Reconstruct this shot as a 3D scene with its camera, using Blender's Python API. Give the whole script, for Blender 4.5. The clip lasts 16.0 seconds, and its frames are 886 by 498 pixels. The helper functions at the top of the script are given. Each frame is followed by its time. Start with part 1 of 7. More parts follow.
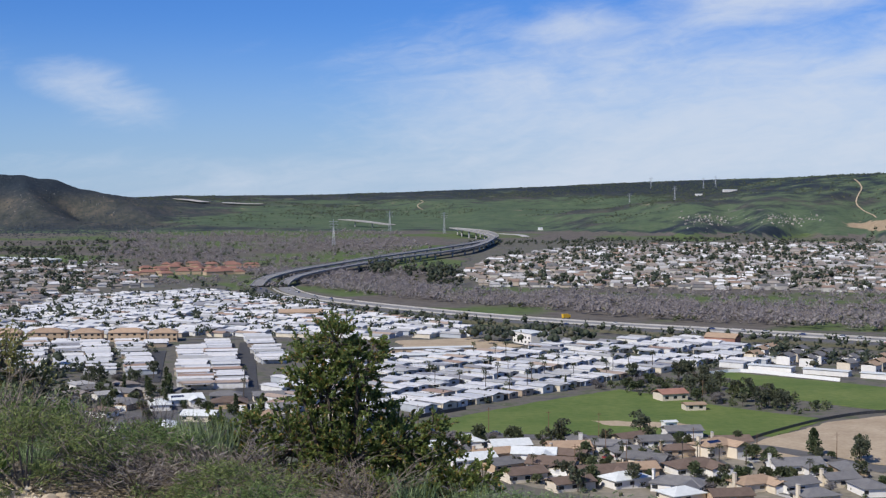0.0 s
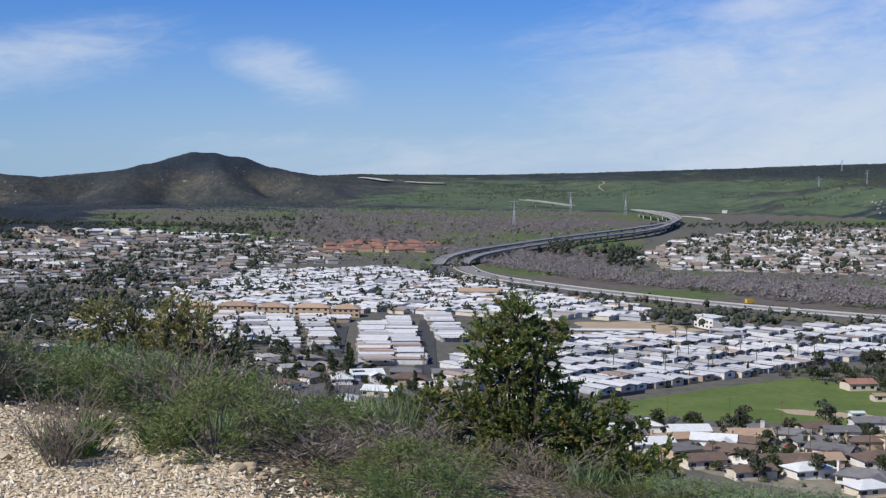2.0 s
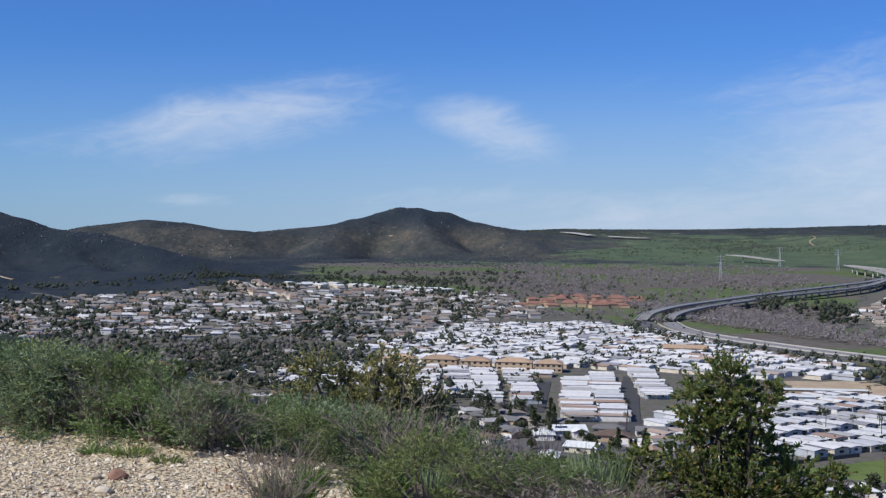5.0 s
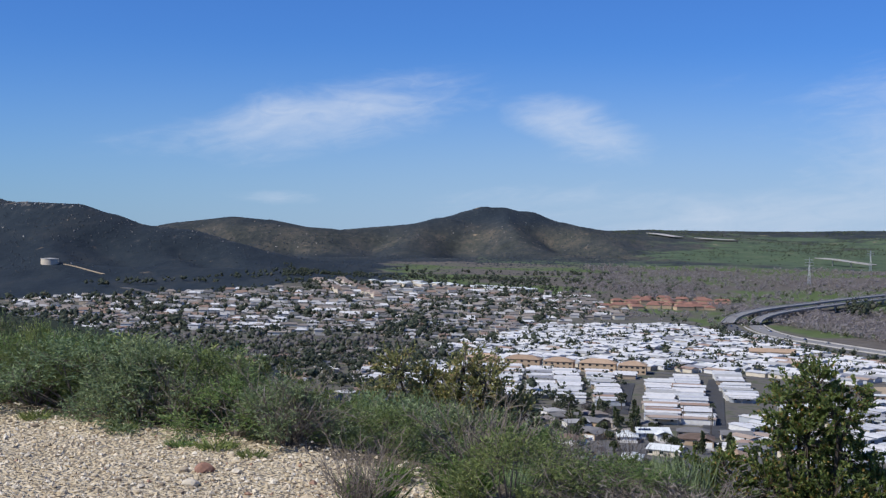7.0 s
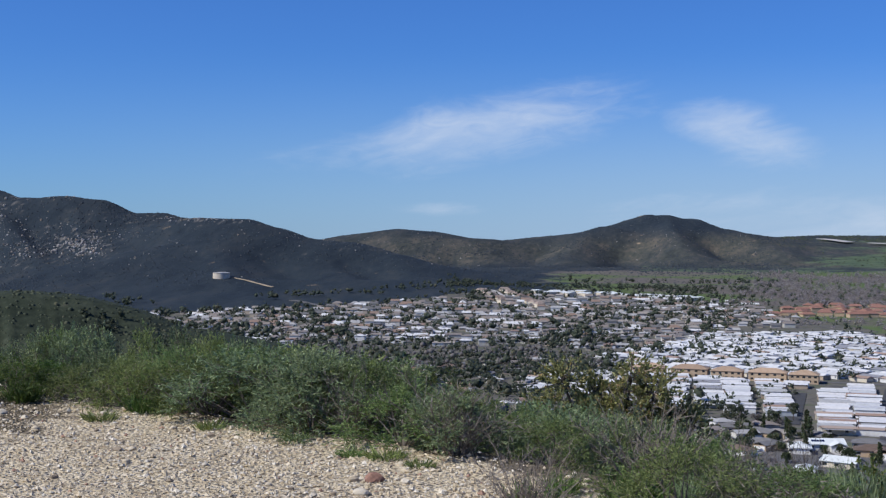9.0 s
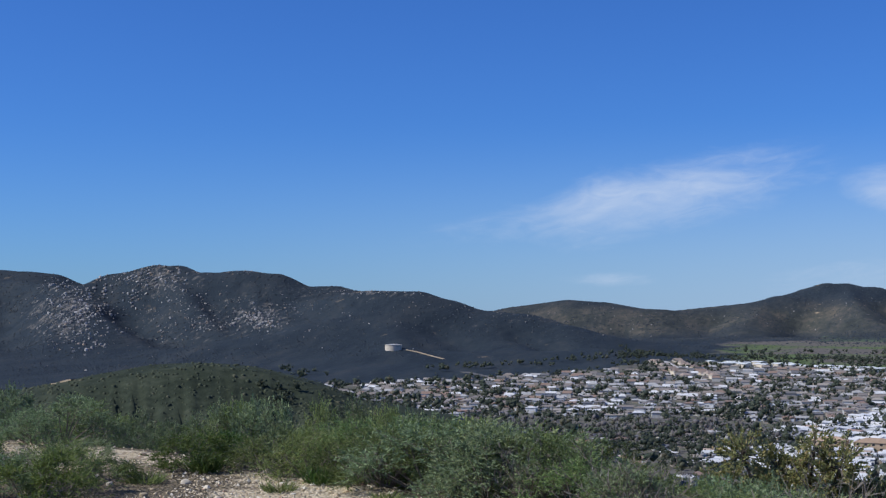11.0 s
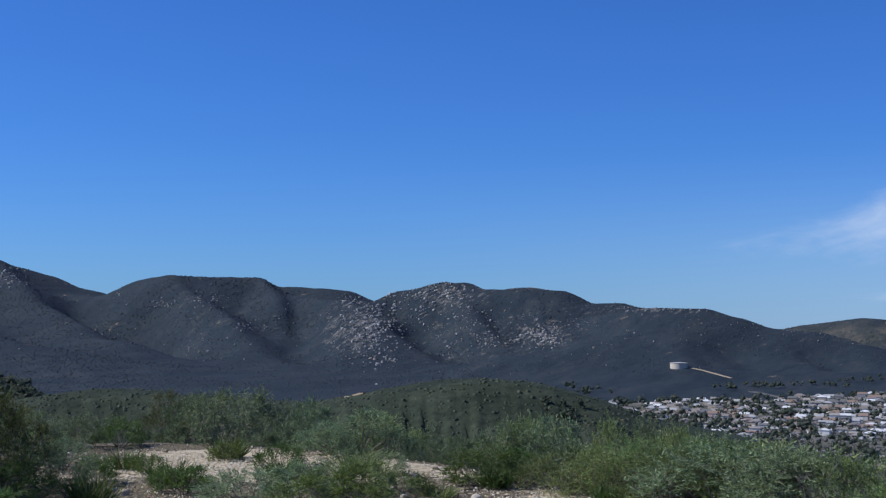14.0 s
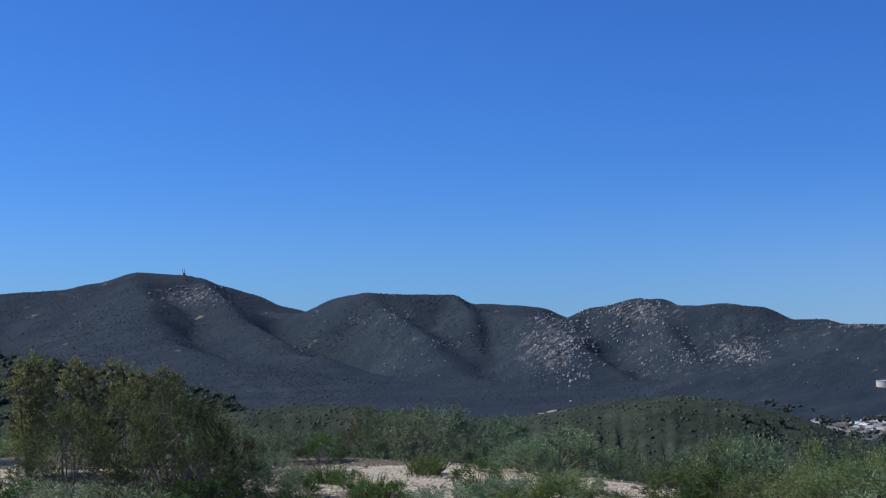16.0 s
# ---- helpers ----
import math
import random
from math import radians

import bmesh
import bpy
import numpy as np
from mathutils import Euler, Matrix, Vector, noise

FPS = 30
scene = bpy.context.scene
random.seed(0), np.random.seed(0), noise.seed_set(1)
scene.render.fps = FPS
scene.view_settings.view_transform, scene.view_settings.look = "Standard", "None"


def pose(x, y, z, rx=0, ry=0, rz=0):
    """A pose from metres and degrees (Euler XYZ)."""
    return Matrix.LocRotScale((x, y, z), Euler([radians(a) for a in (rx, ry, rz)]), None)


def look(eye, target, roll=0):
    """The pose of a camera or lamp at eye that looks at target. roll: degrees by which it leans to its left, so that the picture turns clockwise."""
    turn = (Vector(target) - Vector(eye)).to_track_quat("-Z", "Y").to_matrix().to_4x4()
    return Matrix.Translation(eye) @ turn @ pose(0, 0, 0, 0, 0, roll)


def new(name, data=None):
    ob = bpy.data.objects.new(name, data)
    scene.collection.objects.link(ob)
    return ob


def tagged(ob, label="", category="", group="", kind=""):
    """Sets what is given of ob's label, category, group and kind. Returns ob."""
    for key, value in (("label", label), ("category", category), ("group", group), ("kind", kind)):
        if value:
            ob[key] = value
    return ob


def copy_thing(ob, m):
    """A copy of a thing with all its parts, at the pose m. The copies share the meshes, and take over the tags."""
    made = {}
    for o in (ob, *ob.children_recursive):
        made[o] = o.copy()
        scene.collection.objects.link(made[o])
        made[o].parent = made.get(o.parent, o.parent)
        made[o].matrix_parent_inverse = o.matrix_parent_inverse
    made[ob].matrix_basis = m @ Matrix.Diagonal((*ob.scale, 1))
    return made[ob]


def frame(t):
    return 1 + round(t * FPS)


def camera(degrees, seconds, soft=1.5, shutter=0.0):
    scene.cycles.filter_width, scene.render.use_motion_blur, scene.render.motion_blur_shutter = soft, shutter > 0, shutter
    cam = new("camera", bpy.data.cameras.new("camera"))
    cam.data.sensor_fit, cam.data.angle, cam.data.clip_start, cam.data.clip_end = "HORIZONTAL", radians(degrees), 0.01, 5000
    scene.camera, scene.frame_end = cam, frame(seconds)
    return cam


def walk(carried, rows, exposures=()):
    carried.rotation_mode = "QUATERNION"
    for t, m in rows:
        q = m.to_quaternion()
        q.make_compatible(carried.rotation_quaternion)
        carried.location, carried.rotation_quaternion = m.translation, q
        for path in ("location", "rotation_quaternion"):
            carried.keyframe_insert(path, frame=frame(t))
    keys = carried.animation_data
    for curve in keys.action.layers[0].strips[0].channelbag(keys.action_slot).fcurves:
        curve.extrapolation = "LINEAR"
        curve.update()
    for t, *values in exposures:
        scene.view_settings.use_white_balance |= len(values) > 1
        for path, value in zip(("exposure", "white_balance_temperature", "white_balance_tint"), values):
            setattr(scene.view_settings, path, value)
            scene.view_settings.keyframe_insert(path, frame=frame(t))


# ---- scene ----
cam = camera(36.94, 16.0, 1.3)
PATH = [
    (0.0, pose(0.000, 0.000, 90.000, 88.00, 0.00, 0.00)),
    (0.5, pose(0.000, 0.000, 90.000, 87.88, -0.37, 1.27)),
    (1.0, pose(0.000, 0.000, 90.000, 87.62, -0.45, 3.26)),
    (1.5, pose(0.000, 0.000, 90.000, 87.20, -0.69, 5.68)),
    (2.0, pose(-0.010, -0.001, 90.004, 87.11, -0.62, 7.80)),
    (2.5, pose(-0.020, -0.003, 90.008, 87.85, -0.54, 9.49)),
    (3.0, pose(-0.030, -0.005, 90.012, 88.52, -0.42, 11.15)),
    (3.5, pose(-0.039, -0.007, 90.016, 88.77, -0.63, 13.02)),
    (4.0, pose(-0.049, -0.010, 90.020, 89.13, -0.33, 14.57)),
    (6.5, pose(-0.064, -0.015, 90.020, 89.29, -1.40, 18.95)),
    (7.0, pose(-0.067, -0.016, 90.020, 89.29, -1.22, 20.19)),
    (7.5, pose(-0.070, -0.017, 90.020, 89.08, -1.74, 21.78)),
    (8.0, pose(-0.072, -0.018, 90.020, 89.03, -1.03, 23.84)),
    (10.5, pose(-0.094, -0.032, 90.025, 91.48, -0.25, 32.29)),
    (11.0, pose(-0.100, -0.036, 90.026, 92.70, 0.08, 34.54)),
    (11.5, pose(-0.105, -0.040, 90.028, 93.46, 0.13, 36.84)),
    (12.0, pose(-0.111, -0.045, 90.029, 93.94, 0.02, 39.31)),
    (12.5, pose(-0.117, -0.050, 90.030, 94.06, -0.57, 41.19)),
    (13.0, pose(-0.122, -0.055, 90.032, 93.74, -0.45, 43.35)),
    (13.5, pose(-0.127, -0.060, 90.033, 93.53, -0.29, 45.31)),
    (14.0, pose(-0.132, -0.065, 90.035, 93.41, -0.28, 46.73)),
    (14.5, pose(-0.137, -0.070, 90.036, 93.14, -0.29, 48.53)),
    (15.0, pose(-0.141, -0.076, 90.037, 92.86, -0.26, 50.81)),
    (15.5, pose(-0.146, -0.082, 90.039, 93.46, -0.13, 52.90)),
    (16.0, pose(-0.150, -0.088, 90.040, 94.09, -0.26, 55.05)),
]
walk(cam, PATH, [(0.0, 0.0, 6600, 10), (6.0, 0.0, 6450, 10), (11.0, -0.05, 6150, 10), (16.0, -0.02, 5900, 10)])

# ---- world, sun, exposure ----
SUN_AZ, SUN_EL = 136.0, 44.0      # degrees to the left of the first view, degrees above the horizon


def sun_vector():
    a, e = radians(SUN_AZ), radians(SUN_EL)
    return Vector((-math.sin(a) * math.cos(e), math.cos(a) * math.cos(e), math.sin(e)))


sun_data = bpy.data.lights.new("sun", "SUN")
sun_data.energy, sun_data.angle, sun_data.color = 4.7, radians(0.53), (1.0, 0.95, 0.87)
sun_lamp = new("sun", sun_data)
sun_lamp.matrix_world = look(sun_vector() * 400, (0, 0, 0))


class Tree:
    """A small helper to wire shader nodes."""

    def __init__(self, tree):
        self.t = tree
        self.n, self.l = tree.nodes, tree.links

    def node(self, kind, operation="", use_clamp=False, blend_type="", interpolation_type="", sky_type="", attribute_name=""):
        nd = self.n.new(kind)
        if operation:
            nd.operation, nd.use_clamp = operation, use_clamp
        if blend_type:
            nd.data_type, nd.blend_type = "RGBA", blend_type
        if interpolation_type:
            nd.interpolation_type = interpolation_type
        if sky_type:
            nd.sky_type, nd.sun_disc = sky_type, False
        if attribute_name:
            nd.attribute_name = attribute_name
        return nd

    def put(self, socket, value):
        if isinstance(value, (int, float)):
            socket.default_value = value
        elif isinstance(value, (tuple, list)):
            socket.default_value = (*value, 1.0) if len(value) == 3 and socket.type == "RGBA" else tuple(value)
        else:
            self.l.new(value, socket)

    def math(self, op, a, b=0.0, c=None, clamp=False):
        nd = self.node("ShaderNodeMath", operation=op, use_clamp=clamp)
        self.put(nd.inputs[0], a), self.put(nd.inputs[1], b)
        if c is not None:
            self.put(nd.inputs[2], c)
        return nd.outputs[0]

    def mix(self, fac, a, b, mode="MIX"):
        nd = self.node("ShaderNodeMix", blend_type=mode)
        self.put(nd.inputs[0], fac), self.put(nd.inputs[6], a), self.put(nd.inputs[7], b)
        return nd.outputs[2]

    def noise(self, vector, scale, detail=4.0, rough=0.55, colour=False, warp=0.0):
        nd = self.node("ShaderNodeTexNoise")
        self.put(nd.inputs["Vector"], vector)
        nd.inputs["Scale"].default_value, nd.inputs["Detail"].default_value = scale, detail
        nd.inputs["Roughness"].default_value, nd.inputs["Distortion"].default_value = rough, warp
        return nd.outputs["Color" if colour else 0]

    def voronoi(self, vector, scale, out="Distance"):
        nd = self.node("ShaderNodeTexVoronoi")
        self.put(nd.inputs["Vector"], vector)
        nd.inputs["Scale"].default_value = scale
        return nd.outputs[out]

    def ramp(self, fac, *stops):
        nd = self.node("ShaderNodeValToRGB")
        el = nd.color_ramp.elements
        while len(el) < len(stops):
            el.new(0.5)
        for e, (p, c) in zip(el, stops):
            e.position, e.color = p, (*c, 1.0)
        self.put(nd.inputs[0], fac)
        return nd.outputs[0]

    def step(self, value, lo, hi, a=0.0, b=1.0):
        nd = self.node("ShaderNodeMapRange", interpolation_type="SMOOTHSTEP")
        for i, v in enumerate((value, lo, hi, a, b)):
            self.put(nd.inputs[i], v)
        return nd.outputs[0]


SKY_STRENGTH = 0.125
SKY_TINT, HAZE, CLOUD = (0.215, 0.44, 0.90), (3.3, 4.35, 5.8), (5.0, 5.6, 6.6)


def build_world():
    world = bpy.data.worlds.new("sky")
    scene.world = world
    world.use_nodes = True
    w = Tree(world.node_tree)
    w.n.clear()
    sky = w.node("ShaderNodeTexSky", sky_type="NISHITA")
    sky.sun_elevation, sky.sun_rotation = radians(SUN_EL), radians(-SUN_AZ)
    sky.altitude, sky.air_density, sky.dust_density, sky.ozone_density = 150, 1.0, 0.15, 1.5
    ray = w.node("ShaderNodeTexCoord").outputs["Generated"]
    xyz = w.node("ShaderNodeSeparateXYZ")
    w.put(xyz.inputs[0], ray)
    az = w.math("MULTIPLY", w.math("ARCTAN2", w.math("MULTIPLY", xyz.outputs[0], -1.0), xyz.outputs[1]), 57.2958)
    el = w.math("MULTIPLY", w.math("ARCSINE", xyz.outputs[2]), 57.2958)
    # cirrus: drawn-out noise in degrees of azimuth and elevation, slanting up to the right
    flat = w.node("ShaderNodeCombineXYZ")
    slant = w.math("ADD", el, w.math("MULTIPLY", az, 0.10))
    w.put(flat.inputs[0], w.math("MULTIPLY", az, 0.13)), w.put(flat.inputs[1], w.math("MULTIPLY", slant, 0.42))
    streak = w.noise(flat.outputs[0], 1.0, 8.0, 0.56, warp=0.7)
    fine = w.noise(flat.outputs[0], 4.2, 6.0, 0.6, warp=1.4)
    tex = w.math("ADD", w.math("MULTIPLY", streak, 0.74), w.math("MULTIPLY", fine, 0.26))

    def patch(a0, e0, ra, re, tilt, strength):
        da = w.math("SUBTRACT", az, a0)
        u = w.math("DIVIDE", da, ra)
        v = w.math("DIVIDE", w.math("ADD", w.math("SUBTRACT", el, e0), w.math("MULTIPLY", da, tilt)), re)
        d = w.math("SQRT", w.math("ADD", w.math("MULTIPLY", u, u), w.math("MULTIPLY", v, v)))
        return w.math("MULTIPLY", w.step(d, 1.5, 0.0), strength)

    veil = w.math("MULTIPLY", w.step(az, 19.0, -8.0), w.math("MULTIPLY", w.step(el, 12.5, 4.5), 0.72))
    low = w.math("MULTIPLY", w.step(az, 36.0, 6.0), w.math("MULTIPLY", w.step(el, 3.4, 1.4), 0.55))
    cover = veil
    for other in (low, patch(25.5, 4.9, 11.0, 2.0, 0.20, 0.69), patch(21.5, 6.1, 7.0, 1.5, 0.06, 0.56), patch(14.6, 4.5, 4.4, 1.8, -0.28, 0.64), patch(27.0, 1.35, 3.4, 0.5, 0.0, 0.50),
                  patch(-5.5, 7.3, 7.0, 1.4, 0.05, 0.68), patch(-14.0, 8.4, 9.0, 2.0, 0.10, 0.76)):
        cover = w.math("MAXIMUM", cover, other)
    cloud = w.step(w.math("ADD", tex, cover), 0.76, 1.44, 0.0, 0.85)
    cloud = w.math("MULTIPLY", cloud, w.step(cover, 0.05, 0.35))
    haze = w.math("MULTIPLY", w.step(el, 8.5, -1.5), w.step(az, 56.0, 2.0, 0.16, 0.92))
    tint = w.mix(1.0, sky.outputs[0], SKY_TINT, "MULTIPLY")
    base = w.mix(haze, tint, HAZE)
    out = w.mix(cloud, base, CLOUD)
    bg = w.node("ShaderNodeBackground")
    bg.inputs[1].default_value = SKY_STRENGTH
    w.put(bg.inputs[0], out)
    w.put(w.node("ShaderNodeOutputWorld").inputs[0], bg.outputs[0])


build_world()

# ---- materials ----
def material(name):
    m = bpy.data.materials.new(name)
    m.use_nodes = True
    t = Tree(m.node_tree)
    t.n.clear()
    b = t.node("ShaderNodeBsdfPrincipled")
    t.put(t.node("ShaderNodeOutputMaterial").inputs[0], b.outputs[0])
    return m, t, b


def world_place(t):
    return t.node("ShaderNodeNewGeometry").outputs["Position"]


def bump(t, b, height, strength, distance):
    nd = t.node("ShaderNodeBump")
    nd.inputs["Strength"].default_value, nd.inputs["Distance"].default_value = strength, distance
    t.put(nd.inputs["Height"], height)
    t.put(b.inputs["Normal"], nd.outputs[0])


def surface(name, dark, light, scale, rough=0.8, relief=0.0, fine=None, vary=0.0, metal=0.0, spec=0.3, island=False):
    """A weathered surface: two scales of noise between a dark and a light colour, with a little relief."""
    m, t, b = material(name)
    p = world_place(t)
    big, small = t.noise(p, scale, 5.0, 0.6), t.noise(p, fine or scale * 9, 3.0)
    f = t.math("ADD", t.math("MULTIPLY", big, 0.6), t.math("MULTIPLY", small, 0.4))
    c = t.ramp(f, (0.32, dark), (0.68, light))
    if vary:
        rnd = t.node("ShaderNodeNewGeometry").outputs["Random Per Island"] if island else t.node("ShaderNodeObjectInfo").outputs["Random"]
        hsv = t.node("ShaderNodeHueSaturation")
        t.put(hsv.inputs["Value"], t.math("ADD", t.math("MULTIPLY", rnd, 2 * vary), 1.0 - vary))
        t.put(hsv.inputs["Color"], c)
        c = hsv.outputs[0]
    t.put(b.inputs["Base Color"], c)
    b.inputs["Roughness"].default_value, b.inputs["Metallic"].default_value = rough, metal
    b.inputs["Specular IOR Level"].default_value = spec
    if relief:
        bump(t, b, f, 0.6, relief)
    return m


def palette(name, stops, rough=0.8, grime=0.25, island=True):
    """One of several paints for each piece, with grime."""
    m, t, b = material(name)
    rnd = t.node("ShaderNodeNewGeometry").outputs["Random Per Island"] if island else t.node("ShaderNodeObjectInfo").outputs["Random"]
    c = t.ramp(rnd, *stops)
    for nd in t.n:
        if nd.type == "VALTORGB":
            nd.color_ramp.interpolation = "CONSTANT"
    g = t.noise(world_place(t), 0.35, 5.0, 0.65)
    c = t.mix(t.step(g, 0.45, 0.75, 0.0, grime), c, (0.16, 0.14, 0.12))
    t.put(b.inputs["Base Color"], c)
    b.inputs["Roughness"].default_value, b.inputs["Specular IOR Level"].default_value = rough, 0.3
    return m


def foliage(name, dark, light, odd, odd_part=0.12, gloss=0.55, through_light=0.22):
    """Leaves: a colour for each leaf, a few of an odd colour, and light shining through."""
    m, t, b = material(name)
    rnd = t.node("ShaderNodeNewGeometry").outputs["Random Per Island"]
    ob = t.node("ShaderNodeObjectInfo").outputs["Random"]
    c = t.ramp(rnd, (0.0, dark), (1.0 - odd_part, light), (1.0, odd))
    hsv = t.node("ShaderNodeHueSaturation")
    t.put(hsv.inputs["Value"], t.math("ADD", t.math("MULTIPLY", ob, 0.5), 0.75))
    t.put(hsv.inputs["Hue"], t.math("ADD", t.math("MULTIPLY", t.math("FRACT", t.math("MULTIPLY", ob, 7.3)), 0.04), 0.48))
    t.put(hsv.inputs["Color"], c)
    t.put(b.inputs["Base Color"], hsv.outputs[0])
    b.inputs["Roughness"].default_value, b.inputs["Specular IOR Level"].default_value = gloss, 0.35
    tr = t.node("ShaderNodeBsdfTranslucent")
    t.put(tr.inputs[0], hsv.outputs[0])
    mx = t.node("ShaderNodeMixShader")
    mx.inputs[0].default_value = through_light
    t.put(mx.inputs[1], b.outputs[0]), t.put(mx.inputs[2], tr.outputs[0])
    out = [nd for nd in t.n if nd.type == "OUTPUT_MATERIAL"][0]
    t.put(out.inputs[0], mx.outputs[0])
    return m


def ground_material():
    m, t, b = material("ground")
    p = world_place(t)
    za, zb = (t.node("ShaderNodeAttribute", attribute_name=n) for n in ("zone_a", "zone_b"))
    sa, sb = t.node("ShaderNodeSeparateColor"), t.node("ShaderNodeSeparateColor")
    t.put(sa.inputs[0], za.outputs["Color"]), t.put(sb.inputs[0], zb.outputs["Color"])
    grass, rock, dirt = sa.outputs[0], sa.outputs[1], sa.outputs[2]
    urban, wood, gravel = sb.outputs[0], sb.outputs[1], sb.outputs[2]
    turned, face = t.node("ShaderNodeMapping"), t.node("ShaderNodeMapping")
    turned.inputs["Rotation"].default_value = (0, 0, radians(-16.7))
    face.inputs["Scale"].default_value = (1, 0.25, 1)
    t.put(turned.inputs[0], p), t.put(face.inputs[0], turned.outputs[0])
    hill = face.outputs[0]        # grain that runs down the flanks of the range
    n300, n60, n12, n3 = (t.noise(p, s, 5.0, 0.6) for s in (0.0035, 0.017, 0.085, 0.4))
    h60, h12 = t.noise(hill, 0.017, 5.0, 0.6), t.noise(hill, 0.085, 5.0, 0.6)
    # scrub colours hold the blue of distance haze mixed into their greens
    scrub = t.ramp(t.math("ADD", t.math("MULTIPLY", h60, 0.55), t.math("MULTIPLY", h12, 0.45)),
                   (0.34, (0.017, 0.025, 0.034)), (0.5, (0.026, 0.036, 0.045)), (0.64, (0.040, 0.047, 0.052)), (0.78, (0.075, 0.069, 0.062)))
    sc = t.node("ShaderNodeSeparateColor")
    t.put(sc.inputs[0], t.node("ShaderNodeAttribute", attribute_name="zone_c").outputs["Color"])
    zc, heath = sc.outputs[0], sc.outputs[1]
    brush = t.ramp(t.math("ADD", t.math("MULTIPLY", h60, 0.55), t.math("MULTIPLY", h12, 0.45)),
                   (0.34, (0.034, 0.040, 0.036)), (0.48, (0.062, 0.066, 0.056)), (0.60, (0.105, 0.095, 0.074)), (0.72, (0.150, 0.126, 0.096)))
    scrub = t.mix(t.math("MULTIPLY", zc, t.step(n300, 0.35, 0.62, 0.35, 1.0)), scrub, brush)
    # grass greens, paled and blued for the haze over the far mesa
    meadow = t.ramp(t.math("ADD", t.math("MULTIPLY", n60, 0.6), t.math("MULTIPLY", n12, 0.4)),
                    (0.33, (0.046, 0.066, 0.046)), (0.46, (0.072, 0.104, 0.062)), (0.56, (0.090, 0.126, 0.070)), (0.64, (0.118, 0.126, 0.088)), (0.74, (0.15, 0.132, 0.104)))
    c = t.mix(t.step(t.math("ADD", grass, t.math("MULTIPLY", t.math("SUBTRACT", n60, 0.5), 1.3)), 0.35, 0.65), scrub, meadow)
    thicket = t.mix(t.step(n300, 0.47, 0.56), t.ramp(n12, (0.3, (0.088, 0.078, 0.068)), (0.5, (0.125, 0.112, 0.098)), (0.7, (0.155, 0.142, 0.118))), t.ramp(n12, (0.3, (0.070, 0.100, 0.040)), (0.7, (0.120, 0.160, 0.060))))
    c = t.mix(t.step(t.math("ADD", wood, t.math("MULTIPLY", t.math("SUBTRACT", n60, 0.5), 0.8)), 0.4, 0.6), c, thicket)
    lots = t.ramp(n12, (0.35, (0.090, 0.090, 0.085)), (0.5, (0.14, 0.13, 0.112)), (0.62, (0.085, 0.10, 0.06)), (0.75, (0.24, 0.21, 0.165)))
    c = t.mix(t.step(urban, 0.3, 0.7), c, lots)
    bare = t.ramp(t.math("ADD", t.math("MULTIPLY", n12, 0.5), t.math("MULTIPLY", n3, 0.5)), (0.35, (0.26, 0.19, 0.12)), (0.65, (0.42, 0.33, 0.22)))
    c = t.mix(t.step(t.math("ADD", dirt, t.math("MULTIPLY", t.math("SUBTRACT", n60, 0.5), 1.2)), 0.42, 0.6), c, bare)
    moor = t.ramp(t.math("ADD", t.math("MULTIPLY", n12, 0.5), t.math("MULTIPLY", n3, 0.5)), (0.36, (0.020, 0.027, 0.017)), (0.5, (0.034, 0.043, 0.027)), (0.62, (0.050, 0.060, 0.038)), (0.74, (0.11, 0.098, 0.07)))
    c = t.mix(heath, c, moor)
    # thin pale soil between the outcrops
    soil_here = t.math("ADD", t.math("MULTIPLY", rock, 0.6), t.math("MULTIPLY", t.math("SUBTRACT", h12, 0.5), 1.6))
    c = t.mix(t.step(soil_here, 0.32, 0.62, 0.0, 0.55), c, t.ramp(n3, (0.3, (0.15, 0.138, 0.122)), (0.7, (0.26, 0.238, 0.210))))
    # crushed pale stone on the clearing
    g1, g2 = t.noise(p, 3.5, 5.0, 0.6), t.noise(p, 32.0, 3.0)
    chips = t.voronoi(p, 22.0, "Color")
    grit = t.ramp(t.math("ADD", t.math("MULTIPLY", g1, 0.5), t.math("MULTIPLY", g2, 0.5)), (0.3, (0.36, 0.28, 0.18)), (0.5, (0.54, 0.45, 0.30)), (0.7, (0.66, 0.57, 0.41)))
    cs = t.node("ShaderNodeSeparateColor")
    t.put(cs.inputs[0], chips)
    grit = t.mix(t.step(cs.outputs[0], 0.55, 0.95, 0.0, 0.6), grit, (0.22, 0.17, 0.11))
    grit = t.mix(t.step(cs.outputs[1], 0.6, 0.95, 0.0, 0.6), grit, (0.66, 0.58, 0.44))
    litter = t.ramp(g1, (0.3, (0.085, 0.070, 0.045)), (0.7, (0.17, 0.14, 0.09)))
    litter = t.mix(t.step(g2, 0.5, 0.62), litter, (0.30, 0.25, 0.18))
    near_soil = t.mix(t.step(t.math("ADD", gravel, t.math("MULTIPLY", t.math("SUBTRACT", g1, 0.5), 0.9)), 0.42, 0.62), litter, grit)
    c = t.mix(t.step(gravel, 0.04, 0.12), c, near_soil)
    t.put(b.inputs["Base Color"], c)
    b.inputs["Roughness"].default_value, b.inputs["Specular IOR Level"].default_value = 0.95, 0.1
    far_h = t.math("MULTIPLY", n12, 1.6)
    flat = t.math("MAXIMUM", urban, t.step(gravel, 0.0, 0.1))
    far_h = t.math("MULTIPLY", far_h, t.math("SUBTRACT", 1.0, flat))
    near_h = t.math("MULTIPLY", t.math("ADD", t.math("MULTIPLY", g2, 0.05), t.math("MULTIPLY", t.voronoi(p, 26.0), -0.045)), t.step(gravel, 0.0, 0.1))
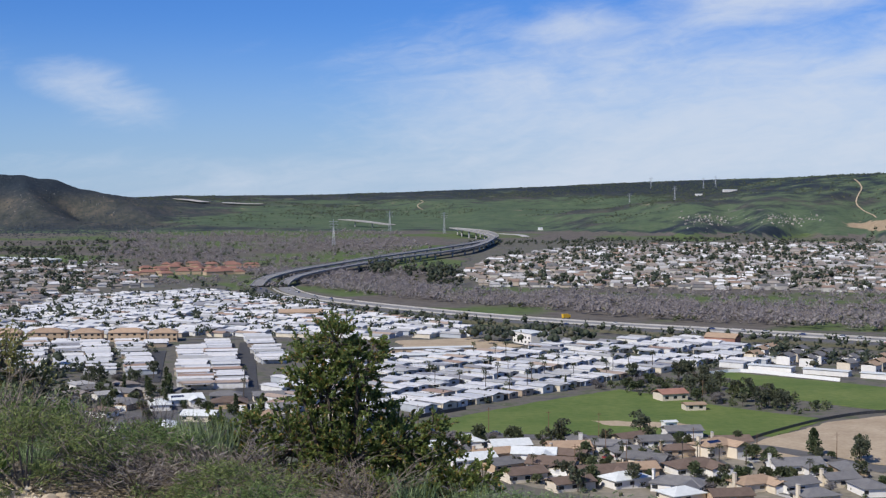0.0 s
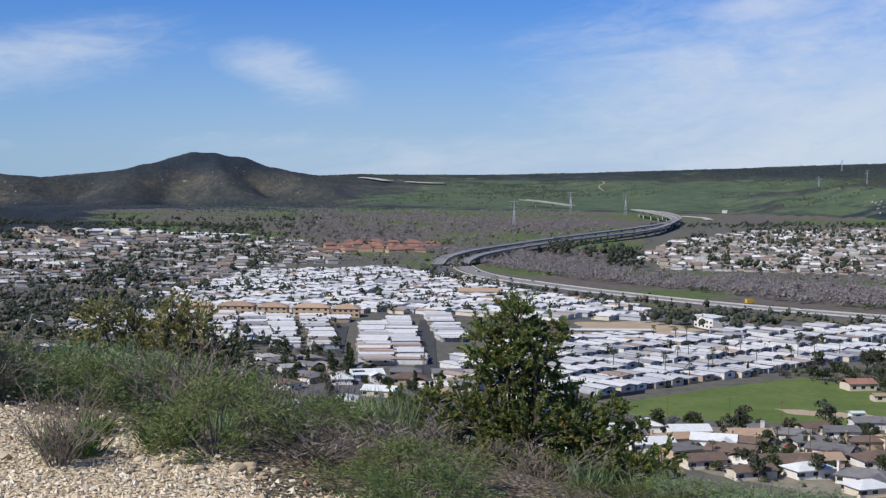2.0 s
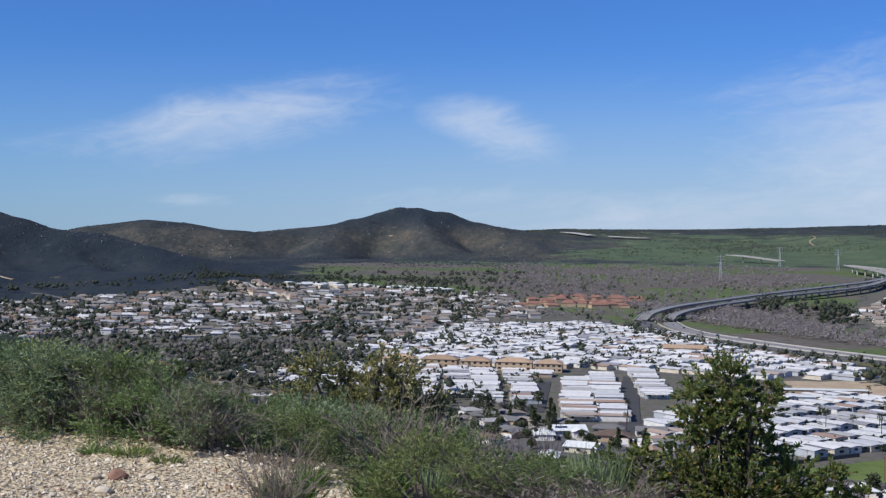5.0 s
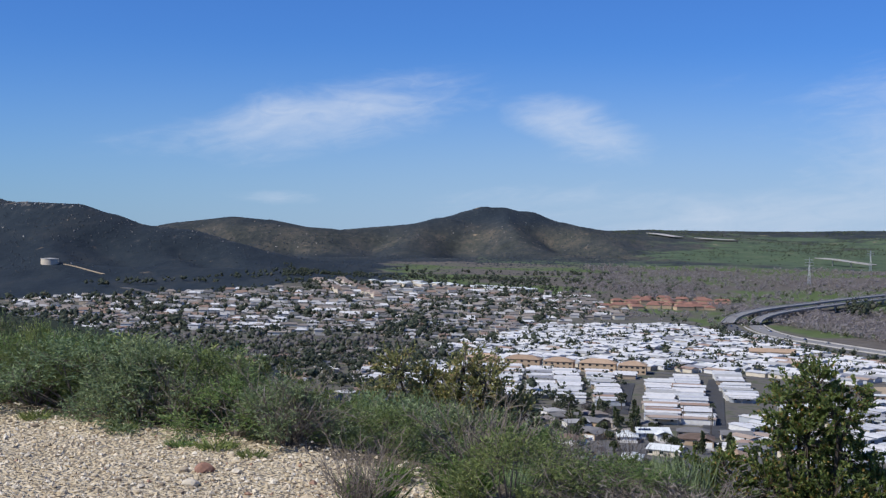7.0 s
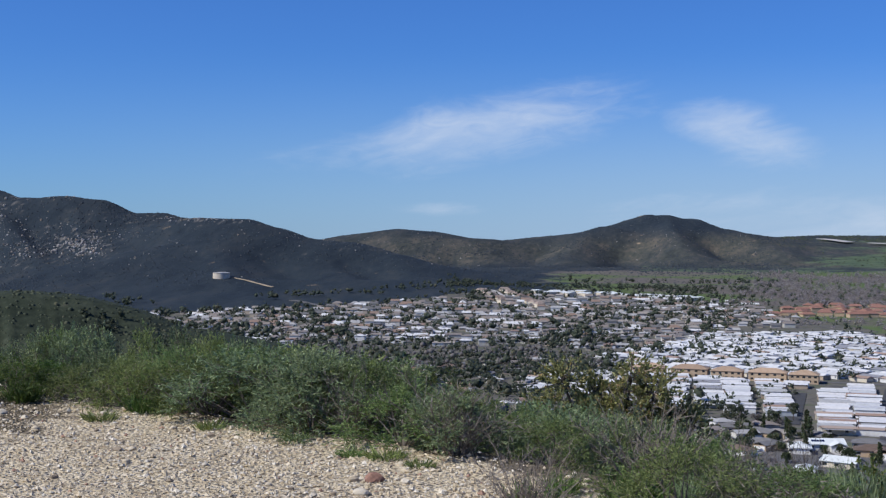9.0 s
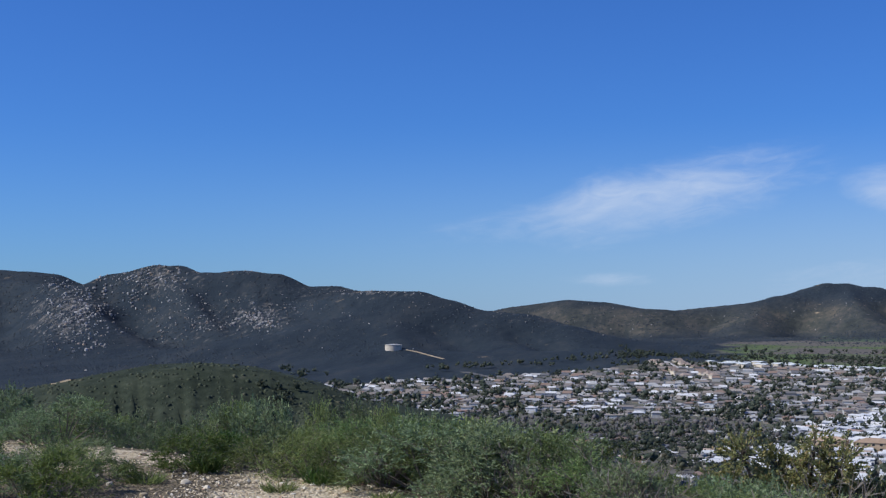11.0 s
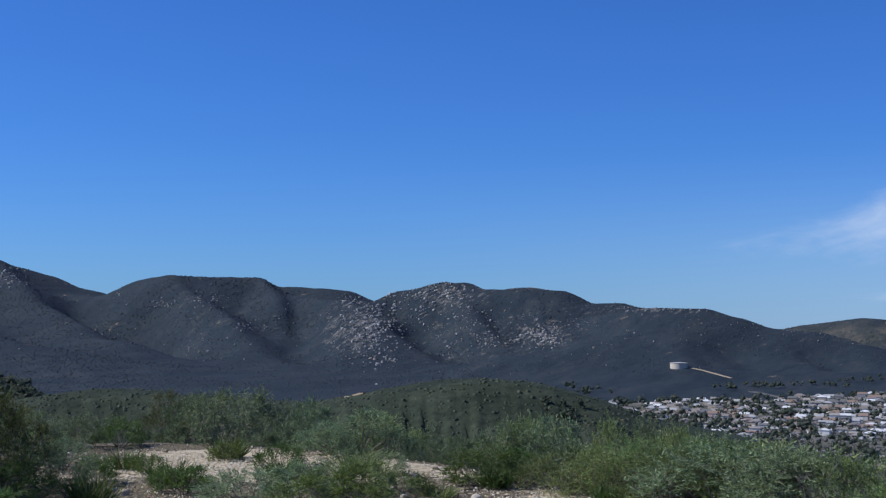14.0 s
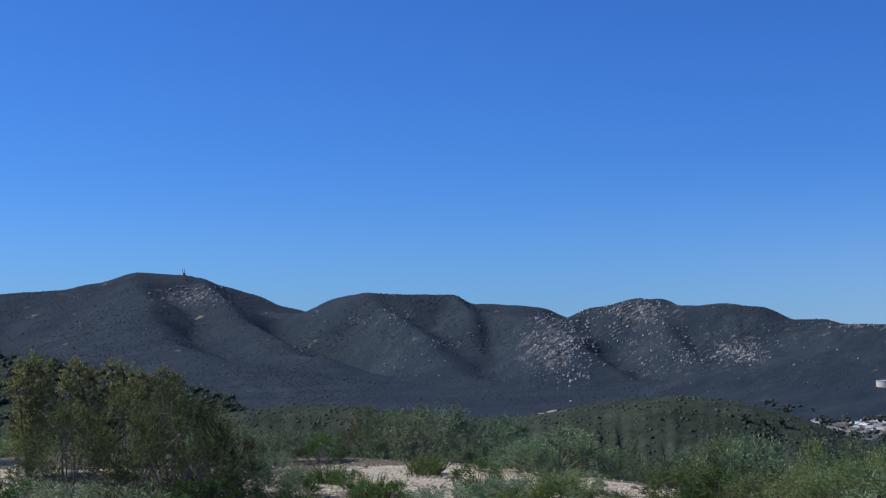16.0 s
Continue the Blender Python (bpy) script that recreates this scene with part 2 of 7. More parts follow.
    bump(t, b, t.math("ADD", far_h, near_h), 0.8, 1.0)
    return m


M = {}
PARK_ROOFS = ((0.0, (0.64, 0.64, 0.63)), (0.24, (0.50, 0.51, 0.52)), (0.44, (0.66, 0.65, 0.62)), (0.60, (0.40, 0.40, 0.385)), (0.74, (0.56, 0.57, 0.56)), (0.86, (0.40, 0.31, 0.24)), (0.91, (0.26, 0.26, 0.27)), (0.96, (0.34, 0.24, 0.18)))
PARK_WALLS = ((0.0, (0.66, 0.66, 0.64)), (0.3, (0.60, 0.54, 0.43)), (0.5, (0.42, 0.45, 0.48)), (0.7, (0.68, 0.67, 0.64)), (0.88, (0.40, 0.32, 0.24)))
ROOFS = ((0.0, (0.19, 0.172, 0.16)), (0.16, (0.13, 0.13, 0.13)), (0.30, (0.23, 0.20, 0.175)), (0.48, (0.36, 0.355, 0.345)), (0.66, (0.60, 0.60, 0.59)), (0.80, (0.24, 0.17, 0.13)), (0.92, (0.30, 0.27, 0.235)))
WALLS = ((0.0, (0.52, 0.50, 0.45)), (0.25, (0.42, 0.36, 0.29)), (0.5, (0.66, 0.65, 0.62)), (0.75, (0.36, 0.34, 0.31)), (0.9, (0.48, 0.41, 0.33)))
M["ground"] = ground_material()
M["asphalt"] = surface("asphalt", (0.040, 0.041, 0.043), (0.075, 0.075, 0.075), 0.2, 0.9, 0.01)
M["street"] = surface("street", (0.085, 0.083, 0.080), (0.14, 0.135, 0.13), 0.15, 0.9, 0.01)
M["lane"] = surface("lane", (0.17, 0.168, 0.163), (0.27, 0.265, 0.255), 0.12, 0.9, 0.01)
M["dark_lane"] = surface("dark_lane", (0.085, 0.083, 0.082), (0.13, 0.128, 0.125), 0.12, 0.9, 0.01)
M["verge"] = surface("verge", (0.075, 0.080, 0.048), (0.16, 0.145, 0.105), 0.05, 0.95, 0.05, fine=0.5)
M["concrete"] = surface("concrete", (0.34, 0.33, 0.31), (0.50, 0.48, 0.45), 0.12, 0.85, 0.01)
M["tan_earth"] = surface("tan_earth", (0.30, 0.23, 0.15), (0.48, 0.39, 0.27), 0.06, 0.95, 0.15)
M["yard_soil"] = surface("yard_soil", (0.12, 0.115, 0.085), (0.32, 0.28, 0.22), 0.06, 0.95, 0.05, fine=0.35)
M["green_field"] = surface("green_field", (0.062, 0.112, 0.020), (0.150, 0.185, 0.050), 0.03, 0.95, 0.12, fine=0.3)
M["white_roof"] = palette("white_roof", PARK_ROOFS, 0.55, 0.3)
M["home_wall"] = palette("home_wall", PARK_WALLS, 0.7, 0.25)
M["town_roof"] = palette("town_roof", ROOFS, 0.8, 0.35)
M["town_wall"] = palette("town_wall", WALLS, 0.8, 0.2)
# tile red, greyed for distance haze in the colour itself
M["tile_red"] = surface("tile_red", (0.22, 0.115, 0.085), (0.33, 0.175, 0.13), 0.2, 0.85, 0.05, vary=0.2)
M["roof_brown"] = surface("roof_brown", (0.115, 0.082, 0.064), (0.19, 0.14, 0.11), 0.5, 0.9, 0.03, vary=0.15)
M["roof_tan"] = surface("roof_tan", (0.30, 0.21, 0.14), (0.44, 0.32, 0.22), 0.5, 0.9, 0.03, vary=0.15)
M["roof_grey"] = surface("roof_grey", (0.12, 0.12, 0.125), (0.20, 0.195, 0.19), 0.5, 0.9, 0.03, vary=0.15)
M["roof_pale"] = surface("roof_pale", (0.50, 0.53, 0.52), (0.68, 0.70, 0.68), 0.5, 0.7, 0.02, vary=0.1)
M["stucco_cream"] = surface("stucco_cream", (0.56, 0.49, 0.38), (0.70, 0.62, 0.50), 0.4, 0.9, 0.01, vary=0.12)
M["stucco_white"] = surface("stucco_white", (0.64, 0.62, 0.58), (0.78, 0.76, 0.72), 0.4, 0.9, 0.01, vary=0.08)
M["stucco_tan"] = surface("stucco_tan", (0.40, 0.29, 0.19), (0.54, 0.41, 0.28), 0.4, 0.9, 0.01, vary=0.12)
M["white_paint"] = surface("white_paint", (0.70, 0.70, 0.68), (0.82, 0.82, 0.80), 0.5, 0.6)
M["dark_glass"] = surface("dark_glass", (0.015, 0.018, 0.022), (0.03, 0.035, 0.04), 1.0, 0.12, spec=0.6)
M["solar_blue"] = surface("solar_blue", (0.010, 0.018, 0.06), (0.02, 0.035, 0.10), 1.0, 0.15, spec=0.6)
M["wood_brown"] = surface("wood_brown", (0.12, 0.075, 0.045), (0.22, 0.14, 0.085), 0.6, 0.85, 0.01)
M["dark_metal"] = surface("dark_metal", (0.05, 0.05, 0.05), (0.11, 0.11, 0.11), 1.0, 0.5, metal=0.3)
M["steel"] = surface("steel", (0.42, 0.43, 0.44), (0.56, 0.57, 0.58), 0.5, 0.45, metal=0.6)
M["tyre"] = surface("tyre", (0.015, 0.015, 0.015), (0.03, 0.03, 0.03), 3.0, 0.9)
M["car_paint"] = palette("car_paint", ((0.0, (0.75, 0.75, 0.75)), (0.3, (0.03, 0.03, 0.035)), (0.5, (0.35, 0.36, 0.37)), (0.7, (0.25, 0.03, 0.03)), (0.82, (0.04, 0.07, 0.2))), 0.25, 0.05, island=False)
M["yellow_paint"] = surface("yellow_paint", (0.62, 0.36, 0.03), (0.75, 0.46, 0.05), 0.8, 0.5)
M["bark"] = surface("bark", (0.050, 0.040, 0.031), (0.12, 0.10, 0.08), 4.0, 0.95, 0.01)
M["dead_wood"] = surface("dead_wood", (0.11, 0.09, 0.072), (0.25, 0.215, 0.18), 5.0, 0.95, 0.002)
M["tree_leaf"] = foliage("tree_leaf", (0.046, 0.060, 0.030), (0.112, 0.136, 0.064), (0.15, 0.15, 0.08), 0.12, 0.6, 0.3)
M["tree_leaf_pale"] = foliage("tree_leaf_pale", (0.055, 0.068, 0.042), (0.120, 0.130, 0.080), (0.16, 0.15, 0.085), 0.12, 0.6, 0.3)
M["bare_twigs"] = foliage("bare_twigs", (0.190, 0.170, 0.163), (0.285, 0.262, 0.252), (0.20, 0.20, 0.13), 0.10, 0.9, 0.35)
M["palm_leaf"] = foliage("palm_leaf", (0.030, 0.044, 0.015), (0.085, 0.10, 0.035), (0.16, 0.13, 0.06))
M["sage_leaf"] = foliage("sage_leaf", (0.090, 0.130, 0.040), (0.215, 0.280, 0.092), (0.34, 0.38, 0.15), 0.15, 0.7, 0.38)
M["grey_sage_leaf"] = foliage("grey_sage_leaf", (0.092, 0.128, 0.062), (0.215, 0.285, 0.138), (0.32, 0.38, 0.19), 0.2, 0.7, 0.30)
M["laurel_leaf"] = foliage("laurel_leaf", (0.095, 0.136, 0.040), (0.250, 0.300, 0.092), (0.40, 0.21, 0.075), 0.15, 0.5, 0.50)
M["olive_leaf"] = foliage("olive_leaf", (0.140, 0.150, 0.056), (0.330, 0.330, 0.130), (0.46, 0.32, 0.15), 0.16, 0.5, 0.42)
M["broom_leaf"] = foliage("broom_leaf", (0.050, 0.068, 0.018), (0.120, 0.142, 0.042), (0.20, 0.19, 0.06), 0.18, 0.7, 0.44)
M["grass_leaf"] = foliage("grass_leaf", (0.050, 0.090, 0.018), (0.120, 0.185, 0.040), (0.22, 0.20, 0.09), 0.12, 0.6, 0.3)
M["pebble"] = palette("pebble", ((0.0, (0.58, 0.48, 0.33)), (0.28, (0.66, 0.57, 0.42)), (0.52, (0.50, 0.41, 0.27)), (0.7, (0.70, 0.63, 0.50)), (0.9, (0.32, 0.26, 0.18)), (0.975, (0.36, 0.22, 0.15))), 0.9, 0.2)
M["rock_red"] = surface("rock_red", (0.22, 0.12, 0.085), (0.36, 0.21, 0.15), 6.0, 0.9, 0.01)
M["hill_leaf"] = foliage("hill_leaf", (0.028, 0.039, 0.022), (0.062, 0.077, 0.042), (0.10, 0.10, 0.06), 0.1, 0.8, 0.2)
M["dark_crown"] = foliage("dark_crown", (0.044, 0.058, 0.040), (0.100, 0.120, 0.076), (0.16, 0.15, 0.10), 0.2, 0.7, 0.4)

# ---- the land ----
EYE_Z = 90.0
GROUND_Z = 88.4


def lattice(ix, iy, seed):
    h = (ix * 374761393 + iy * 668265263 + seed * 1442695041) & 0xFFFFFFFF
    h = ((h ^ (h >> 13)) * 1274126177) & 0xFFFFFFFF
    return ((h ^ (h >> 16)) & 0xFFFF) / 65535.0


def vnoise(x, y, seed=0):
    x, y = np.asarray(x, float), np.asarray(y, float)
    ix, iy = np.floor(x).astype(np.int64), np.floor(y).astype(np.int64)
    fx, fy = x - ix, y - iy
    fx, fy = fx * fx * (3 - 2 * fx), fy * fy * (3 - 2 * fy)
    a, b = lattice(ix, iy, seed), lattice(ix + 1, iy, seed)
    c, d = lattice(ix, iy + 1, seed), lattice(ix + 1, iy + 1, seed)
    return (a + (b - a) * fx) * (1 - fy) + (c + (d - c) * fx) * fy


def fbm(x, y, size, octaves=4, seed=0):
    total, amp, norm = 0.0, 1.0, 0.0
    for i in range(octaves):
        total = total + amp * (vnoise(x / size * 2 ** i, y / size * 2 ** i, seed + i) * 2 - 1)
        norm += amp
        amp *= 0.5
    return total / norm


def sstep(v, lo, hi):
    s = np.clip((v - lo) / (hi - lo), 0, 1)
    return s * s * (3 - 2 * s)


def spot(az, r):
    """Plan position of a bearing (degrees to the left of the first view) and a distance."""
    return -r * math.sin(radians(az)), r * math.cos(radians(az))


# crests: bearing, distance, angle above eye level
CRESTS = [
    ("south_summit", 1250, 2.2, 0.16, [(84, 3900, 1.2), (76, 3950, 1.75), (72.4, 3950, 2.06), (71.2, 3950, 2.16), (69.7, 3950, 2.48), (68.1, 3950, 2.98), (66.1, 3950, 2.88), (64.4, 3950, 2.42), (63.2, 3930, 2.08), (62.0, 3900, 1.6), (61.0, 3850, 1.36), (59.4, 3800, 0.9)]),
    ("middle_mountain", 1050, 2.4, 0.16, [(64.5, 3900, 1.4), (62.5, 3780, 1.25), (61.0, 3650, 1.3), (59.5, 3550, 2.0), (58.1, 3450, 2.23), (56.6, 3450, 2.15), (54.7, 3450, 2.17), (53.7, 3450, 1.75), (52.0, 3400, 1.70), (50.8, 3380, 1.57), (49.8, 3350, 1.17), (48.0, 3300, 0.6)]),
    ("rocky_mountain", 850, 2.4, 0.16, [(54.0, 3300, 1.0), (52.0, 3180, 0.95), (50.4, 3060, 1.0), (49.6, 3000, 1.2), (48.6, 2950, 1.90), (47.8, 2925, 2.10), (46.9, 2900, 2.24), (45.7, 2880, 1.96), (45.0, 2850, 1.66), (42.9, 2800, 1.78), (41.5, 2780, 1.63), (40.3, 2750, 1.07), (39.1, 2720, 1.13), (38.4, 2700, 0.9)]),
    ("pale_rim", 640, 1.4, 0.02, [(44.5, 2850, 1.1), (42.0, 2700, 0.95), (40.2, 2600, 0.8), (38.4, 2520, 0.9), (36.6, 2500, 0.91), (35.5, 2480, 0.87), (34.3, 2470, 0.52), (32.7, 2450, 0.03), (31.1, 2420, -0.09), (29.0, 2370, -0.62), (27.6, 2350, -1.02), (26.2, 2325, -1.45), (25.0, 2300, -1.80), (23.4, 2260, -2.2)]),
    ("boulder_spur", 330, 1.1, 0.10, [(54.4, 3400, 1.5), (52.4, 3180, 1.3), (50.9, 2980, 1.22), (50.1, 2820, 0.85), (49.2, 2660, 0.30), (48.0, 2490, -0.5), (46.3, 2310, -1.5), (44.8, 2180, -2.3)]),
    ("gully_spur", 330, 1.1, 0.10, [(58.2, 3430, 1.9), (57.1, 3180, 1.2), (56.1, 2930, 0.5), (55.0, 2680, -0.4), (53.6, 2420, -1.5)]),
    ("rocky_spur", 280, 1.1, 0.10, [(46.6, 2890, 1.95), (45.6, 2720, 1.2), (44.5, 2540, 0.25), (43.2, 2340, -0.9), (42.0, 2150, -2.0)]),
    ("outcrop_spur", 280, 1.1, 0.10, [(43.1, 2800, 1.65), (42.5, 2660, 0.95), (41.6, 2480, 0.0), (40.2, 2260, -1.3)]),
    ("tank_spur", 280, 1.1, 0.08, [(38.6, 2530, 0.85), (37.6, 2370, 0.0), (36.8, 2210, -0.9), (36.4, 2080, -1.5), (35.6, 1940, -2.2)]),
    ("rim_spur", 280, 1.1, 0.08, [(35.4, 2480, 0.8), (33.9, 2350, -0.3), (32.6, 2210, -1.2), (31.4, 2080, -2.0)]),
    ("south_spur", 520, 1.15, 0.12, [(68.2, 3900, 2.6), (67.7, 3600, 1.9), (67.2, 3250, 1.1), (66.2, 2850, 0.1), (64.0, 2400, -1.2)]),
    ("summit_spur", 460, 1.15, 0.12, [(65.4, 3930, 2.7), (64.8, 3650, 2.0), (63.6, 3350, 1.25), (61.8, 3050, 0.5), (59.4, 2700, -0.6), (57.2, 2420, -1.6)]),
    ("middle_spur", 320, 1.1, 0.10, [(54.6, 3440, 2.1), (54.0, 3250, 1.55), (53.6, 3060, 0.9), (53.3, 2850, 0.0)]),
    ("terrace_knoll", 200, 1.2, 0.02, [(25.3, 2100, -1.9), (24.9, 1960, -2.12), (24.3, 1810, -2.6)]),
    ("twin_spur_west", 380, 1.1, 0.10, [(20.4, 4020, 0.62), (21.2, 3720, 0.2), (21.9, 3380, -0.4), (22.4, 3080, -1.1)]),
    ("twin_spur", 380, 1.1, 0.10, [(17.6, 4080, 1.0), (17.3, 3800, 0.5), (16.8, 3480, -0.2), (16.0, 3200, -0.95)]),
    ("twin_spur_east", 380, 1.1, 0.10, [(15.2, 4100, 0.5), (13.9, 3820, 0.1), (12.9, 3520, -0.4), (12.0, 3260, -1.0)]),
    ("round_hill", 1000, 2.1, 0.14, [(33.5, 3700, -0.2), (31.5, 3700, 0.2), (29.2, 3700, 0.50), (27.5, 3700, 0.38), (25.9, 3700, 0.11), (24.3, 3750, 0.06), (23.4, 3800, 0.17), (21.4, 3850, 0.26), (20.2, 3900, 0.66)]),
    ("twin_peak", 1150, 2.2, 0.14, [(21.8, 4050, 0.28), (21.0, 4080, 0.38), (20.3, 4090, 0.64), (19.1, 4100, 0.97), (18.7, 4100, 1.14), (18.38, 4100, 1.24), (18.04, 4100, 1.12), (17.53, 4100, 1.17), (17.24, 4100, 1.08), (16.94, 4100, 0.98), (16.58, 4100, 1.03), (16.19, 4100, 0.96), (15.7, 4100, 0.72), (15.16, 4100, 0.47), (14.6, 4120, 0.35), (13.0, 4200, 0.2), (11.4, 4300, 0.29)]),
    ("mesa", 1900, 1.35, 0.22, [(14.5, 4560, 0.26), (13.0, 4560, 0.22), (11.4, 4560, 0.29), (9.3, 4560, 0.30), (5.4, 4560, 0.34), (2.0, 4560, 0.44), (-0.4, 4560, 0.54), (-4.3, 4560, 0.68), (-6.7, 4560, 0.80), (-8.9, 4560, 0.89), (-12.4, 4560, 1.00), (-16, 4560, 1.08), (-24, 4560, 1.1), (-34, 4560, 1.0)]),
    ("green_ridge", 1250, 1.4, 0.26, [(-9.6, 3900, -0.6), (-11.2, 3780, -0.1), (-12.2, 3700, 0.28), (-13.5, 3620, 0.80), (-14.7, 3560, 1.05), (-16.5, 3500, 1.15), (-18.4, 3450, 1.22), (-22, 3400, 1.3), (-30, 3300, 1.2)]),
    ("near_dome", 190, 0.85, 0.10, [(38.2, 300, -4.5), (39.8, 300, -3.3), (41.3, 300, -2.58), (42.7, 300, -2.1), (44.7, 300, -1.92), (46.6, 302, -2.12), (48.5, 306, -2.55), (50.4, 312, -3.14)]),
    ("near_saddle", 170, 0.9, 0.10, [(50.4, 315, -3.2), (51.5, 320, -3.3), (54.2, 330, -3.05), (57.1, 340, -2.82), (59.5, 345, -2.52), (61.4, 350, -2.6), (63.6, 350, -2.95)]),
    ("south_shoulder", 260, 0.9, 0.12, [(63.0, 420, -3.0), (66.6, 420, -1.98), (69.0, 425, -1.38), (71.2, 430, -0.92), (73.5, 435, -0.68), (80, 440, -0.3), (95, 440, 0.2)]),
]
# ravines: depth, half width, then bearing and distance down the bed
RAVINES = [
    (42, 150, [(49.5, 3060), (48.4, 2820), (47.0, 2620), (45.4, 2420), (44.0, 2220)]),
    (34, 130, [(53.2, 3160), (52.9, 2900), (52.9, 2650), (52.6, 2380)]),
    (28, 110, [(44.5, 2780), (43.7, 2610), (42.5, 2410), (41.2, 2220)]),
    (28, 110, [(41.4, 2700), (40.6, 2510), (39.4, 2300)]),
    (38, 150, [(59.9, 3330), (58.8, 3020), (57.5, 2720), (56.0, 2450)]),
    (44, 190, [(62.9, 3600), (61.6, 3300), (60.0, 3000), (57.8, 2650)]),
    (36, 170, [(66.6, 3500), (65.6, 3200), (64.4, 2900), (62.0, 2550)]),
    (22, 90, [(35.0, 2360), (34.0, 2210), (33.4, 2080)]),
    (20, 90, [(32.0, 2330), (30.6, 2210), (29.6, 2100)]),
    (34, 160, [(22.3, 3900), (23.1, 3600), (23.6, 3300), (24.0, 3050)]),
    (40, 150, [(19.2, 3920), (19.5, 3620), (19.6, 3320), (19.5, 3050)]),
    (32, 150, [(15.9, 3920), (15.1, 3620), (14.4, 3300)]),
    (30, 140, [(27.2, 3520), (26.6, 3260), (25.8, 3000)]),
    (26, 140, [(30.0, 3500), (29.2, 3260), (28.4, 3040)]),
]


def carve(x, y, z):
    """Cuts the ravines into the heights z."""
    for depth, half, bed in RAVINES:
        P = np.array([spot(a, r) for a, r in bed])
        near = (np.abs(x - P[:, 0].mean()) < 900) & (np.abs(y - P[:, 1].mean()) < 900)
        if not near.any():
            continue
        u, v = x[near], y[near]
        u, v = u + 28 * fbm(u, v, 170, 2, 61), v + 28 * fbm(u, v, 170, 2, 62)
        off, run = np.full(u.shape, 1e9), np.zeros(u.shape)
        for k, (p, q) in enumerate(zip(P[:-1], P[1:])):
            d = q - p
            t = np.clip(((u - p[0]) * d[0] + (v - p[1]) * d[1]) / (d @ d), 0, 1)
            o = np.hypot(u - p[0] - t * d[0], v - p[1] - t * d[1])
            run, off = np.where(o < off, (k + t) / (len(P) - 1), run), np.minimum(o, off)
        cut = depth * np.clip(1 - np.sqrt(off ** 2 + 60) / half, 0, 1) ** 1.25 * sstep(run, 0.0, 0.25) * sstep(run, 1.0, 0.7)
        z[near] = np.maximum(z[near] - cut, np.minimum(z[near], 6.0))
    return z


RIM = ([-180, -60, -20, 0, 10, 18, 25, 31, 36, 41, 47, 55, 65, 75, 100, 180], [14, 8, 5, 6, 7.5, 8.3, 9.6, 11, 11.8, 13, 15.5, 18, 20, 21, 22, 14])
FALL = ([-180, -20, 0, 20, 36, 44, 52, 62, 75, 100, 180], [0.3, 0.42, 0.40, 0.40, 0.38, 0.34, 0.30, 0.26, 0.22, 0.22, 0.3])
FOOT = ([-180, -20, 34, 44, 52, 75, 100, 180], [30, 0, 0, 30, 46, 56, 50, 30])


FOLDS = {"mesa": 0.24, "green_ridge": 0.22, "pale_rim": 0.05, "round_hill": 0.34, "twin_peak": 0.34, "terrace_knoll": 0.0}


def ridge_height(x, y, az, name, width, power, gully, points):
    P = np.array([(*spot(a, r), EYE_Z + r * math.tan(radians(e))) for a, r, e in points])
    seed = sum(ord(c) for c in name)
    soft = width * 0.03
    # spurs and gullies: the flank reaches out more here, less there
    bend = fbm(x, y, width * 0.35, 3, seed) * 2.2
    wave = vnoise(az * 900.0 / width + bend, y / width * 2.0, seed) * 2 - 1
    wide = width * (1 + gully * wave)
    dist, high, weight = np.full(x.shape, 1e9), np.zeros(x.shape), np.zeros(x.shape)
    for p, q in zip(P[:-1], P[1:]):
        d = q - p
        k = np.clip(((x - p[0]) * d[0] + (y - p[1]) * d[1]) / (d[0] ** 2 + d[1] ** 2), 0, 1)
        off = np.hypot(x - p[0] - k * d[0], y - p[1] - k * d[1])
        dist = np.minimum(dist, off)
        w = (off + 22.0) ** -4.0
        high, weight = high + w * (p[2] + k * d[2]), weight + w
    high = high / weight
    dist = np.sqrt(dist ** 2 + soft ** 2) - soft
    s = np.clip(dist / wide, 0, 1)
    z = high * (1 - s) ** power
    rough = fbm(x, y, width * 0.16, 4, seed + 7)
    # ribs of two sizes running down the flank, a little aslant
    across = np.radians(az) * 3000.0 + 0.25 * dist + 90.0 * bend
    ribs = 1 - np.sqrt((vnoise(across / 260.0, dist / 900.0, seed + 3) * 2 - 1) ** 2 + 0.02)
    fine = 1 - np.sqrt((vnoise(across / 105.0, dist / 420.0, seed + 4) * 2 - 1) ** 2 + 0.02)
    fold = FOLDS.get(name, 0.14 if "spur" in name else 0.30 if width > 300 else 0.0) * (ribs - 0.5 + 0.30 * (fine - 0.5)) * np.clip(s * 3.0, 0, 1) * (1 - s) * np.clip(high / 140, 0, 1)
    return z + high * ((0.025 if name in ("mesa", "green_ridge", "pale_rim") else 0.055) * rough * np.clip(s * 5, 0, 1) * (1 - s) + fold)


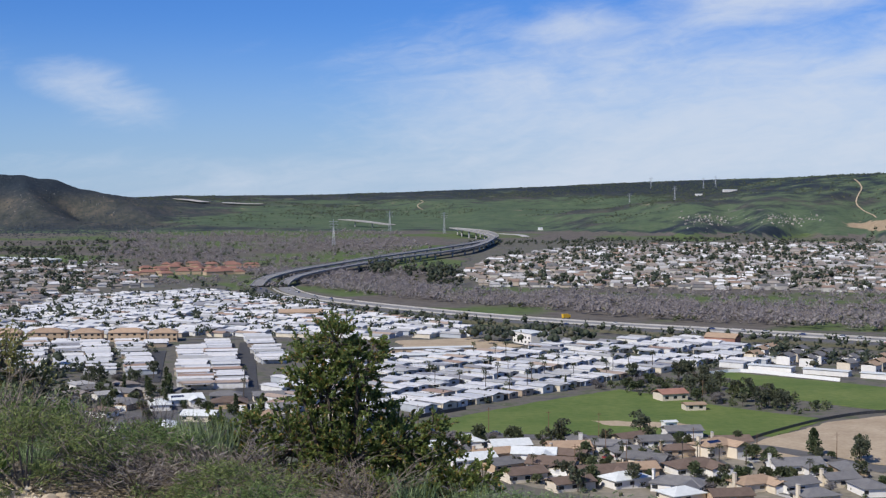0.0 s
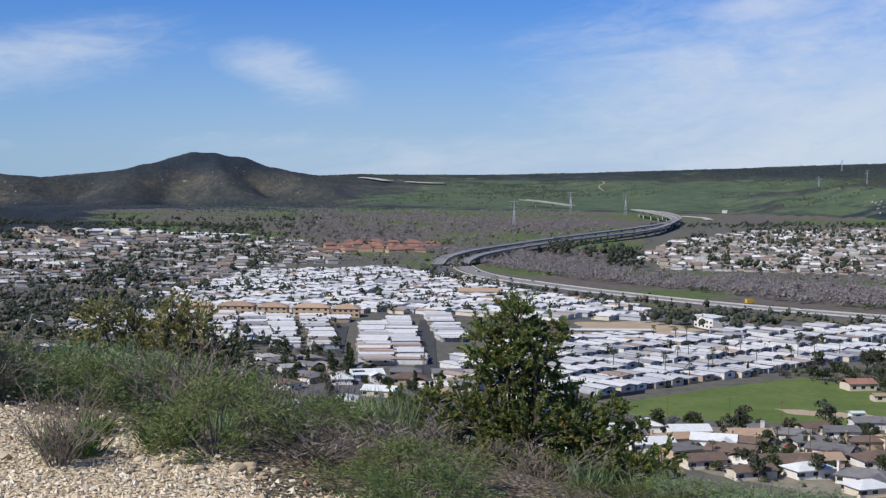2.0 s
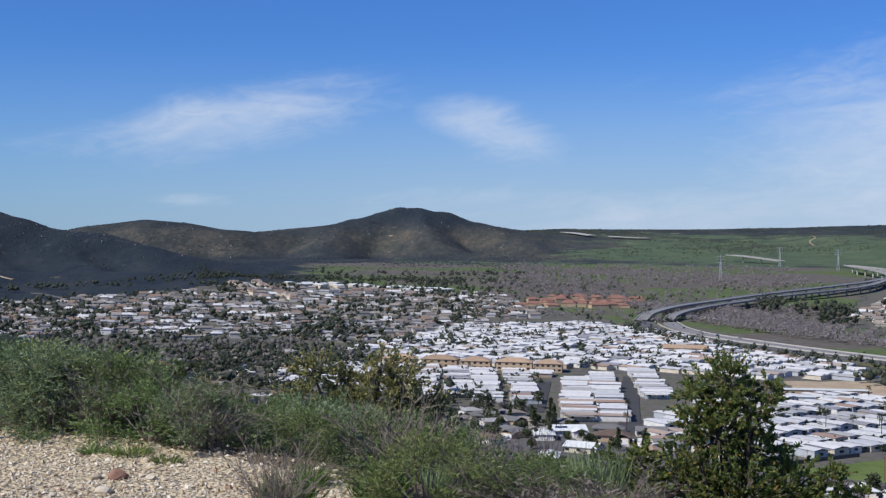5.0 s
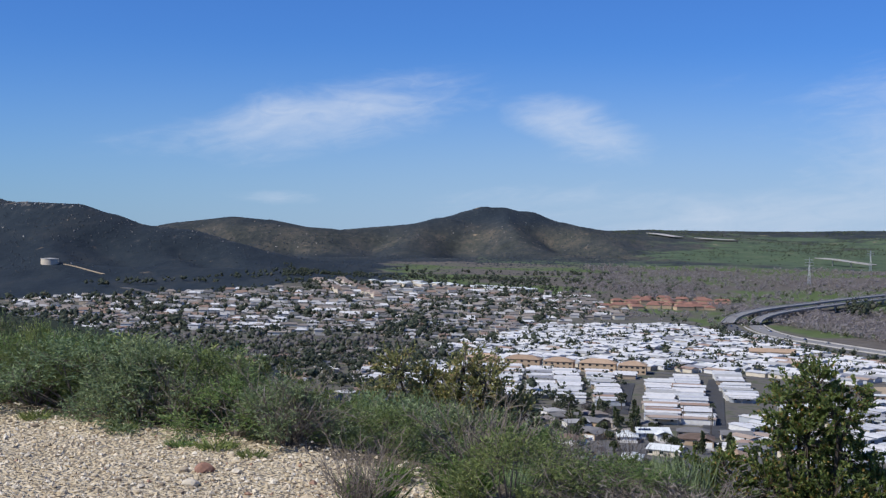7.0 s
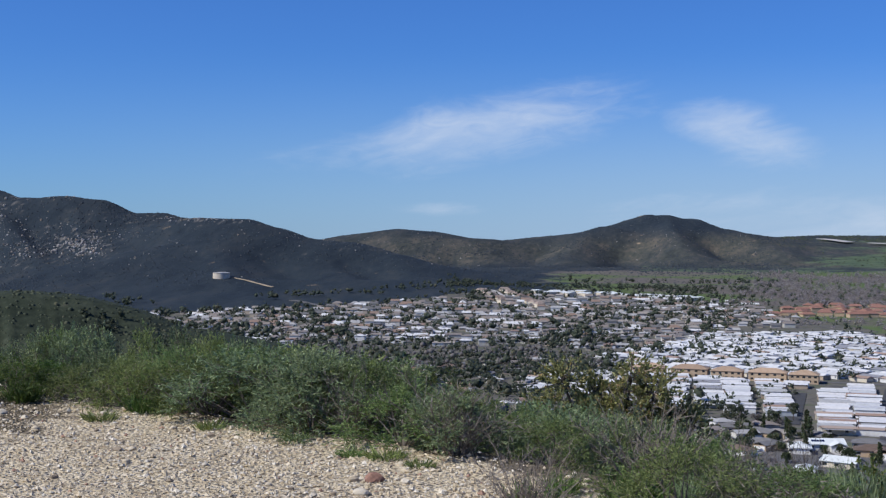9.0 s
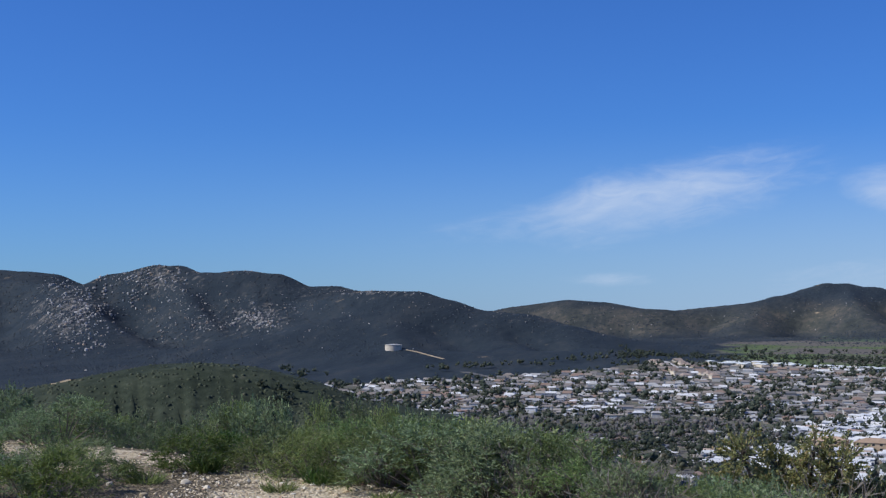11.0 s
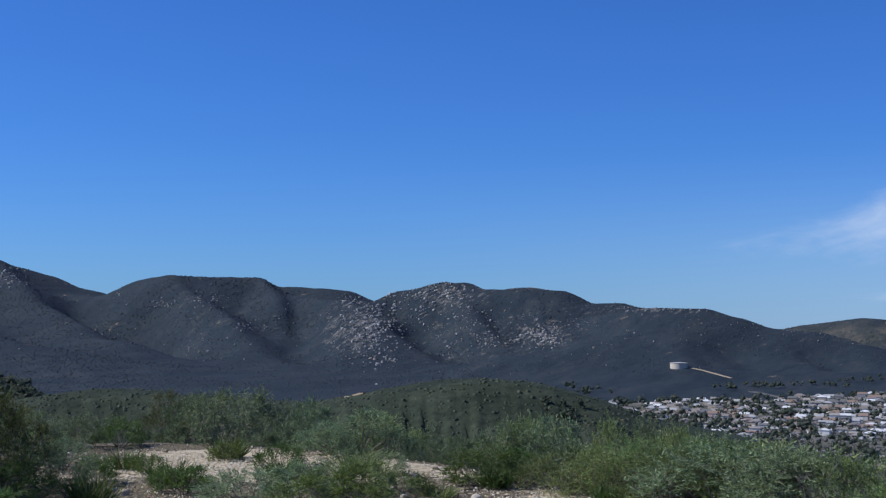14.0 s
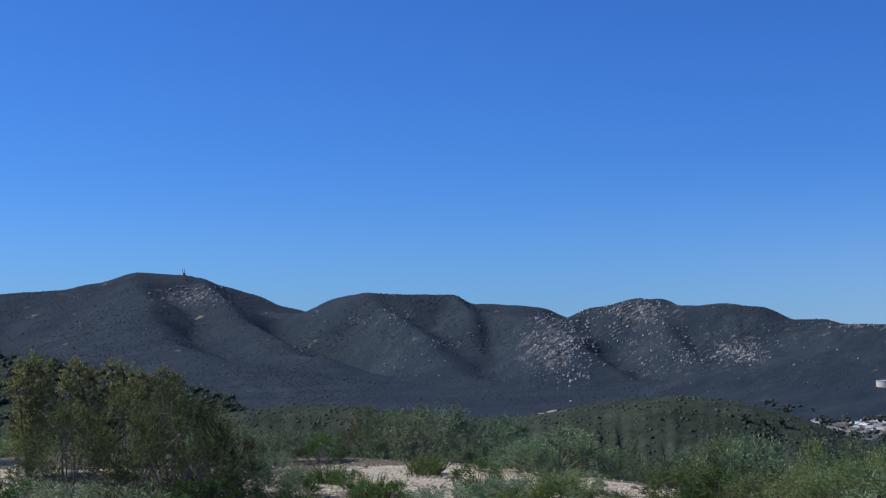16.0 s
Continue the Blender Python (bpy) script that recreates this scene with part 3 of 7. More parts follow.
def land(x, y):
    """Height of the ground."""
    x, y = np.atleast_1d(np.asarray(x, float)), np.atleast_1d(np.asarray(y, float))
    r, az = np.hypot(x, y), np.degrees(np.arctan2(-x, y))
    z = 0.02 * np.maximum(0, r - 1500) + 0.7 * fbm(x, y, 180, 3, 3) * sstep(r, 600, 1600)
    for crest in CRESTS:
        name, width, power, gully, points = crest
        reach = max(p[1] for p in points) + width * 1.5
        low = min(p[1] for p in points) - width * 1.6
        pick = (r > low) & (r < reach)
        if pick.any():
            rise, soft = ridge_height(x[pick], y[pick], az[pick], name, width, power, gully, points), 0.035 * min(width, 600)
            lap = np.maximum(0, soft - np.abs(z[pick] - rise)) / soft
            z[pick] = np.maximum(z[pick], rise) + (lap * lap * soft * 0.25 * np.clip(np.minimum(z[pick], rise) / 40 - 0.8, 0, 1) if width > 300 else 0.0)
    z = carve(x, y, z)
    rim, fall, foot = np.interp(az, *RIM), np.interp(az, *FALL), np.interp(az, *FOOT)
    drop = np.maximum(0, np.sqrt((r - rim) ** 2 * (r > rim) + 4.0) - 2.0)
    knoll = GROUND_Z - fall * drop
    foot = foot * (1 - sstep(r, 420, 900))
    above = sstep(knoll - foot, 1.0, 8.0)
    knoll = np.where(r > 20, np.maximum(knoll, foot), knoll)
    knoll = knoll + 0.06 * fbm(x, y, 2.2, 3, 11) * sstep(r, 1.5, 5) + 0.8 * fbm(x, y, 22, 3, 12) * sstep(r, 25, 80) * np.maximum(above, sstep(foot, 5, 15))
    return np.where(r < 900, np.maximum(z, knoll), z)


def land_at(x, y):
    return float(land([x], [y])[0])


def raw_mesh(name, verts, faces, mats=(), slots=None, smooth=False):
    """A mesh from arrays: all faces with the same number of corners."""
    verts, faces = np.asarray(verts, np.float32), np.asarray(faces, np.int32)
    me = bpy.data.meshes.new(name)
    k = faces.shape[1]
    me.vertices.add(len(verts)), me.loops.add(faces.size), me.polygons.add(len(faces))
    me.vertices.foreach_set("co", verts.ravel())
    me.loops.foreach_set("vertex_index", faces.ravel())
    me.polygons.foreach_set("loop_start", np.arange(0, faces.size, k, dtype=np.int32))
    me.polygons.foreach_set("loop_total", np.full(len(faces), k, np.int32))
    for m in mats:
        me.materials.append(m)
    if slots is not None:
        me.polygons.foreach_set("material_index", np.asarray(slots, np.int32))
    me.polygons.foreach_set("use_smooth", np.full(len(faces), smooth, bool))
    me.update(calc_edges=True)
    me.validate()
    return me


GRAVEL_EDGE = ([-180, -40, -20, 0, 10, 15, 17, 19, 25, 31, 36, 41, 47, 55, 65, 75, 120, 180], [8, 5, 4.5, 5.0, 5.6, 6.3, 7.2, 8.15, 9.4, 10.8, 11.6, 13.2, 15.5, 18, 18.5, 18, 12, 8])


GRID = {}


def build_ground():
    az = np.concatenate([np.arange(-22, 77, 0.19), np.arange(77, 338, 4.0)])
    az = az[:len(az) // 2 * 2]
    rr = [0.35]
    while rr[-1] < 5600:
        r = rr[-1]
        rr.append(r * (1.03 if r < 30 else 1.035 if r < 420 else 1.0135 if r < 1700 else 1.0125 if r < 5000 else 1.05))
    rr = np.array(rr)
    A, R = np.meshgrid(np.radians(az), rr)
    X, Y = -R * np.sin(A), R * np.cos(A)
    x, y = X.ravel(), Y.ravel()
    z = land(x, y)
    n, k = len(az), len(rr)
    i, j = np.meshgrid(np.arange(k - 1), np.arange(n), indexing="ij")
    j2 = (j + 1) % n
    quads = np.stack([i * n + j, (i + 1) * n + j, (i + 1) * n + j2, i * n + j2], -1).reshape(-1, 4)
    GRID.update(az=az, r=rr, z=z.reshape(k, n))
    verts = np.stack([x, y, z], -1)
    verts = np.vstack([verts, [(0, 0, land_at(0, 0))]])
    centre = len(verts) - 1
    even = np.arange(0, n - 1, 2)
    quads = np.vstack([quads, np.stack([np.full(len(even), centre), even, even + 1, (even + 2) % n], -1)])
    me = raw_mesh("ground", verts, quads, [M["ground"]], smooth=True)
    xx, yy, zz = verts.T
    r, a = np.hypot(xx, yy), np.degrees(np.arctan2(-xx, yy))
    nz = fbm(xx, yy, 420, 4, 21)
    grass = sstep(a, 15, 9) * sstep(r, 2300, 2600) * (0.54 - 0.50 * sstep(zz, 70, 140) + 0.80 * nz)
    grass = np.maximum(grass, (0.5 + 0.3 * nz) * sstep(a, -8, -13) * (r > 2300))
    grass = np.maximum(grass, 0.65 * sstep(a, 21, 17) * (r > 2250) * sstep(zz, 45, 22))
    grass = np.maximum(grass, (0.46 + 0.26 * nz) * (r > 60) * (r < 520) * (a > 34))
    grass = np.maximum(grass, 0.55 * sstep(a, 3, 0) * (r > 1150) * (r < 1700) * (nz > 0.05))
    rock = np.zeros_like(r)
    for c_az, c_el, w_az, w_el, amount in ((50.6, -0.1, 1.7, 1.3, 0.62), (46.6, 1.4, 2.2, 0.9, 0.55), (42.9, -0.2, 2.2, 1.1, 0.52), (40.0, 0.9, 4.0, 0.5, 0.36), (55.5, 0.3, 4.0, 1.2, 0.31),
                                           (66.2, 1.9, 1.5, 0.5, 0.62), (58.6, 0.8, 2.5, 1.0, 0.33), (30.0, -0.4, 7, 0.8, 0.26), (46.0, -0.7, 4.0, 1.0, 0.36), (36.5, 0.85, 3.0, 0.25, 0.55), (-13.0, -0.6, 3.5, 0.7, 0.42), (18, 0.3, 5, 0.8, 0.22)):
        e = np.degrees(np.arctan2(zz - EYE_Z, r))
        d = np.hypot((a - c_az) / w_az, (e - c_el) / w_el)
        rock = np.maximum(rock, amount * sstep(d, 1.5, 0.4) * (r > 1500))
    dirt = np.zeros_like(r)
    dirt = np.maximum(dirt, 0.27 * sstep(np.abs(a - 33), 5, 1) * sstep(np.abs(zz - 38), 22, 6) * (r > 1800) * (r < 2500))
    dirt = np.maximum(dirt, 0.75 * sstep(np.hypot((a + 18.2) / 1.5, (np.degrees(np.arctan2(zz - EYE_Z, r)) + 0.92) / 0.26), 1.2, 0.6) * (r > 2000))
    dirt = np.maximum(dirt, 0.24 * (r > 1500) * sstep(zz, 20, 60))
    up = np.degrees(np.arctan2(zz - EYE_Z, r))
    for c_az, c_el, w_az, w_el, amount in ((30.2, -1.6, 1.3, 0.30, 0.30), (32.8, -1.95, 0.4, 0.28, 0.34), (26.5, -0.9, 1.6, 0.3, 0.27), (19.0, -0.4, 1.6, 0.3, 0.28), (14.2, -0.5, 0.9, 0.2, 0.32), (9.0, -0.3, 1.6, 0.2, 0.32), (-5.5, -0.1, 4.0, 0.25, 0.31)):
        dirt = np.maximum(dirt, amount * sstep(np.hypot((a - c_az) / w_az, (up - c_el) / w_el), 1.4, 0.5) * (r > 1800))
    wob = fbm(xx, yy, 160, 3, 77)
    a_true, r_true = a, r
    a, r = a + 1.1 * wob * sstep(r, 900, 1300), r + 60 * wob * sstep(r, 900, 1300)
    urban = ((r > 370) & (r < 960) & (a < 38)) | ((r >= 960) & (a > 9) & (a < 41.5) & (r < np.interp(a, [9, 15, 22, 27, 33, 41], [1420, 1800, 2000, 1900, 1690, 1570]))) | ((r > 1385) & (r < 2480) & (a < -0.8) & (a > -23))
    urban = urban.astype(float) * (zz < 32)
    wood = ((r > 860) & (r < 2900) & (a < 25) & (a > -30)).astype(float) * (1 - urban) * (zz < 30)
    wood *= 0.75 * sstep(a, 27, 19)
    a, r = a_true, r_true
    edge = np.interp(a, *GRAVEL_EDGE)
    gravel = np.where(r < 60, np.clip(0.16 + 0.84 * sstep(r, edge + 0.6, edge - 0.4), 0, 1), 0.0) * sstep(r, 60, 40)
    patch = fbm(xx, yy, 3.4, 3, 31)
    thin = sstep(a, 37, 43) * sstep(r, 10, 11.5)
    gravel = np.where((a > 30) & (r < 40), gravel * (1 - thin + thin * np.clip(0.50 + 1.5 * patch, 0.15, 1)), gravel)
    dry = 0.95 * sstep(a, 37, 29) * sstep(r, 2750, 3000) * sstep(zz, 20, 40) * sstep(zz, 135, 85)
    heath = ((a_true > 34) & (a_true < 110) & (r_true > 60) & (r_true < 620)).astype(float)
    for name, chans in (("zone_c", (dry, heath, dry)), ("zone_a", (grass, rock, dirt)), ("zone_b", (urban, wood, gravel))):
        at = me.attributes.new(name, "FLOAT_COLOR", "POINT")
        at.data.foreach_set("color", np.stack([*(np.clip(c, 0, 1) for c in chans), np.ones_like(r)], -1).astype(np.float32).ravel())
    return tagged(new("ground", me), "pale stony clearing, scrub hills and wide valley floor", "ground", kind="structure")


ground = build_ground()


def grid_height(az, r):
    """Ground height by bearing and distance, read from the built ground."""
    fine = (GRID["az"] >= -22) & (GRID["az"] < 76.9)
    a, Z = GRID["az"][fine], GRID["z"][:, fine]
    u = np.clip((np.asarray(az) - a[0]) / (a[1] - a[0]), 0, len(a) - 1.001)
    v = np.interp(np.log(r), np.log(GRID["r"]), np.arange(len(GRID["r"])))
    v = np.clip(v, 0, len(GRID["r"]) - 1.001)
    i, j = v.astype(int), u.astype(int)
    f, g = v - i, u - j
    return (Z[i, j] * (1 - g) + Z[i, j + 1] * g) * (1 - f) + (Z[i + 1, j] * (1 - g) + Z[i + 1, j + 1] * g) * f


def slope_spot(az, el, r0=1700.0):
    """The distances at which slopes beyond r0 rise to the angles el on the bearings az."""
    az, el = np.atleast_1d(np.asarray(az, float)), np.atleast_1d(np.asarray(el, float))
    rs = np.geomspace(r0, 4700, 260)
    h = grid_height(np.repeat(az, len(rs)), np.tile(rs, len(az))).reshape(len(az), -1)
    up = np.degrees(np.arctan2(h - EYE_Z, rs[None])) >= el[:, None]
    return np.where(up.any(1), rs[up.argmax(1)], -1.0)


# ---- tools for things ----
def empty(name, m=None):
    ob = new(name)
    ob.empty_display_size = 0.2
    if m is not None:
        ob.matrix_basis = m
    return ob


def part(name, bm, mat, parent, label=""):
    """Links a bmesh or a mesh as one mesh object under a thing or a part."""
    if isinstance(bm, bmesh.types.BMesh):
        me = bpy.data.meshes.new(name)
        bm.to_mesh(me)
        bm.free()
    else:
        me = bm
    if mat is not None:
        for one in mat if isinstance(mat, (list, tuple)) else [mat]:
            me.materials.append(one)
    ob = new(name, me)
    ob.parent = parent
    if label:
        ob["label"] = label
    return ob


def box(bm, x0, y0, z0, x1, y1, z1, slot=0):
    v = [bm.verts.new(c) for c in ((x0, y0, z0), (x1, y0, z0), (x1, y1, z0), (x0, y1, z0), (x0, y0, z1), (x1, y0, z1), (x1, y1, z1), (x0, y1, z1))]
    for f in ((3, 2, 1, 0), (4, 5, 6, 7), (0, 1, 5, 4), (1, 2, 6, 5), (2, 3, 7, 6), (3, 0, 4, 7)):
        bm.faces.new([v[i] for i in f]).material_index = slot
    return v


def boxes(*rows):
    bm = bmesh.new()
    for r in rows:
        box(bm, *r)
    return bm


def gable(bm, x0, y0, x1, y1, z, rise, thick=0.18, slot=0, along="x"):
    """A gable roof slab with its ridge along x or y."""
    def pt(u, v, h):
        return bm.verts.new((u, v, h) if along == "x" else (v, u, h))
    if along != "x":
        x0, y0, x1, y1 = y0, x0, y1, x1
    ym = (y0 + y1) / 2
    rows = []
    for x in (x0, x1):
        rows.append([pt(x, y0, z), pt(x, ym, z + rise), pt(x, y1, z), pt(x, y1, z - thick), pt(x, ym, z + rise - thick), pt(x, y0, z - thick)])
    a, b = rows
    for i in range(6):
        j = (i + 1) % 6
        bm.faces.new((a[i], b[i], b[j], a[j])).material_index = slot
    for e in (a, b):
        bm.faces.new((e[0], e[1], e[4], e[5])).material_index = slot
        bm.faces.new((e[1], e[2], e[3], e[4])).material_index = slot
    bmesh.ops.recalc_face_normals(bm, faces=bm.faces[:])


def hip(bm, x0, y0, x1, y1, z, rise, thick=0.18, slot=0):
    run = min(x1 - x0, y1 - y0) / 2
    if x1 - x0 >= y1 - y0:
        tops = ((x0 + run, (y0 + y1) / 2), (x1 - run, (y0 + y1) / 2))
    else:
        tops = (((x0 + x1) / 2, y0 + run), ((x0 + x1) / 2, y1 - run))
    lo = [bm.verts.new((x, y, z - thick)) for x, y in ((x0, y0), (x1, y0), (x1, y1), (x0, y1))]
    up = [bm.verts.new((x, y, z)) for x, y in ((x0, y0), (x1, y0), (x1, y1), (x0, y1))]
    t = [bm.verts.new((*p, z + rise)) for p in tops]
    for i in range(4):
        j = (i + 1) % 4
        bm.faces.new((lo[i], lo[j], up[j], up[i])).material_index = slot
    bm.faces.new(lo[::-1]).material_index = slot
    if x1 - x0 >= y1 - y0:
        quads = ((up[0], up[1], t[1], t[0]), (up[2], up[3], t[0], t[1]), (up[1], up[2], t[1]), (up[3], up[0], t[0]))
    else:
        quads = ((up[1], up[2], t[1], t[0]), (up[3], up[0], t[0], t[1]), (up[0], up[1], t[0]), (up[2], up[3], t[1]))
    for q in quads:
        bm.faces.new(q).material_index = slot


def tube(bm, points, radii, sides=5, slot=0, cap=True):
    rings = []
    for i, (p, r) in enumerate(zip(points, radii)):
        d = (Vector(points[min(i + 1, len(points) - 1)]) - Vector(points[max(i - 1, 0)])).normalized()
        u = d.cross(Vector((0.31, 0.87, 0.38))).normalized()
        v = d.cross(u)
        rings.append([bm.verts.new(Vector(p) + (u * math.cos(a) + v * math.sin(a)) * r) for a in (2 * math.pi * k / sides for k in range(sides))])
    for a, b in zip(rings, rings[1:]):
        for k in range(sides):
            bm.faces.new((a[k], a[(k + 1) % sides], b[(k + 1) % sides], b[k])).material_index = slot
    if cap:
        bm.faces.new(rings[-1]).material_index = slot
        bm.faces.new(rings[0][::-1]).material_index = slot


def leaf_mesh(name, base, way, side, length, width, mat, kink=0.25):
    """Leaves as folded diamonds: arrays of base points, directions and side vectors."""
    n = len(base)
    up = np.cross(way, side)
    mid = base + way * (length * 0.5)[:, None] + up * (length * kink * 0.3)[:, None]
    tip = base + way * length[:, None]
    l, r = mid + side * (width * 0.5)[:, None], mid - side * (width * 0.5)[:, None]
    verts = np.stack([base, r, tip, l], 1).reshape(-1, 3)
    k = np.arange(n)[:, None] * 4
    return raw_mesh(name, verts, k + np.array([[0, 1, 2, 3]]), [mat])


def unit(v):
    return v / np.maximum(np.linalg.norm(v, axis=-1, keepdims=True), 1e-9)


class Spread:
    """Places a thing: the first call moves the model itself, later calls copy it."""

    def __init__(self, model):
        self.model, self.used, self.last = model, False, model

    def at(self, m, label=""):
        if self.used:
            ob = copy_thing(self.model, m)
        else:
            ob, self.used = self.model, True
            self.first = m
        if label:
            ob["label"] = label
        self.last = ob
        return ob

    def done(self):
        if self.used:
            self.model.matrix_basis = self.first


def sized(m, sx, sy=None, sz=None):
    return m @ Matrix.Diagonal((sx, sy or sx, sz or sx, 1))


def inside(x, y, poly):
    hit = False
    for (x0, y0), (x1, y1) in zip(poly, poly[1:] + poly[:1]):
        if (y0 > y) != (y1 > y) and x < (x1 - x0) * (y - y0) / (y1 - y0) + x0:
            hit = not hit
    return hit


# ---- valley: fields, roads, freeway ----
def ragged(poly, step, jitter, seed):
    rnd = random.Random(seed)
    out = []
    for (x0, y0), (x1, y1) in zip(poly, poly[1:] + poly[:1]):
        n = max(1, int(math.hypot(x1 - x0, y1 - y0) / step))
        for k in range(n):
            s = k / n
            out.append((x0 + (x1 - x0) * s + rnd.uniform(-jitter, jitter), y0 + (y1 - y0) * s + rnd.uniform(-jitter, jitter)))
    return out


def field(name, poly, lift, mat, label, jitter=1.0, step=5.0, seed=1):
    bm = bmesh.new()
    pts = ragged(poly, step, jitter, seed)
    top = [bm.verts.new((x, y, lift)) for x, y in pts]
    low = [bm.verts.new((x, y, lift - 1.0)) for x, y in pts]
    bm.faces.new(top)
    for i in range(len(pts)):
        j = (i + 1) % len(pts)
        bm.faces.new((low[i], low[j], top[j], top[i]))
    bmesh.ops.recalc_face_normals(bm, faces=bm.faces[:])
    me = bpy.data.meshes.new(name)
    bm.to_mesh(me), bm.free()
    me.materials.append(mat)
    return tagged(new(name, me), label, "field", kind="structure")


def along_line(points, step):
    """Points every step along a smooth line through the given ones."""
    P = np.array(points, float)
    ext = np.vstack([2 * P[0] - P[1], P, 2 * P[-1] - P[-2]])
    out = []
    for i in range(1, len(ext) - 2):
        p0, p1, p2, p3 = ext[i - 1:i + 3]
        n = max(2, int(np.linalg.norm(p2[:2] - p1[:2]) / step))
        for s in np.arange(n) / n:
            out.append(0.5 * (2 * p1 + (p2 - p0) * s + (2 * p0 - 5 * p1 + 4 * p2 - p3) * s ** 2 + (3 * p1 - p0 - 3 * p2 + p3) * s ** 3))
    out.append(P[-1])
    return np.array(out)


def ribbon(name, line, width, mat, thick=0.5, offset=0.0):
    """A slab along a line of x, y, z."""
    L = np.asarray(line)
    d = np.gradient(L[:, :2], axis=0)
    nrm = unit(np.stack([-d[:, 1], d[:, 0]], -1))
    l, r = L[:, :2] + nrm * (offset + width / 2), L[:, :2] + nrm * (offset - width / 2)
    z = L[:, 2:3]
    verts = np.stack([np.hstack([l, z]), np.hstack([r, z]), np.hstack([r, z - thick]), np.hstack([l, z - thick])], 1).reshape(-1, 3)
    k = np.arange(len(L) - 1)[:, None] * 4
    faces = np.vstack([k + np.array([[i, (i + 1) % 4, (i + 1) % 4 + 4, i + 4]]) for i in range(4)])
    return raw_mesh(name, verts, faces[:, ::-1], [mat])


def road(name, points, width, mat, label, lift=0.3, category="road"):
    line = along_line([(x, y, 0) for x, y in points], 12.0)
    line[:, 2] = land(line[:, 0], line[:, 1]) + lift
    return tagged(new(name, ribbon(name, line, width, mat, 1.2)), label, category, kind="structure")


field("grass_field", [(-40, 528), (-6, 540), (43, 597), (85, 636), (105, 612), (125, 580), (160, 548), (128, 508), (100, 512), (60, 510), (20, 514), (-30, 510)], 0.16, M["green_field"], "bright green mown meadow beside the trailer park")
field("grass_field", [(128, 676), (151, 702), (190, 668), (235, 625), (230, 560), (196, 566), (168, 594), (140, 640)], 0.12, M["green_field"], "bright green meadow below the white apartments", seed=2)
field("bare_field", [(235, 566), (190, 560), (158, 540), (121, 500), (104, 476), (112, 458), (158, 452), (250, 470)], 0.20, M["tan_earth"], "graded tan earth lot with a dark boundary hedge", seed=3)
field("bare_field", [(62, 545), (95, 538), (105, 530), (88, 527), (66, 533)], 0.22, M["tan_earth"], "worn tan patch in the green meadow", 1.5, 3.0, 4)
field("bare_field", [(-20, 798), (30, 790), (50, 830), (20, 880), (-30, 860)], 0.25, M["tan_earth"], "bare tan yard among sheds", 2.0, 6.0, 5)
field("yard", [(-24, 470), (20, 425), (60, 392), (130, 384), (158, 440), (112, 482), (60, 498), (0, 504)], 0.08, M["yard_soil"], "dry pale yards and driveways between the houses", 1.5, 6.0, 7)
field("yard", [(-150, 596), (-60, 560), (-40, 530), (-90, 470), (-170, 520)], 0.10, M["street"], "grey paved yard between houses", 1.0, 6.0, 6)
road("road", [(-220, 590), (-110, 545), (-45, 522), (0, 514), (50, 503), (85, 497), (118, 484), (150, 440)], 9, M["street"], "two-lane grey asphalt street along the meadow")
road("road", [(84, 500), (92, 470), (96, 440), (104, 412), (128, 390)], 8, M["street"], "grey asphalt street between houses")
road("road", [(-125, 850), (-112, 752), (-97, 652), (-88, 600)], 11, M["asphalt"], "dark asphalt lane between white home rows")
road("road", [(-172, 800), (-160, 735), (-146, 660)], 9, M["asphalt"], "dark asphalt lane between white home rows")
road("road", [(-836, 1780), (-760, 1673), (-687, 1570), (-640, 1480)], 11, M["concrete"], "wide pale street running up the hillside")
road("road", [(-420, 870), (-290, 868), (-175, 872), (-60, 880), (20, 900)], 9, M["street"], "grey street between mobile homes")
road("road", [(-900, 1110), (-650, 1060), (-420, 1000), (-300, 960)], 10, M["street"], "grey street through the town")
road("road", [(-1000, 1500), (-800, 1400), (-600, 1330), (-380, 1320)], 10, M["street"], "grey street through the town")
road("road", [spot(a, float(slope_spot(a, e)[0])) for a, e in ((36.3, -1.66), (35.7, -1.76), (35.1, -1.90), (34.5, -2.06))], 4.5, M["tan_earth"], "pale track up to the water tank", 0.8, category="track")

road("trail", [spot(1.0, 4050), spot(0.85, 3950), spot(1.1, 3860), spot(0.9, 3760)], 3, M["tan_earth"], "pale dirt trail down the mesa", 1.0, "trail")
road("trail", [spot(-17.2, 3330), spot(-17.5, 3200), spot(-17.3, 3050), spot(-17.9, 2900), spot(-18.1, 2780)], 3, M["tan_earth"], "pale dirt trail on the green ridge", 1.0, "trail")
road("trail", [spot(50.9, 311), spot(50.5, 308), spot(50.1, 304)], 1.0, M["tan_earth"], "tan footpath over the near saddle", 0.2, "trail")
road("trail", [spot(47.4, 250), spot(46.6, 244), spot(45.6, 242)], 0.9, M["tan_earth"], "tan footpath on the near hill", 0.35, "trail")

FREEWAY = [(330, 795), (272, 838), (197, 890), (105, 952), (26, 1022), (-60, 1122), (-128, 1218), (-160, 1298), (-180, 1380)]


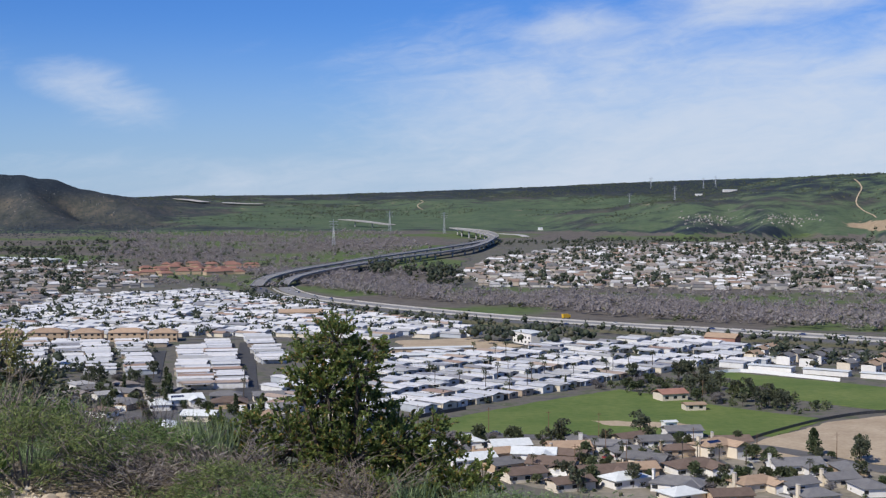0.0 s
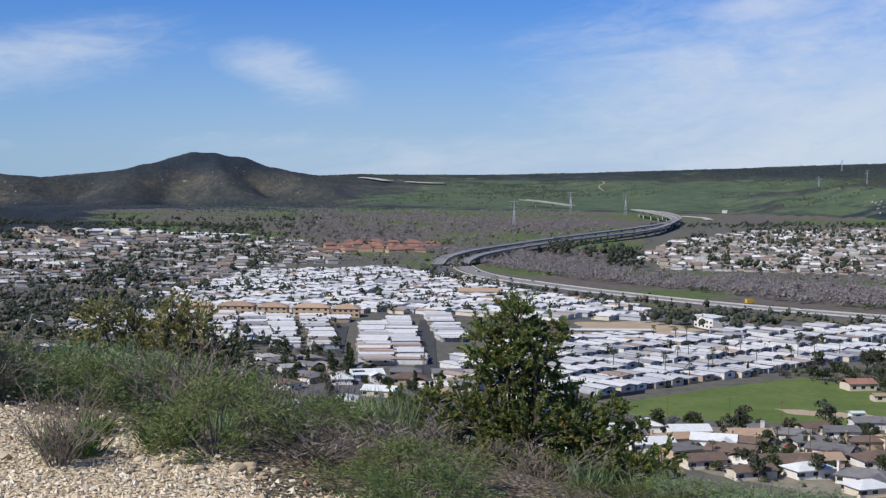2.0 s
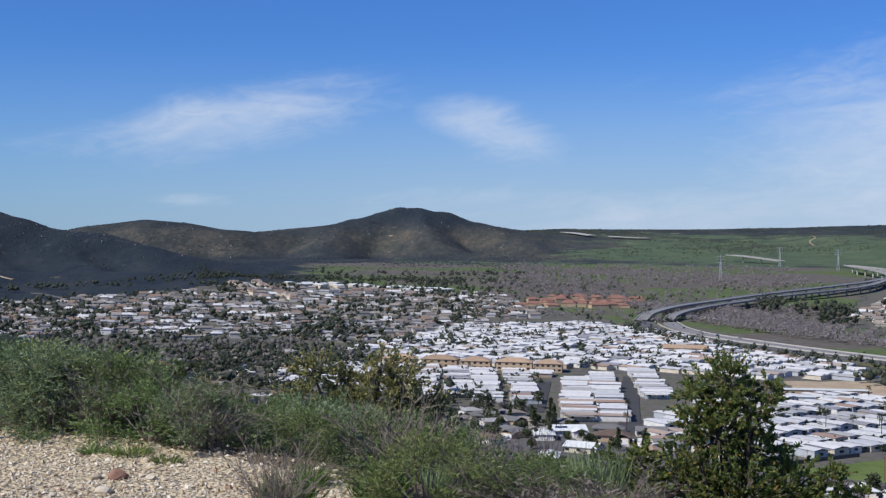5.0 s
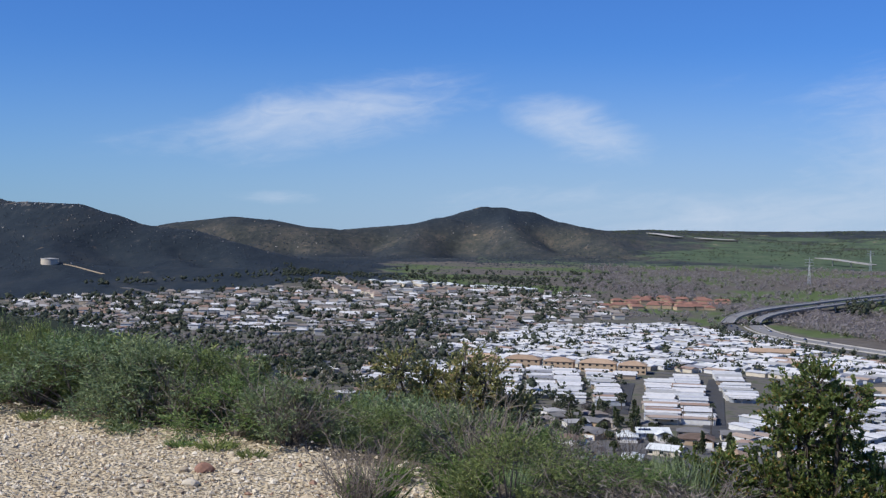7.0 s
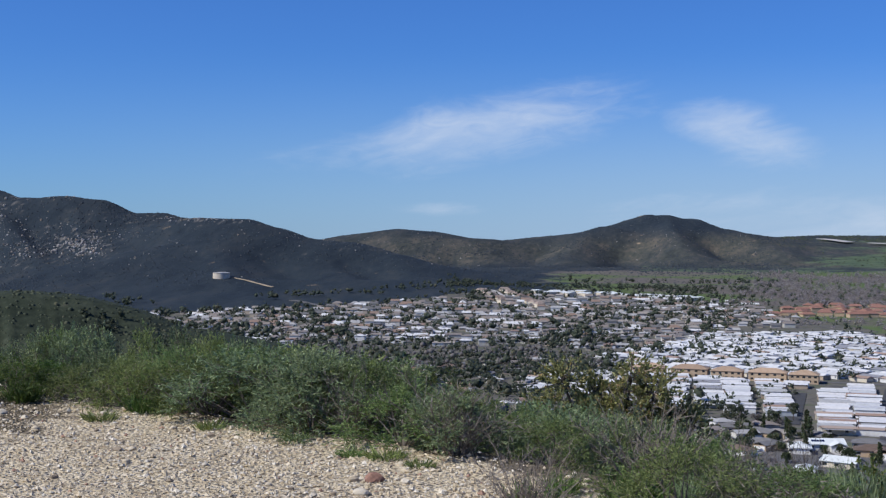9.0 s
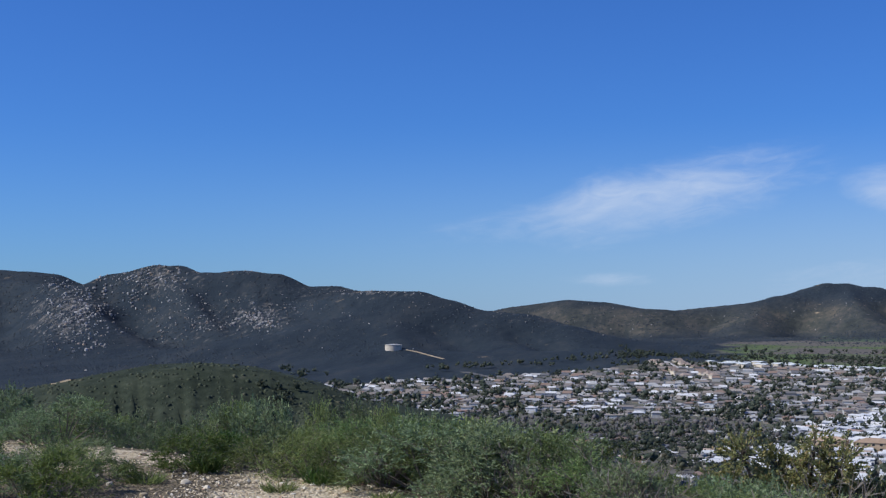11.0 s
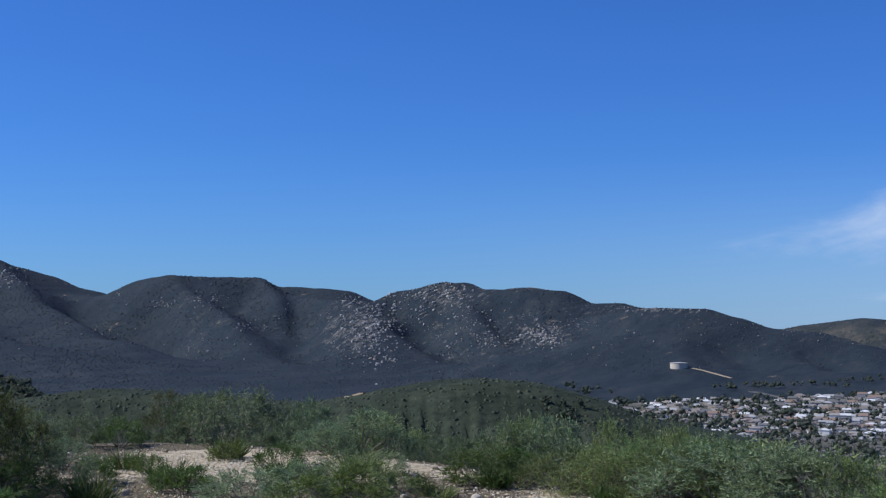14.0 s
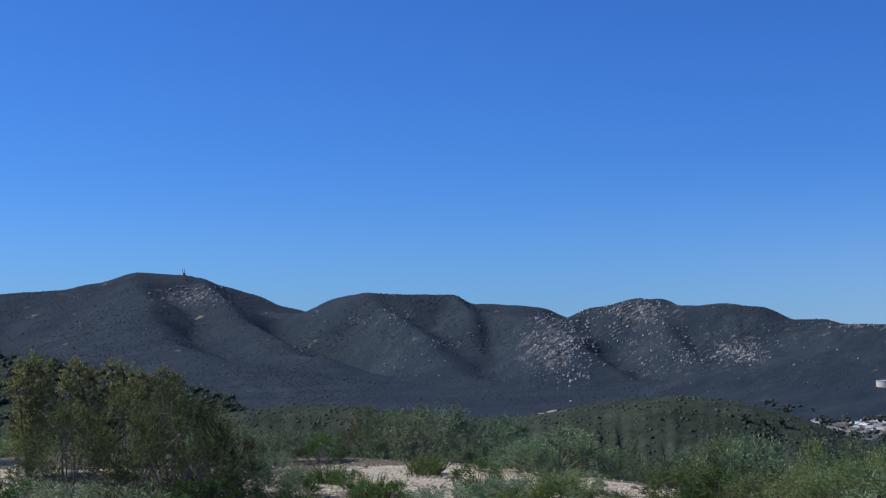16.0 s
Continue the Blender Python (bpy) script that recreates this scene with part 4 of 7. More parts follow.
def freeway():
    top = empty("freeway")
    tagged(top, "divided concrete freeway with kerbed median across the valley", "freeway", kind="structure")
    line = along_line([(x, y, 0) for x, y in FREEWAY], 12.0)
    line[:, 2] = land(line[:, 0], line[:, 1]) + 2.2
    part("embankment", ribbon("embankment", line - np.array([0, 0, 0.35]), 54, M["verge"], 3.0), None, top, "dry grey verge")
    part("carriageway", ribbon("carriageway", line, 15, M["dark_lane"], 0.5, 13), None, top, "dark asphalt lanes")
    part("carriageway", ribbon("carriageway", line, 15, M["lane"], 0.5, -13), None, top, "pale concrete lanes")
    wall = line + np.array([0, 0, 0.8])
    part("median_wall", ribbon("median_wall", wall, 0.7, M["concrete"], 1.0), None, top)
    part("verge_wall", ribbon("verge_wall", wall, 0.5, M["concrete"], 1.0, -22.5), None, top)
    return line


freeway_line = freeway()


def viaduct(points, width, label, pier_step):
    top = empty("viaduct")
    tagged(top, label, "viaduct", kind="structure")
    line = along_line(points, 14.0)
    part("deck", ribbon("deck", line, width, M["lane"], 1.5), None, top)
    edge = line + np.array([0, 0, 0.7])
    for side in (-1, 1):
        part("parapet", ribbon("parapet", edge, 0.5, M["concrete"], 1.1, side * (width / 2 - 0.3)), None, top)
    bm = bmesh.new()
    run = 0.0
    first = True
    for p, q in zip(line, line[1:]):
        run += float(np.linalg.norm(q[:2] - p[:2]))
        low = land_at(p[0], p[1])
        if run >= pier_step and p[2] - low > 3.5:
            run = 0.0
            bm = bmesh.new()
            tube(bm, [(p[0], p[1], low - 1), (p[0], p[1], p[2] - 1.7)], [1.3, 1.6], 8)
            part("pier", bm, M["concrete"], top)


def high(az, r, el):
    return (*spot(az, r), EYE_Z + r * math.tan(radians(el)))


viaduct([(-194, 1378, 3.5), (-196, 1440, 6.5), (-186, 1496, 9.5), (-168, 1556, 12), (-138, 1645, 14), (-93, 1778, 17), high(0.1, 2010, -1.94), high(-1.4, 2200, -1.70), high(-2.25, 2420, -1.46), high(-1.8, 2580, -1.22), high(-0.4, 2740, -1.08)], 13, "curving pale concrete freeway viaduct over the river thicket", 46)
viaduct([(-167, 1382, 3.5), (-168, 1436, 6), (-160, 1494, 8.5), (-142, 1562, 10.5), (-116, 1652, 12), (-74, 1786, 14.5), (24, 2000, 20), (66, 2180, 24), (88, 2400, 29), (60, 2540, 35), (24, 2690, 38)], 11, "lower curving concrete freeway viaduct over the river thicket", 46)
viaduct([high(4.35, 3200, -0.72), high(3.6, 3140, -0.78), high(2.2, 3060, -0.95)], 22, "pale concrete freeway bridge below the mesa", 60)
road("road", [spot(11.3, 4120), spot(10.6, 4050), spot(10.1, 4000)], 34, M["concrete"], "pale freeway cutting below the mesa rim", 6.0)
road("road", [spot(9.3, 3990), spot(8.4, 3940), spot(7.7, 3920)], 34, M["concrete"], "pale freeway cutting below the mesa rim", 6.0)
road("road", [spot(-2.5, 2760), spot(-3.3, 2700), spot(-3.6, 2600)], 14, M["concrete"], "pale side road by the viaduct", 1.0)


# ---- homes ----
def mobile_home(length, width, tall, awning_side, flat):
    top = empty("mobile_home")
    tagged(top, "white-roofed single-storey mobile home with a carport awning", "mobile home", "mobile homes in the park")
    l, w = length / 2, width / 2
    part("body", boxes((-l, -w, 0.35, l, w, tall), (-l + 0.1, -w + 0.1, -0.4, l - 0.1, w - 0.1, 0.35)), M["home_wall_each"], top)
    bm = bmesh.new()
    gable(bm, -l - 0.4, -w - 0.35, l + 0.4, w + 0.35, tall + 0.14, 0.35 if flat else 0.75, 0.14)
    part("roof", bm, M["white_roof_each"], top)
    s = awning_side
    a0, a1 = sorted((s * (w + 0.36), s * (w + 3.6)))
    rows = [(-l + 0.5, a0, tall - 0.22, l - 1.5, a1, tall - 0.12)]
    post_y = s * (w + 3.4)
    rows += [(x - 0.05, post_y - 0.05, -0.3, x + 0.05, post_y + 0.05, tall - 0.22) for x in (-l + 0.8, -0.5, l - 1.8)]
    part("awning", boxes(*rows), M["white_roof_each"], top, "white metal carport awning")
    for x in (-l * 0.55, l * 0.45):
        part("window", boxes((x - 0.8, s * w - 0.03, 1.3, x + 0.8, s * w + 0.03, 2.2)), M["dark_glass"], top)
    part("window", boxes((-l - 0.03, -1.2, 1.2, -l + 0.03, 1.2, 2.3)), M["dark_glass"], top, "wide end window")
    part("window", boxes((l - 0.03, -1.0, 1.2, l + 0.03, 1.0, 2.2)), M["dark_glass"], top)
    return top


for name, stops in (("white_roof", PARK_ROOFS), ("home_wall", PARK_WALLS), ("town_roof", ROOFS), ("town_wall", WALLS)):
    M[name + "_each"] = palette(name + "_each", stops, 0.6, 0.3, island=False)

PARK_EAST = [(-78, 565), (-33, 534), (80, 653), (130, 712), (168, 722), (208, 788), (155, 872), (80, 838), (40, 788), (-10, 800), (-42, 760), (-78, 690)]
PARK_WEST = [(-335, 760), (-250, 690), (-150, 690), (-182, 842), (-300, 846), (-345, 830)]
PARK_COLUMNS = [(-150, 686), (-128, 630), (-104, 636), (-88, 676), (-108, 880), (-132, 880), (-160, 796)]
PARK_NORTH = [(-350, 884), (-178, 882), (-128, 886), (-40, 868), (30, 892), (8, 968), (-70, 1080), (-100, 1140), (-150, 1236), (-250, 1350), (-350, 1240)]


def park_lots(poly, origin, turn, pitch_long, pitch_side, street, seed):
    """Lots in rows: position and heading of each home."""
    rnd = random.Random(seed)
    u = (math.cos(radians(turn)), math.sin(radians(turn)))      # along a home
    v = (-u[1], u[0])
    out = []
    for i in range(-30, 31):
        du = i * pitch_long + (i // 2) * street
        for j in range(-70, 71):
            dv = j * pitch_side
            x, y = origin[0] + u[0] * du + v[0] * dv, origin[1] + u[1] * du + v[1] * dv
            if inside(x, y, poly) and rnd.random() > 0.04:
                out.append((x + rnd.uniform(-1.6, 1.6), y + rnd.uniform(-1.6, 1.6), turn + rnd.uniform(-5, 5) + 180 * (i % 2)))
    return out


lots = park_lots(PARK_EAST, (-34, 545), 138, 19.0, 11.4, 7, 1)
lots += park_lots(PARK_WEST, (-160, 700), 16, 16.5, 9.8, 4, 2)
lots += park_lots(PARK_COLUMNS, (-119, 640), 12, 17, 8.6, 11, 3)
lots += park_lots(PARK_NORTH, (-180, 890), 152, 18.0, 12.0, 6, 4)
lots = [p for p in lots if not (inside(p[0], p[1], [(-300, 846), (-176, 846), (-176, 882), (-300, 882)]))]
lots.sort(key=lambda p: math.hypot(p[0], p[1]))
home_models = [Spread(mobile_home(16.0, 7.2, 2.9, 1, False)), Spread(mobile_home(17.0, 7.8, 3.0, -1, False)), Spread(mobile_home(14.5, 6.6, 2.8, 1, True)), Spread(mobile_home(16.0, 7.4, 2.9, -1, True))]
rnd = random.Random(5)
heights = land([p[0] for p in lots], [p[1] for p in lots])
for k, ((x, y, turn), z) in enumerate(zip(lots[:300], heights[:300])):
    rnd.choice(home_models).at(sized(pose(x, y, float(z), 0, 0, turn), rnd.uniform(0.85, 1.08), rnd.uniform(0.9, 1.1), rnd.uniform(0.92, 1.12)))
for s in home_models:
    s.done()


def simple_houses(name, rows, mats, label, category, steep=0.28):
    """Many far houses in one mesh: walls and a gable roof each. Rows: x, y, z, turn, length, width, wall height."""
    R = np.array(rows, float)
    n = len(R)
    c, s = np.cos(np.radians(R[:, 3])), np.sin(np.radians(R[:, 3]))
    l, w, h = R[:, 4] / 2, R[:, 5] / 2, R[:, 6]
    zero = np.zeros(n)
    o = 0.5
    wall = [(-l, -w, zero - 1), (l, -w, zero - 1), (l, w, zero - 1), (-l, w, zero - 1), (-l, -w, h), (l, -w, h), (l, w, h), (-l, w, h)]
    rise = w * steep * 2
    roof = [(-l - o, -w - o, h - 0.1), (l + o, -w - o, h - 0.1), (l + o, w + o, h - 0.1), (-l - o, w + o, h - 0.1), (-l + R[:, 7] * w, zero, h + rise), (l - R[:, 7] * w, zero, h + rise)]
    V = np.array([[a + zero, b + zero, d + zero] for a, b, d in wall + roof]).transpose(2, 0, 1)
    X = V[..., 0] * c[:, None] - V[..., 1] * s[:, None] + R[:, 0:1]
    Y = V[..., 0] * s[:, None] + V[..., 1] * c[:, None] + R[:, 1:2]
    Z = V[..., 2] + R[:, 2:3]
    verts = np.stack([X, Y, Z], -1).reshape(-1, 3)
    q = [(0, 1, 5), (0, 5, 4), (1, 2, 6), (1, 6, 5), (2, 3, 7), (2, 7, 6), (3, 0, 4), (3, 4, 7)]
    t = [(8, 9, 13), (8, 13, 12), (10, 11, 12), (10, 12, 13), (9, 10, 13), (11, 8, 12), (8, 11, 10), (8, 10, 9)]
    T = np.array(q + t)
    faces = (np.arange(n)[:, None, None] * 14 + T[None]).reshape(-1, 3)
    slots = np.tile(np.array([0] * 8 + [1] * 8), n)
    me = raw_mesh(name, verts, faces, mats, slots)
    return tagged(new(name, me), label, category, kind="stuff")


rows = [(x, y, float(z), turn, rnd.uniform(13.5, 17), rnd.uniform(7.5, 9.6), rnd.uniform(2.7, 3.2), 0.0) for (x, y, turn), z in zip(lots[300:], heights[300:])]
if rows:
    simple_houses("mobile_homes", rows, [M["home_wall"], M["white_roof"]], "distant rows of white-roofed mobile homes", "mobile homes", 0.12)


# ---- town houses ----
def town_house(kind):
    top = empty("house")
    tagged(top, "small suburban house with pitched roof in the town", "house", "houses in the town")
    l, w, h = ((5.6, 3.9, 2.6), (5.0, 4.2, 2.6), (6.2, 3.6, 2.5), (4.6, 4.0, 4.6))[kind]
    part("wall", boxes((-l, -w, -1.0, l, w, h), (l * 0.2, -w - 3.0, -1.0, l - 0.2, -w + 0.1, h - 0.2)), M["town_wall_each"], top)
    bm = bmesh.new()
    if kind in (1, 3):
        hip(bm, -l - 0.5, -w - 0.5, l + 0.5, w + 0.5, h + 0.1, 1.4)
    else:
        gable(bm, -l - 0.5, -w - 0.5, l + 0.5, w + 0.5, h + 0.1, 1.3)
    gable(bm, l * 0.2 - 0.4, -w - 3.5, l + 0.2, 0.5, h - 0.05, 1.0, along="y")
    part("roof", bm, M["town_roof_each"], top)
    part("garage_door", boxes((l * 0.2 + 0.6, -w - 3.05, 0.0, l - 0.8, -w - 2.97, 2.1)), M["white_paint"], top)
    for x in (-l * 0.7, -l * 0.2):
        part("window", boxes((x - 0.8, -w - 0.04, 1.0, x + 0.8, -w + 0.04, 2.1)), M["dark_glass"], top)
    return top


def street_grid(poly, turn, pitch_x, pitch_y, seed, keep=0.92):
    rnd2 = random.Random(seed)
    c, s = math.cos(radians(turn)), math.sin(radians(turn))
    cx, cy = sum(p[0] for p in poly) / len(poly), sum(p[1] for p in poly) / len(poly)
    out = []
    for j in range(-60, 61):
        bend = rnd2.uniform(-3, 3)
        for i in range(-80, 81):
            if rnd2.random() > keep:
                continue
            u, v = i * pitch_x + rnd2.uniform(-4, 4), j * pitch_y + (j // 2) * 9 + 14 * math.sin(i * 0.11 + j * 0.05) + bend
            x, y = cx + c * u - s * v, cy + s * u + c * v
            if inside(x, y, poly):
                out.append((x, y, turn + 180 * (j % 2) + rnd2.uniform(-6, 6)))
    return out


def sector(*points):
    return [spot(a, r) for a, r in points]


TOWN_WEST = sector((13.5, 1000), (17, 1010), (20, 1090), (24, 1130), (30, 1140), (36, 1140), (41.2, 1160), (41.2, 1560), (38, 1600), (33, 1690), (29, 1800), (26, 1960), (22, 2000), (18, 1960), (15.8, 1800), (15.0, 1500))
TOWN_NEAR_WEST = sector((10.5, 600), (16, 560), (22, 640), (28, 800), (33, 900), (33, 1020), (20, 1000), (17, 760), (13, 690))
TOWN_EDGE = sector((15.6, 1420), (12.0, 1440), (12.3, 1560), (13.4, 1620), (14.0, 1840), (15.8, 1850))
TOWN_NORTH = sector((-0.6, 1560), (-2.2, 1415), (-5, 1400), (-12, 1395), (-22, 1390), (-22, 2350), (-16, 2380), (-10, 2300), (-5.5, 2200), (-2.0, 1900))
sites = [(*p, 0) for p in street_grid(TOWN_WEST, 24, 14.5, 19, 11, 0.66)] + [(*p, 1) for p in street_grid(TOWN_NORTH, -8, 14, 18, 12, 0.8)] + [(*p, 0) for p in street_grid(TOWN_EDGE, 24, 15, 20, 14, 0.7)] + [(*p, 2) for p in street_grid(TOWN_NEAR_WEST, 35, 18, 23, 13, 0.36)]
sites = [p for p in sites if not inside(p[0], p[1], PARK_NORTH) and not inside(p[0], p[1], PARK_WEST)]
heights = land([p[0] for p in sites], [p[1] for p in sites])
sites = [p for p, z in zip(sites, heights) if p[3] == 1 or (z - EYE_Z) / math.hypot(p[0], p[1]) < (-0.0450 if math.degrees(math.atan2(-p[0], p[1])) > 25.3 else -0.0415)]
sites.sort(key=lambda p: math.hypot(p[0], p[1]))
heights = land([p[0] for p in sites], [p[1] for p in sites])
house_models = [Spread(town_house(k)) for k in range(4)]
for (x, y, turn, _), z in zip(sites[:290], heights[:290]):
    rnd.choice(house_models[:3] if rnd.random() < 0.85 else house_models[3:]).at(pose(x, y, float(z), 0, 0, turn))
for s in house_models:
    s.done()
rows = [(x, y, float(z), turn, rnd.uniform(9, 13.5), rnd.uniform(6.5, 9), rnd.choice((2.5, 2.6, 2.7, 4.6)), rnd.choice((0.0, 0.0, 0.9))) for (x, y, turn, _), z in zip(sites[290:], heights[290:])]
simple_houses("town_houses", rows, [M["town_wall"], M["town_roof"]], "distant suburban houses with mixed roofs", "houses")

M["terrace_roof"] = palette("terrace_roof", ((0.0, (0.27, 0.21, 0.17)), (0.3, (0.34, 0.27, 0.22)), (0.55, (0.21, 0.165, 0.135)), (0.8, (0.36, 0.31, 0.265))), 0.85, 0.3)
# terracotta apartments, pale long sheds and the hillside terrace
rows = []
for k in range(26):
    a, b = k % 9, k // 9
    x, y = -378 + a * 16.0 + b * 6 + rnd.uniform(-4, 4), 1600 + b * 70 + (a % 3) * 12 + rnd.uniform(-10, 10)
    rows.append((x, y, land_at(x, y), rnd.choice((12, 102, 30, 75)), rnd.uniform(15, 23), rnd.uniform(11, 14), rnd.choice((3.0, 3.4, 4.4)), 0.6))
simple_houses("apartment_blocks", rows, [M["stucco_tan"], M["tile_red"]], "terracotta-roofed apartment blocks by the river", "apartments", 0.22)
rows = []
for k in range(20):
    s = k / 19
    x, y = spot(23.0 - 6.4 * s + rnd.uniform(-0.2, 0.2), 1960 - 70 * s + rnd.uniform(-50, 30))
    rows.append((x, y, land_at(x, y), rnd.choice((-38, -30, 52)), rnd.uniform(14, 34), 13, 4.5, 0.0))
simple_houses("warehouse_row", rows, [M["stucco_cream"], M["roof_pale"]], "row of long pale-roofed warehouses", "warehouses", 0.10)
rows = []
for side in (-1, 1):
    for k in range(9):
        s = k / 8
        x, y = -826 + s * 139 + side * 15, 1766 - s * 196 + side * 10
        rows.append((x, y, land_at(x, y), 62 + rnd.uniform(-8, 8), rnd.uniform(10, 13), rnd.uniform(9, 11), rnd.choice((2.8, 4.8)), rnd.choice((0.0, 0.6))))
simple_houses("terrace_houses", rows, [M["stucco_cream"], M["terrace_roof"]], "tan houses stepping up both sides of a hillside street", "houses", 0.3)


def big_hall(name, x, y, turn, l, w, h, rise, wall, roof, label, category, windows=0, hipped=False):
    top = empty(name, pose(x, y, land_at(x, y), 0, 0, turn))
    tagged(top, label, category)
    part("wall", boxes((-l / 2, -w / 2, -1, l / 2, w / 2, h)), wall, top)
    bm = bmesh.new()
    (hip if hipped else gable)(bm, -l / 2 - 0.5, -w / 2 - 0.5, l / 2 + 0.5, w / 2 + 0.5, h + 0.12, rise)
    part("roof", bm, roof, top)
    for k in range(windows):
        u = -l / 2 + (k + 0.5) * l / windows
        part("window", boxes((u - 0.9, -w / 2 - 0.04, 1.0, u + 0.9, -w / 2 + 0.04, 2.3)), M["dark_glass"], top)
        if h > 5:
            part("window", boxes((u - 0.9, -w / 2 - 0.04, 3.8, u + 0.9, -w / 2 + 0.04, 5.1)), M["dark_glass"], top)
    return top


for k, (x, w) in enumerate(((-286, 22), (-258, 24), (-232, 20), (-206, 24), (-182, 18))):
    big_hall("clubhouse", x, 862 + 3 * (k % 2), 8, w, 13, 5.6, 2.6, M["stucco_tan"], M["roof_tan"], "two-storey tan stucco block with brown roof", "apartment house", 5, True)
big_hall("hall", -112, 1040, 10, 34, 15, 4.5, 2.2, M["stucco_tan"], M["roof_tan"], "long low community hall with brown roof", "hall", 6)
big_hall("office", 56, 846, -62, 22, 13, 7.5, 0.6, M["stucco_white"], M["roof_pale"], "white two-storey block with flat pale roof among trees", "building", 5)
big_hall("storage_shed", -8, 792, 12, 52, 8, 3.4, 0.5, M["stucco_tan"], M["roof_pale"], "long low storage shed with pale roof", "shed", 8)
big_hall("storage_shed", -2, 760, 12, 46, 9, 3.2, 0.5, M["stucco_white"], M["roof_pale"], "long low shed with pale metal roof", "shed", 7)
big_hall("house", 178, 842, 150, 20, 12, 4.6, 2.4, M["tile_red"], M["roof_tan"], "house with red walls and tan roof beside the freeway", "house", 3)
big_hall("farmhouse", 104, 604, 20, 13, 9, 3.2, 1.8, M["stucco_cream"], M["tile_red"], "small farmhouse with rust-red roof among dark trees", "house", 3)
big_hall("cabin", 109, 574, 10, 9, 6, 2.6, 0.8, M["stucco_cream"], M["roof_tan"], "small cream cabin at the meadow's edge", "cabin", 2)
for k in range(24):
    a, b = k % 8, k // 8
    x, y = 176 + a * 12.5 + b * 9 + (k % 2) * 3, 748 - a * 13.5 + b * 17 + (k % 3) * 3
    big_hall("apartment_house", x, y, 42 + 8 * (k % 3), 8, 8, 4.6, 2.0, M["stucco_white" if k % 3 else "stucco_cream"], M["roof_grey" if k % 4 else "roof_tan"], "cream-white two-storey apartment house with dark gables", "apartment house", 2)
for k in range(3):
    big_hall("carport", 176 + k * 25, 708 - k * 17, -35, 24, 6, 2.8, 0.2, M["stucco_white"], M["roof_pale"], "long low white carport by the apartments", "carport", 0)


def boundary(name, points, tall, thick, mat, label, category):
    line = along_line([(x, y, 0) for x, y in points], 6.0)
    line[:, 2] = land(line[:, 0], line[:, 1]) + tall
    return tagged(new(name, ribbon(name, line, thick, mat, tall + 0.5)), label, category, kind="structure")


boundary("boundary_wall", [(138, 690), (158, 702), (180, 684), (200, 665)], 1.8, 0.3, M["white_paint"], "white boundary wall round the meadow", "wall")
boundary("boundary_wall", [(-78, 540), (-36, 528), (10, 574)], 1.6, 0.2, M["dark_metal"], "dark boundary fence by the homes", "wall")
boundary("fence_line", [(236, 572), (190, 566), (158, 546), (121, 506), (104, 482)], 1.3, 0.12, M["dark_metal"], "dark mesh fence between meadow and bare lot", "fence")


# ---- near houses at the foot of the hill ----
def garden_house(x, y, turn, l, w, h, roof, wall, shape, label, solar=False, chimney=True, garage=True, storeys=1):
    top = empty("garden_house", pose(x, y, land_at(x, y) + 0.1, 0, 0, turn))
    tagged(top, label, "house", "houses at the hill's foot")
    hl, hw = l / 2, w / 2
    rise = w * 0.2
    part("wall", boxes((-hl, -hw, -0.6, hl, hw, h)), wall, top)
    bm = bmesh.new()
    (hip if shape == "hip" else gable)(bm, -hl - 0.6, -hw - 0.6, hl + 0.6, hw + 0.6, h + 0.14, rise)
    part("roof", bm, roof, top)
    if garage:
        part("garage", boxes((hl * 0.1, -hw - 4.5, -0.6, hl - 0.4, -hw - 0.01, h - 0.15)), wall, top)
        bm = bmesh.new()
        gable(bm, hl * 0.1 - 0.5, -hw - 5.0, hl + 0.1, 0.3, h + 0.02, rise * 0.75, along="y")
        part("garage_roof", bm, roof, top)
        part("garage_door", boxes((hl * 0.1 + 0.5, -hw - 4.56, -0.1, hl - 0.9, -hw - 4.48, 2.15)), M["white_paint"], top, "white sectional garage door")
        part("driveway", boxes((hl * 0.1, -hw - 12, -0.12, hl - 0.4, -hw - 4.6, 0.06)), M["concrete"], top)
    for k, u in enumerate(np.linspace(-hl + 1.5, hl * 0.0 - 0.6, 2)):
        wn = part("window", boxes((u - 0.9, -hw - 0.03, 0.9, u + 0.9, -hw + 0.03, 2.1)), M["dark_glass"], top)
        part("lintel", boxes((u - 1.0, -hw - 0.06, 2.1, u + 1.0, -hw - 0.005, 2.22)), M["white_paint"], wn)
        part("sill", boxes((u - 1.0, -hw - 0.06, 0.78, u + 1.0, -hw - 0.005, 0.9)), M["white_paint"], wn)
    for u in (-0.5, 0.45):
        part("window", boxes((-hl - 0.03, u * w - 0.7, 1.0, -hl + 0.03, u * w + 0.7, 2.1)), M["dark_glass"], top)
        part("window", boxes((hl - 0.03, u * w * 0.6 - 0.7, 1.0, hl + 0.03, u * w * 0.6 + 0.7, 2.1)), M["dark_glass"], top)
    if chimney:
        ch = part("chimney", boxes((-hl - 0.75, -0.7, -0.6, -hl - 0.02, 0.7, h + rise + 1.3)), wall, top)
        part("cap", boxes((-hl - 0.85, -0.8, h + rise + 1.3, -hl + 0.08, 0.8, h + rise + 1.45)), M["concrete"], ch)
    if solar:
        ang = math.atan2(rise, hw + 0.6)
        for k in range(5):
            pane = boxes((-0.5, -0.85, 0, 0.5, 0.85, 0.06))
            pn = part("solar_panel", pane, M["solar_blue"], top)
            pn.matrix_basis = pose(-hl * 0.7 + k * 1.15, -hw * 0.5, h + 0.32 + rise * 0.5, math.degrees(ang), 0, 0)
    return top


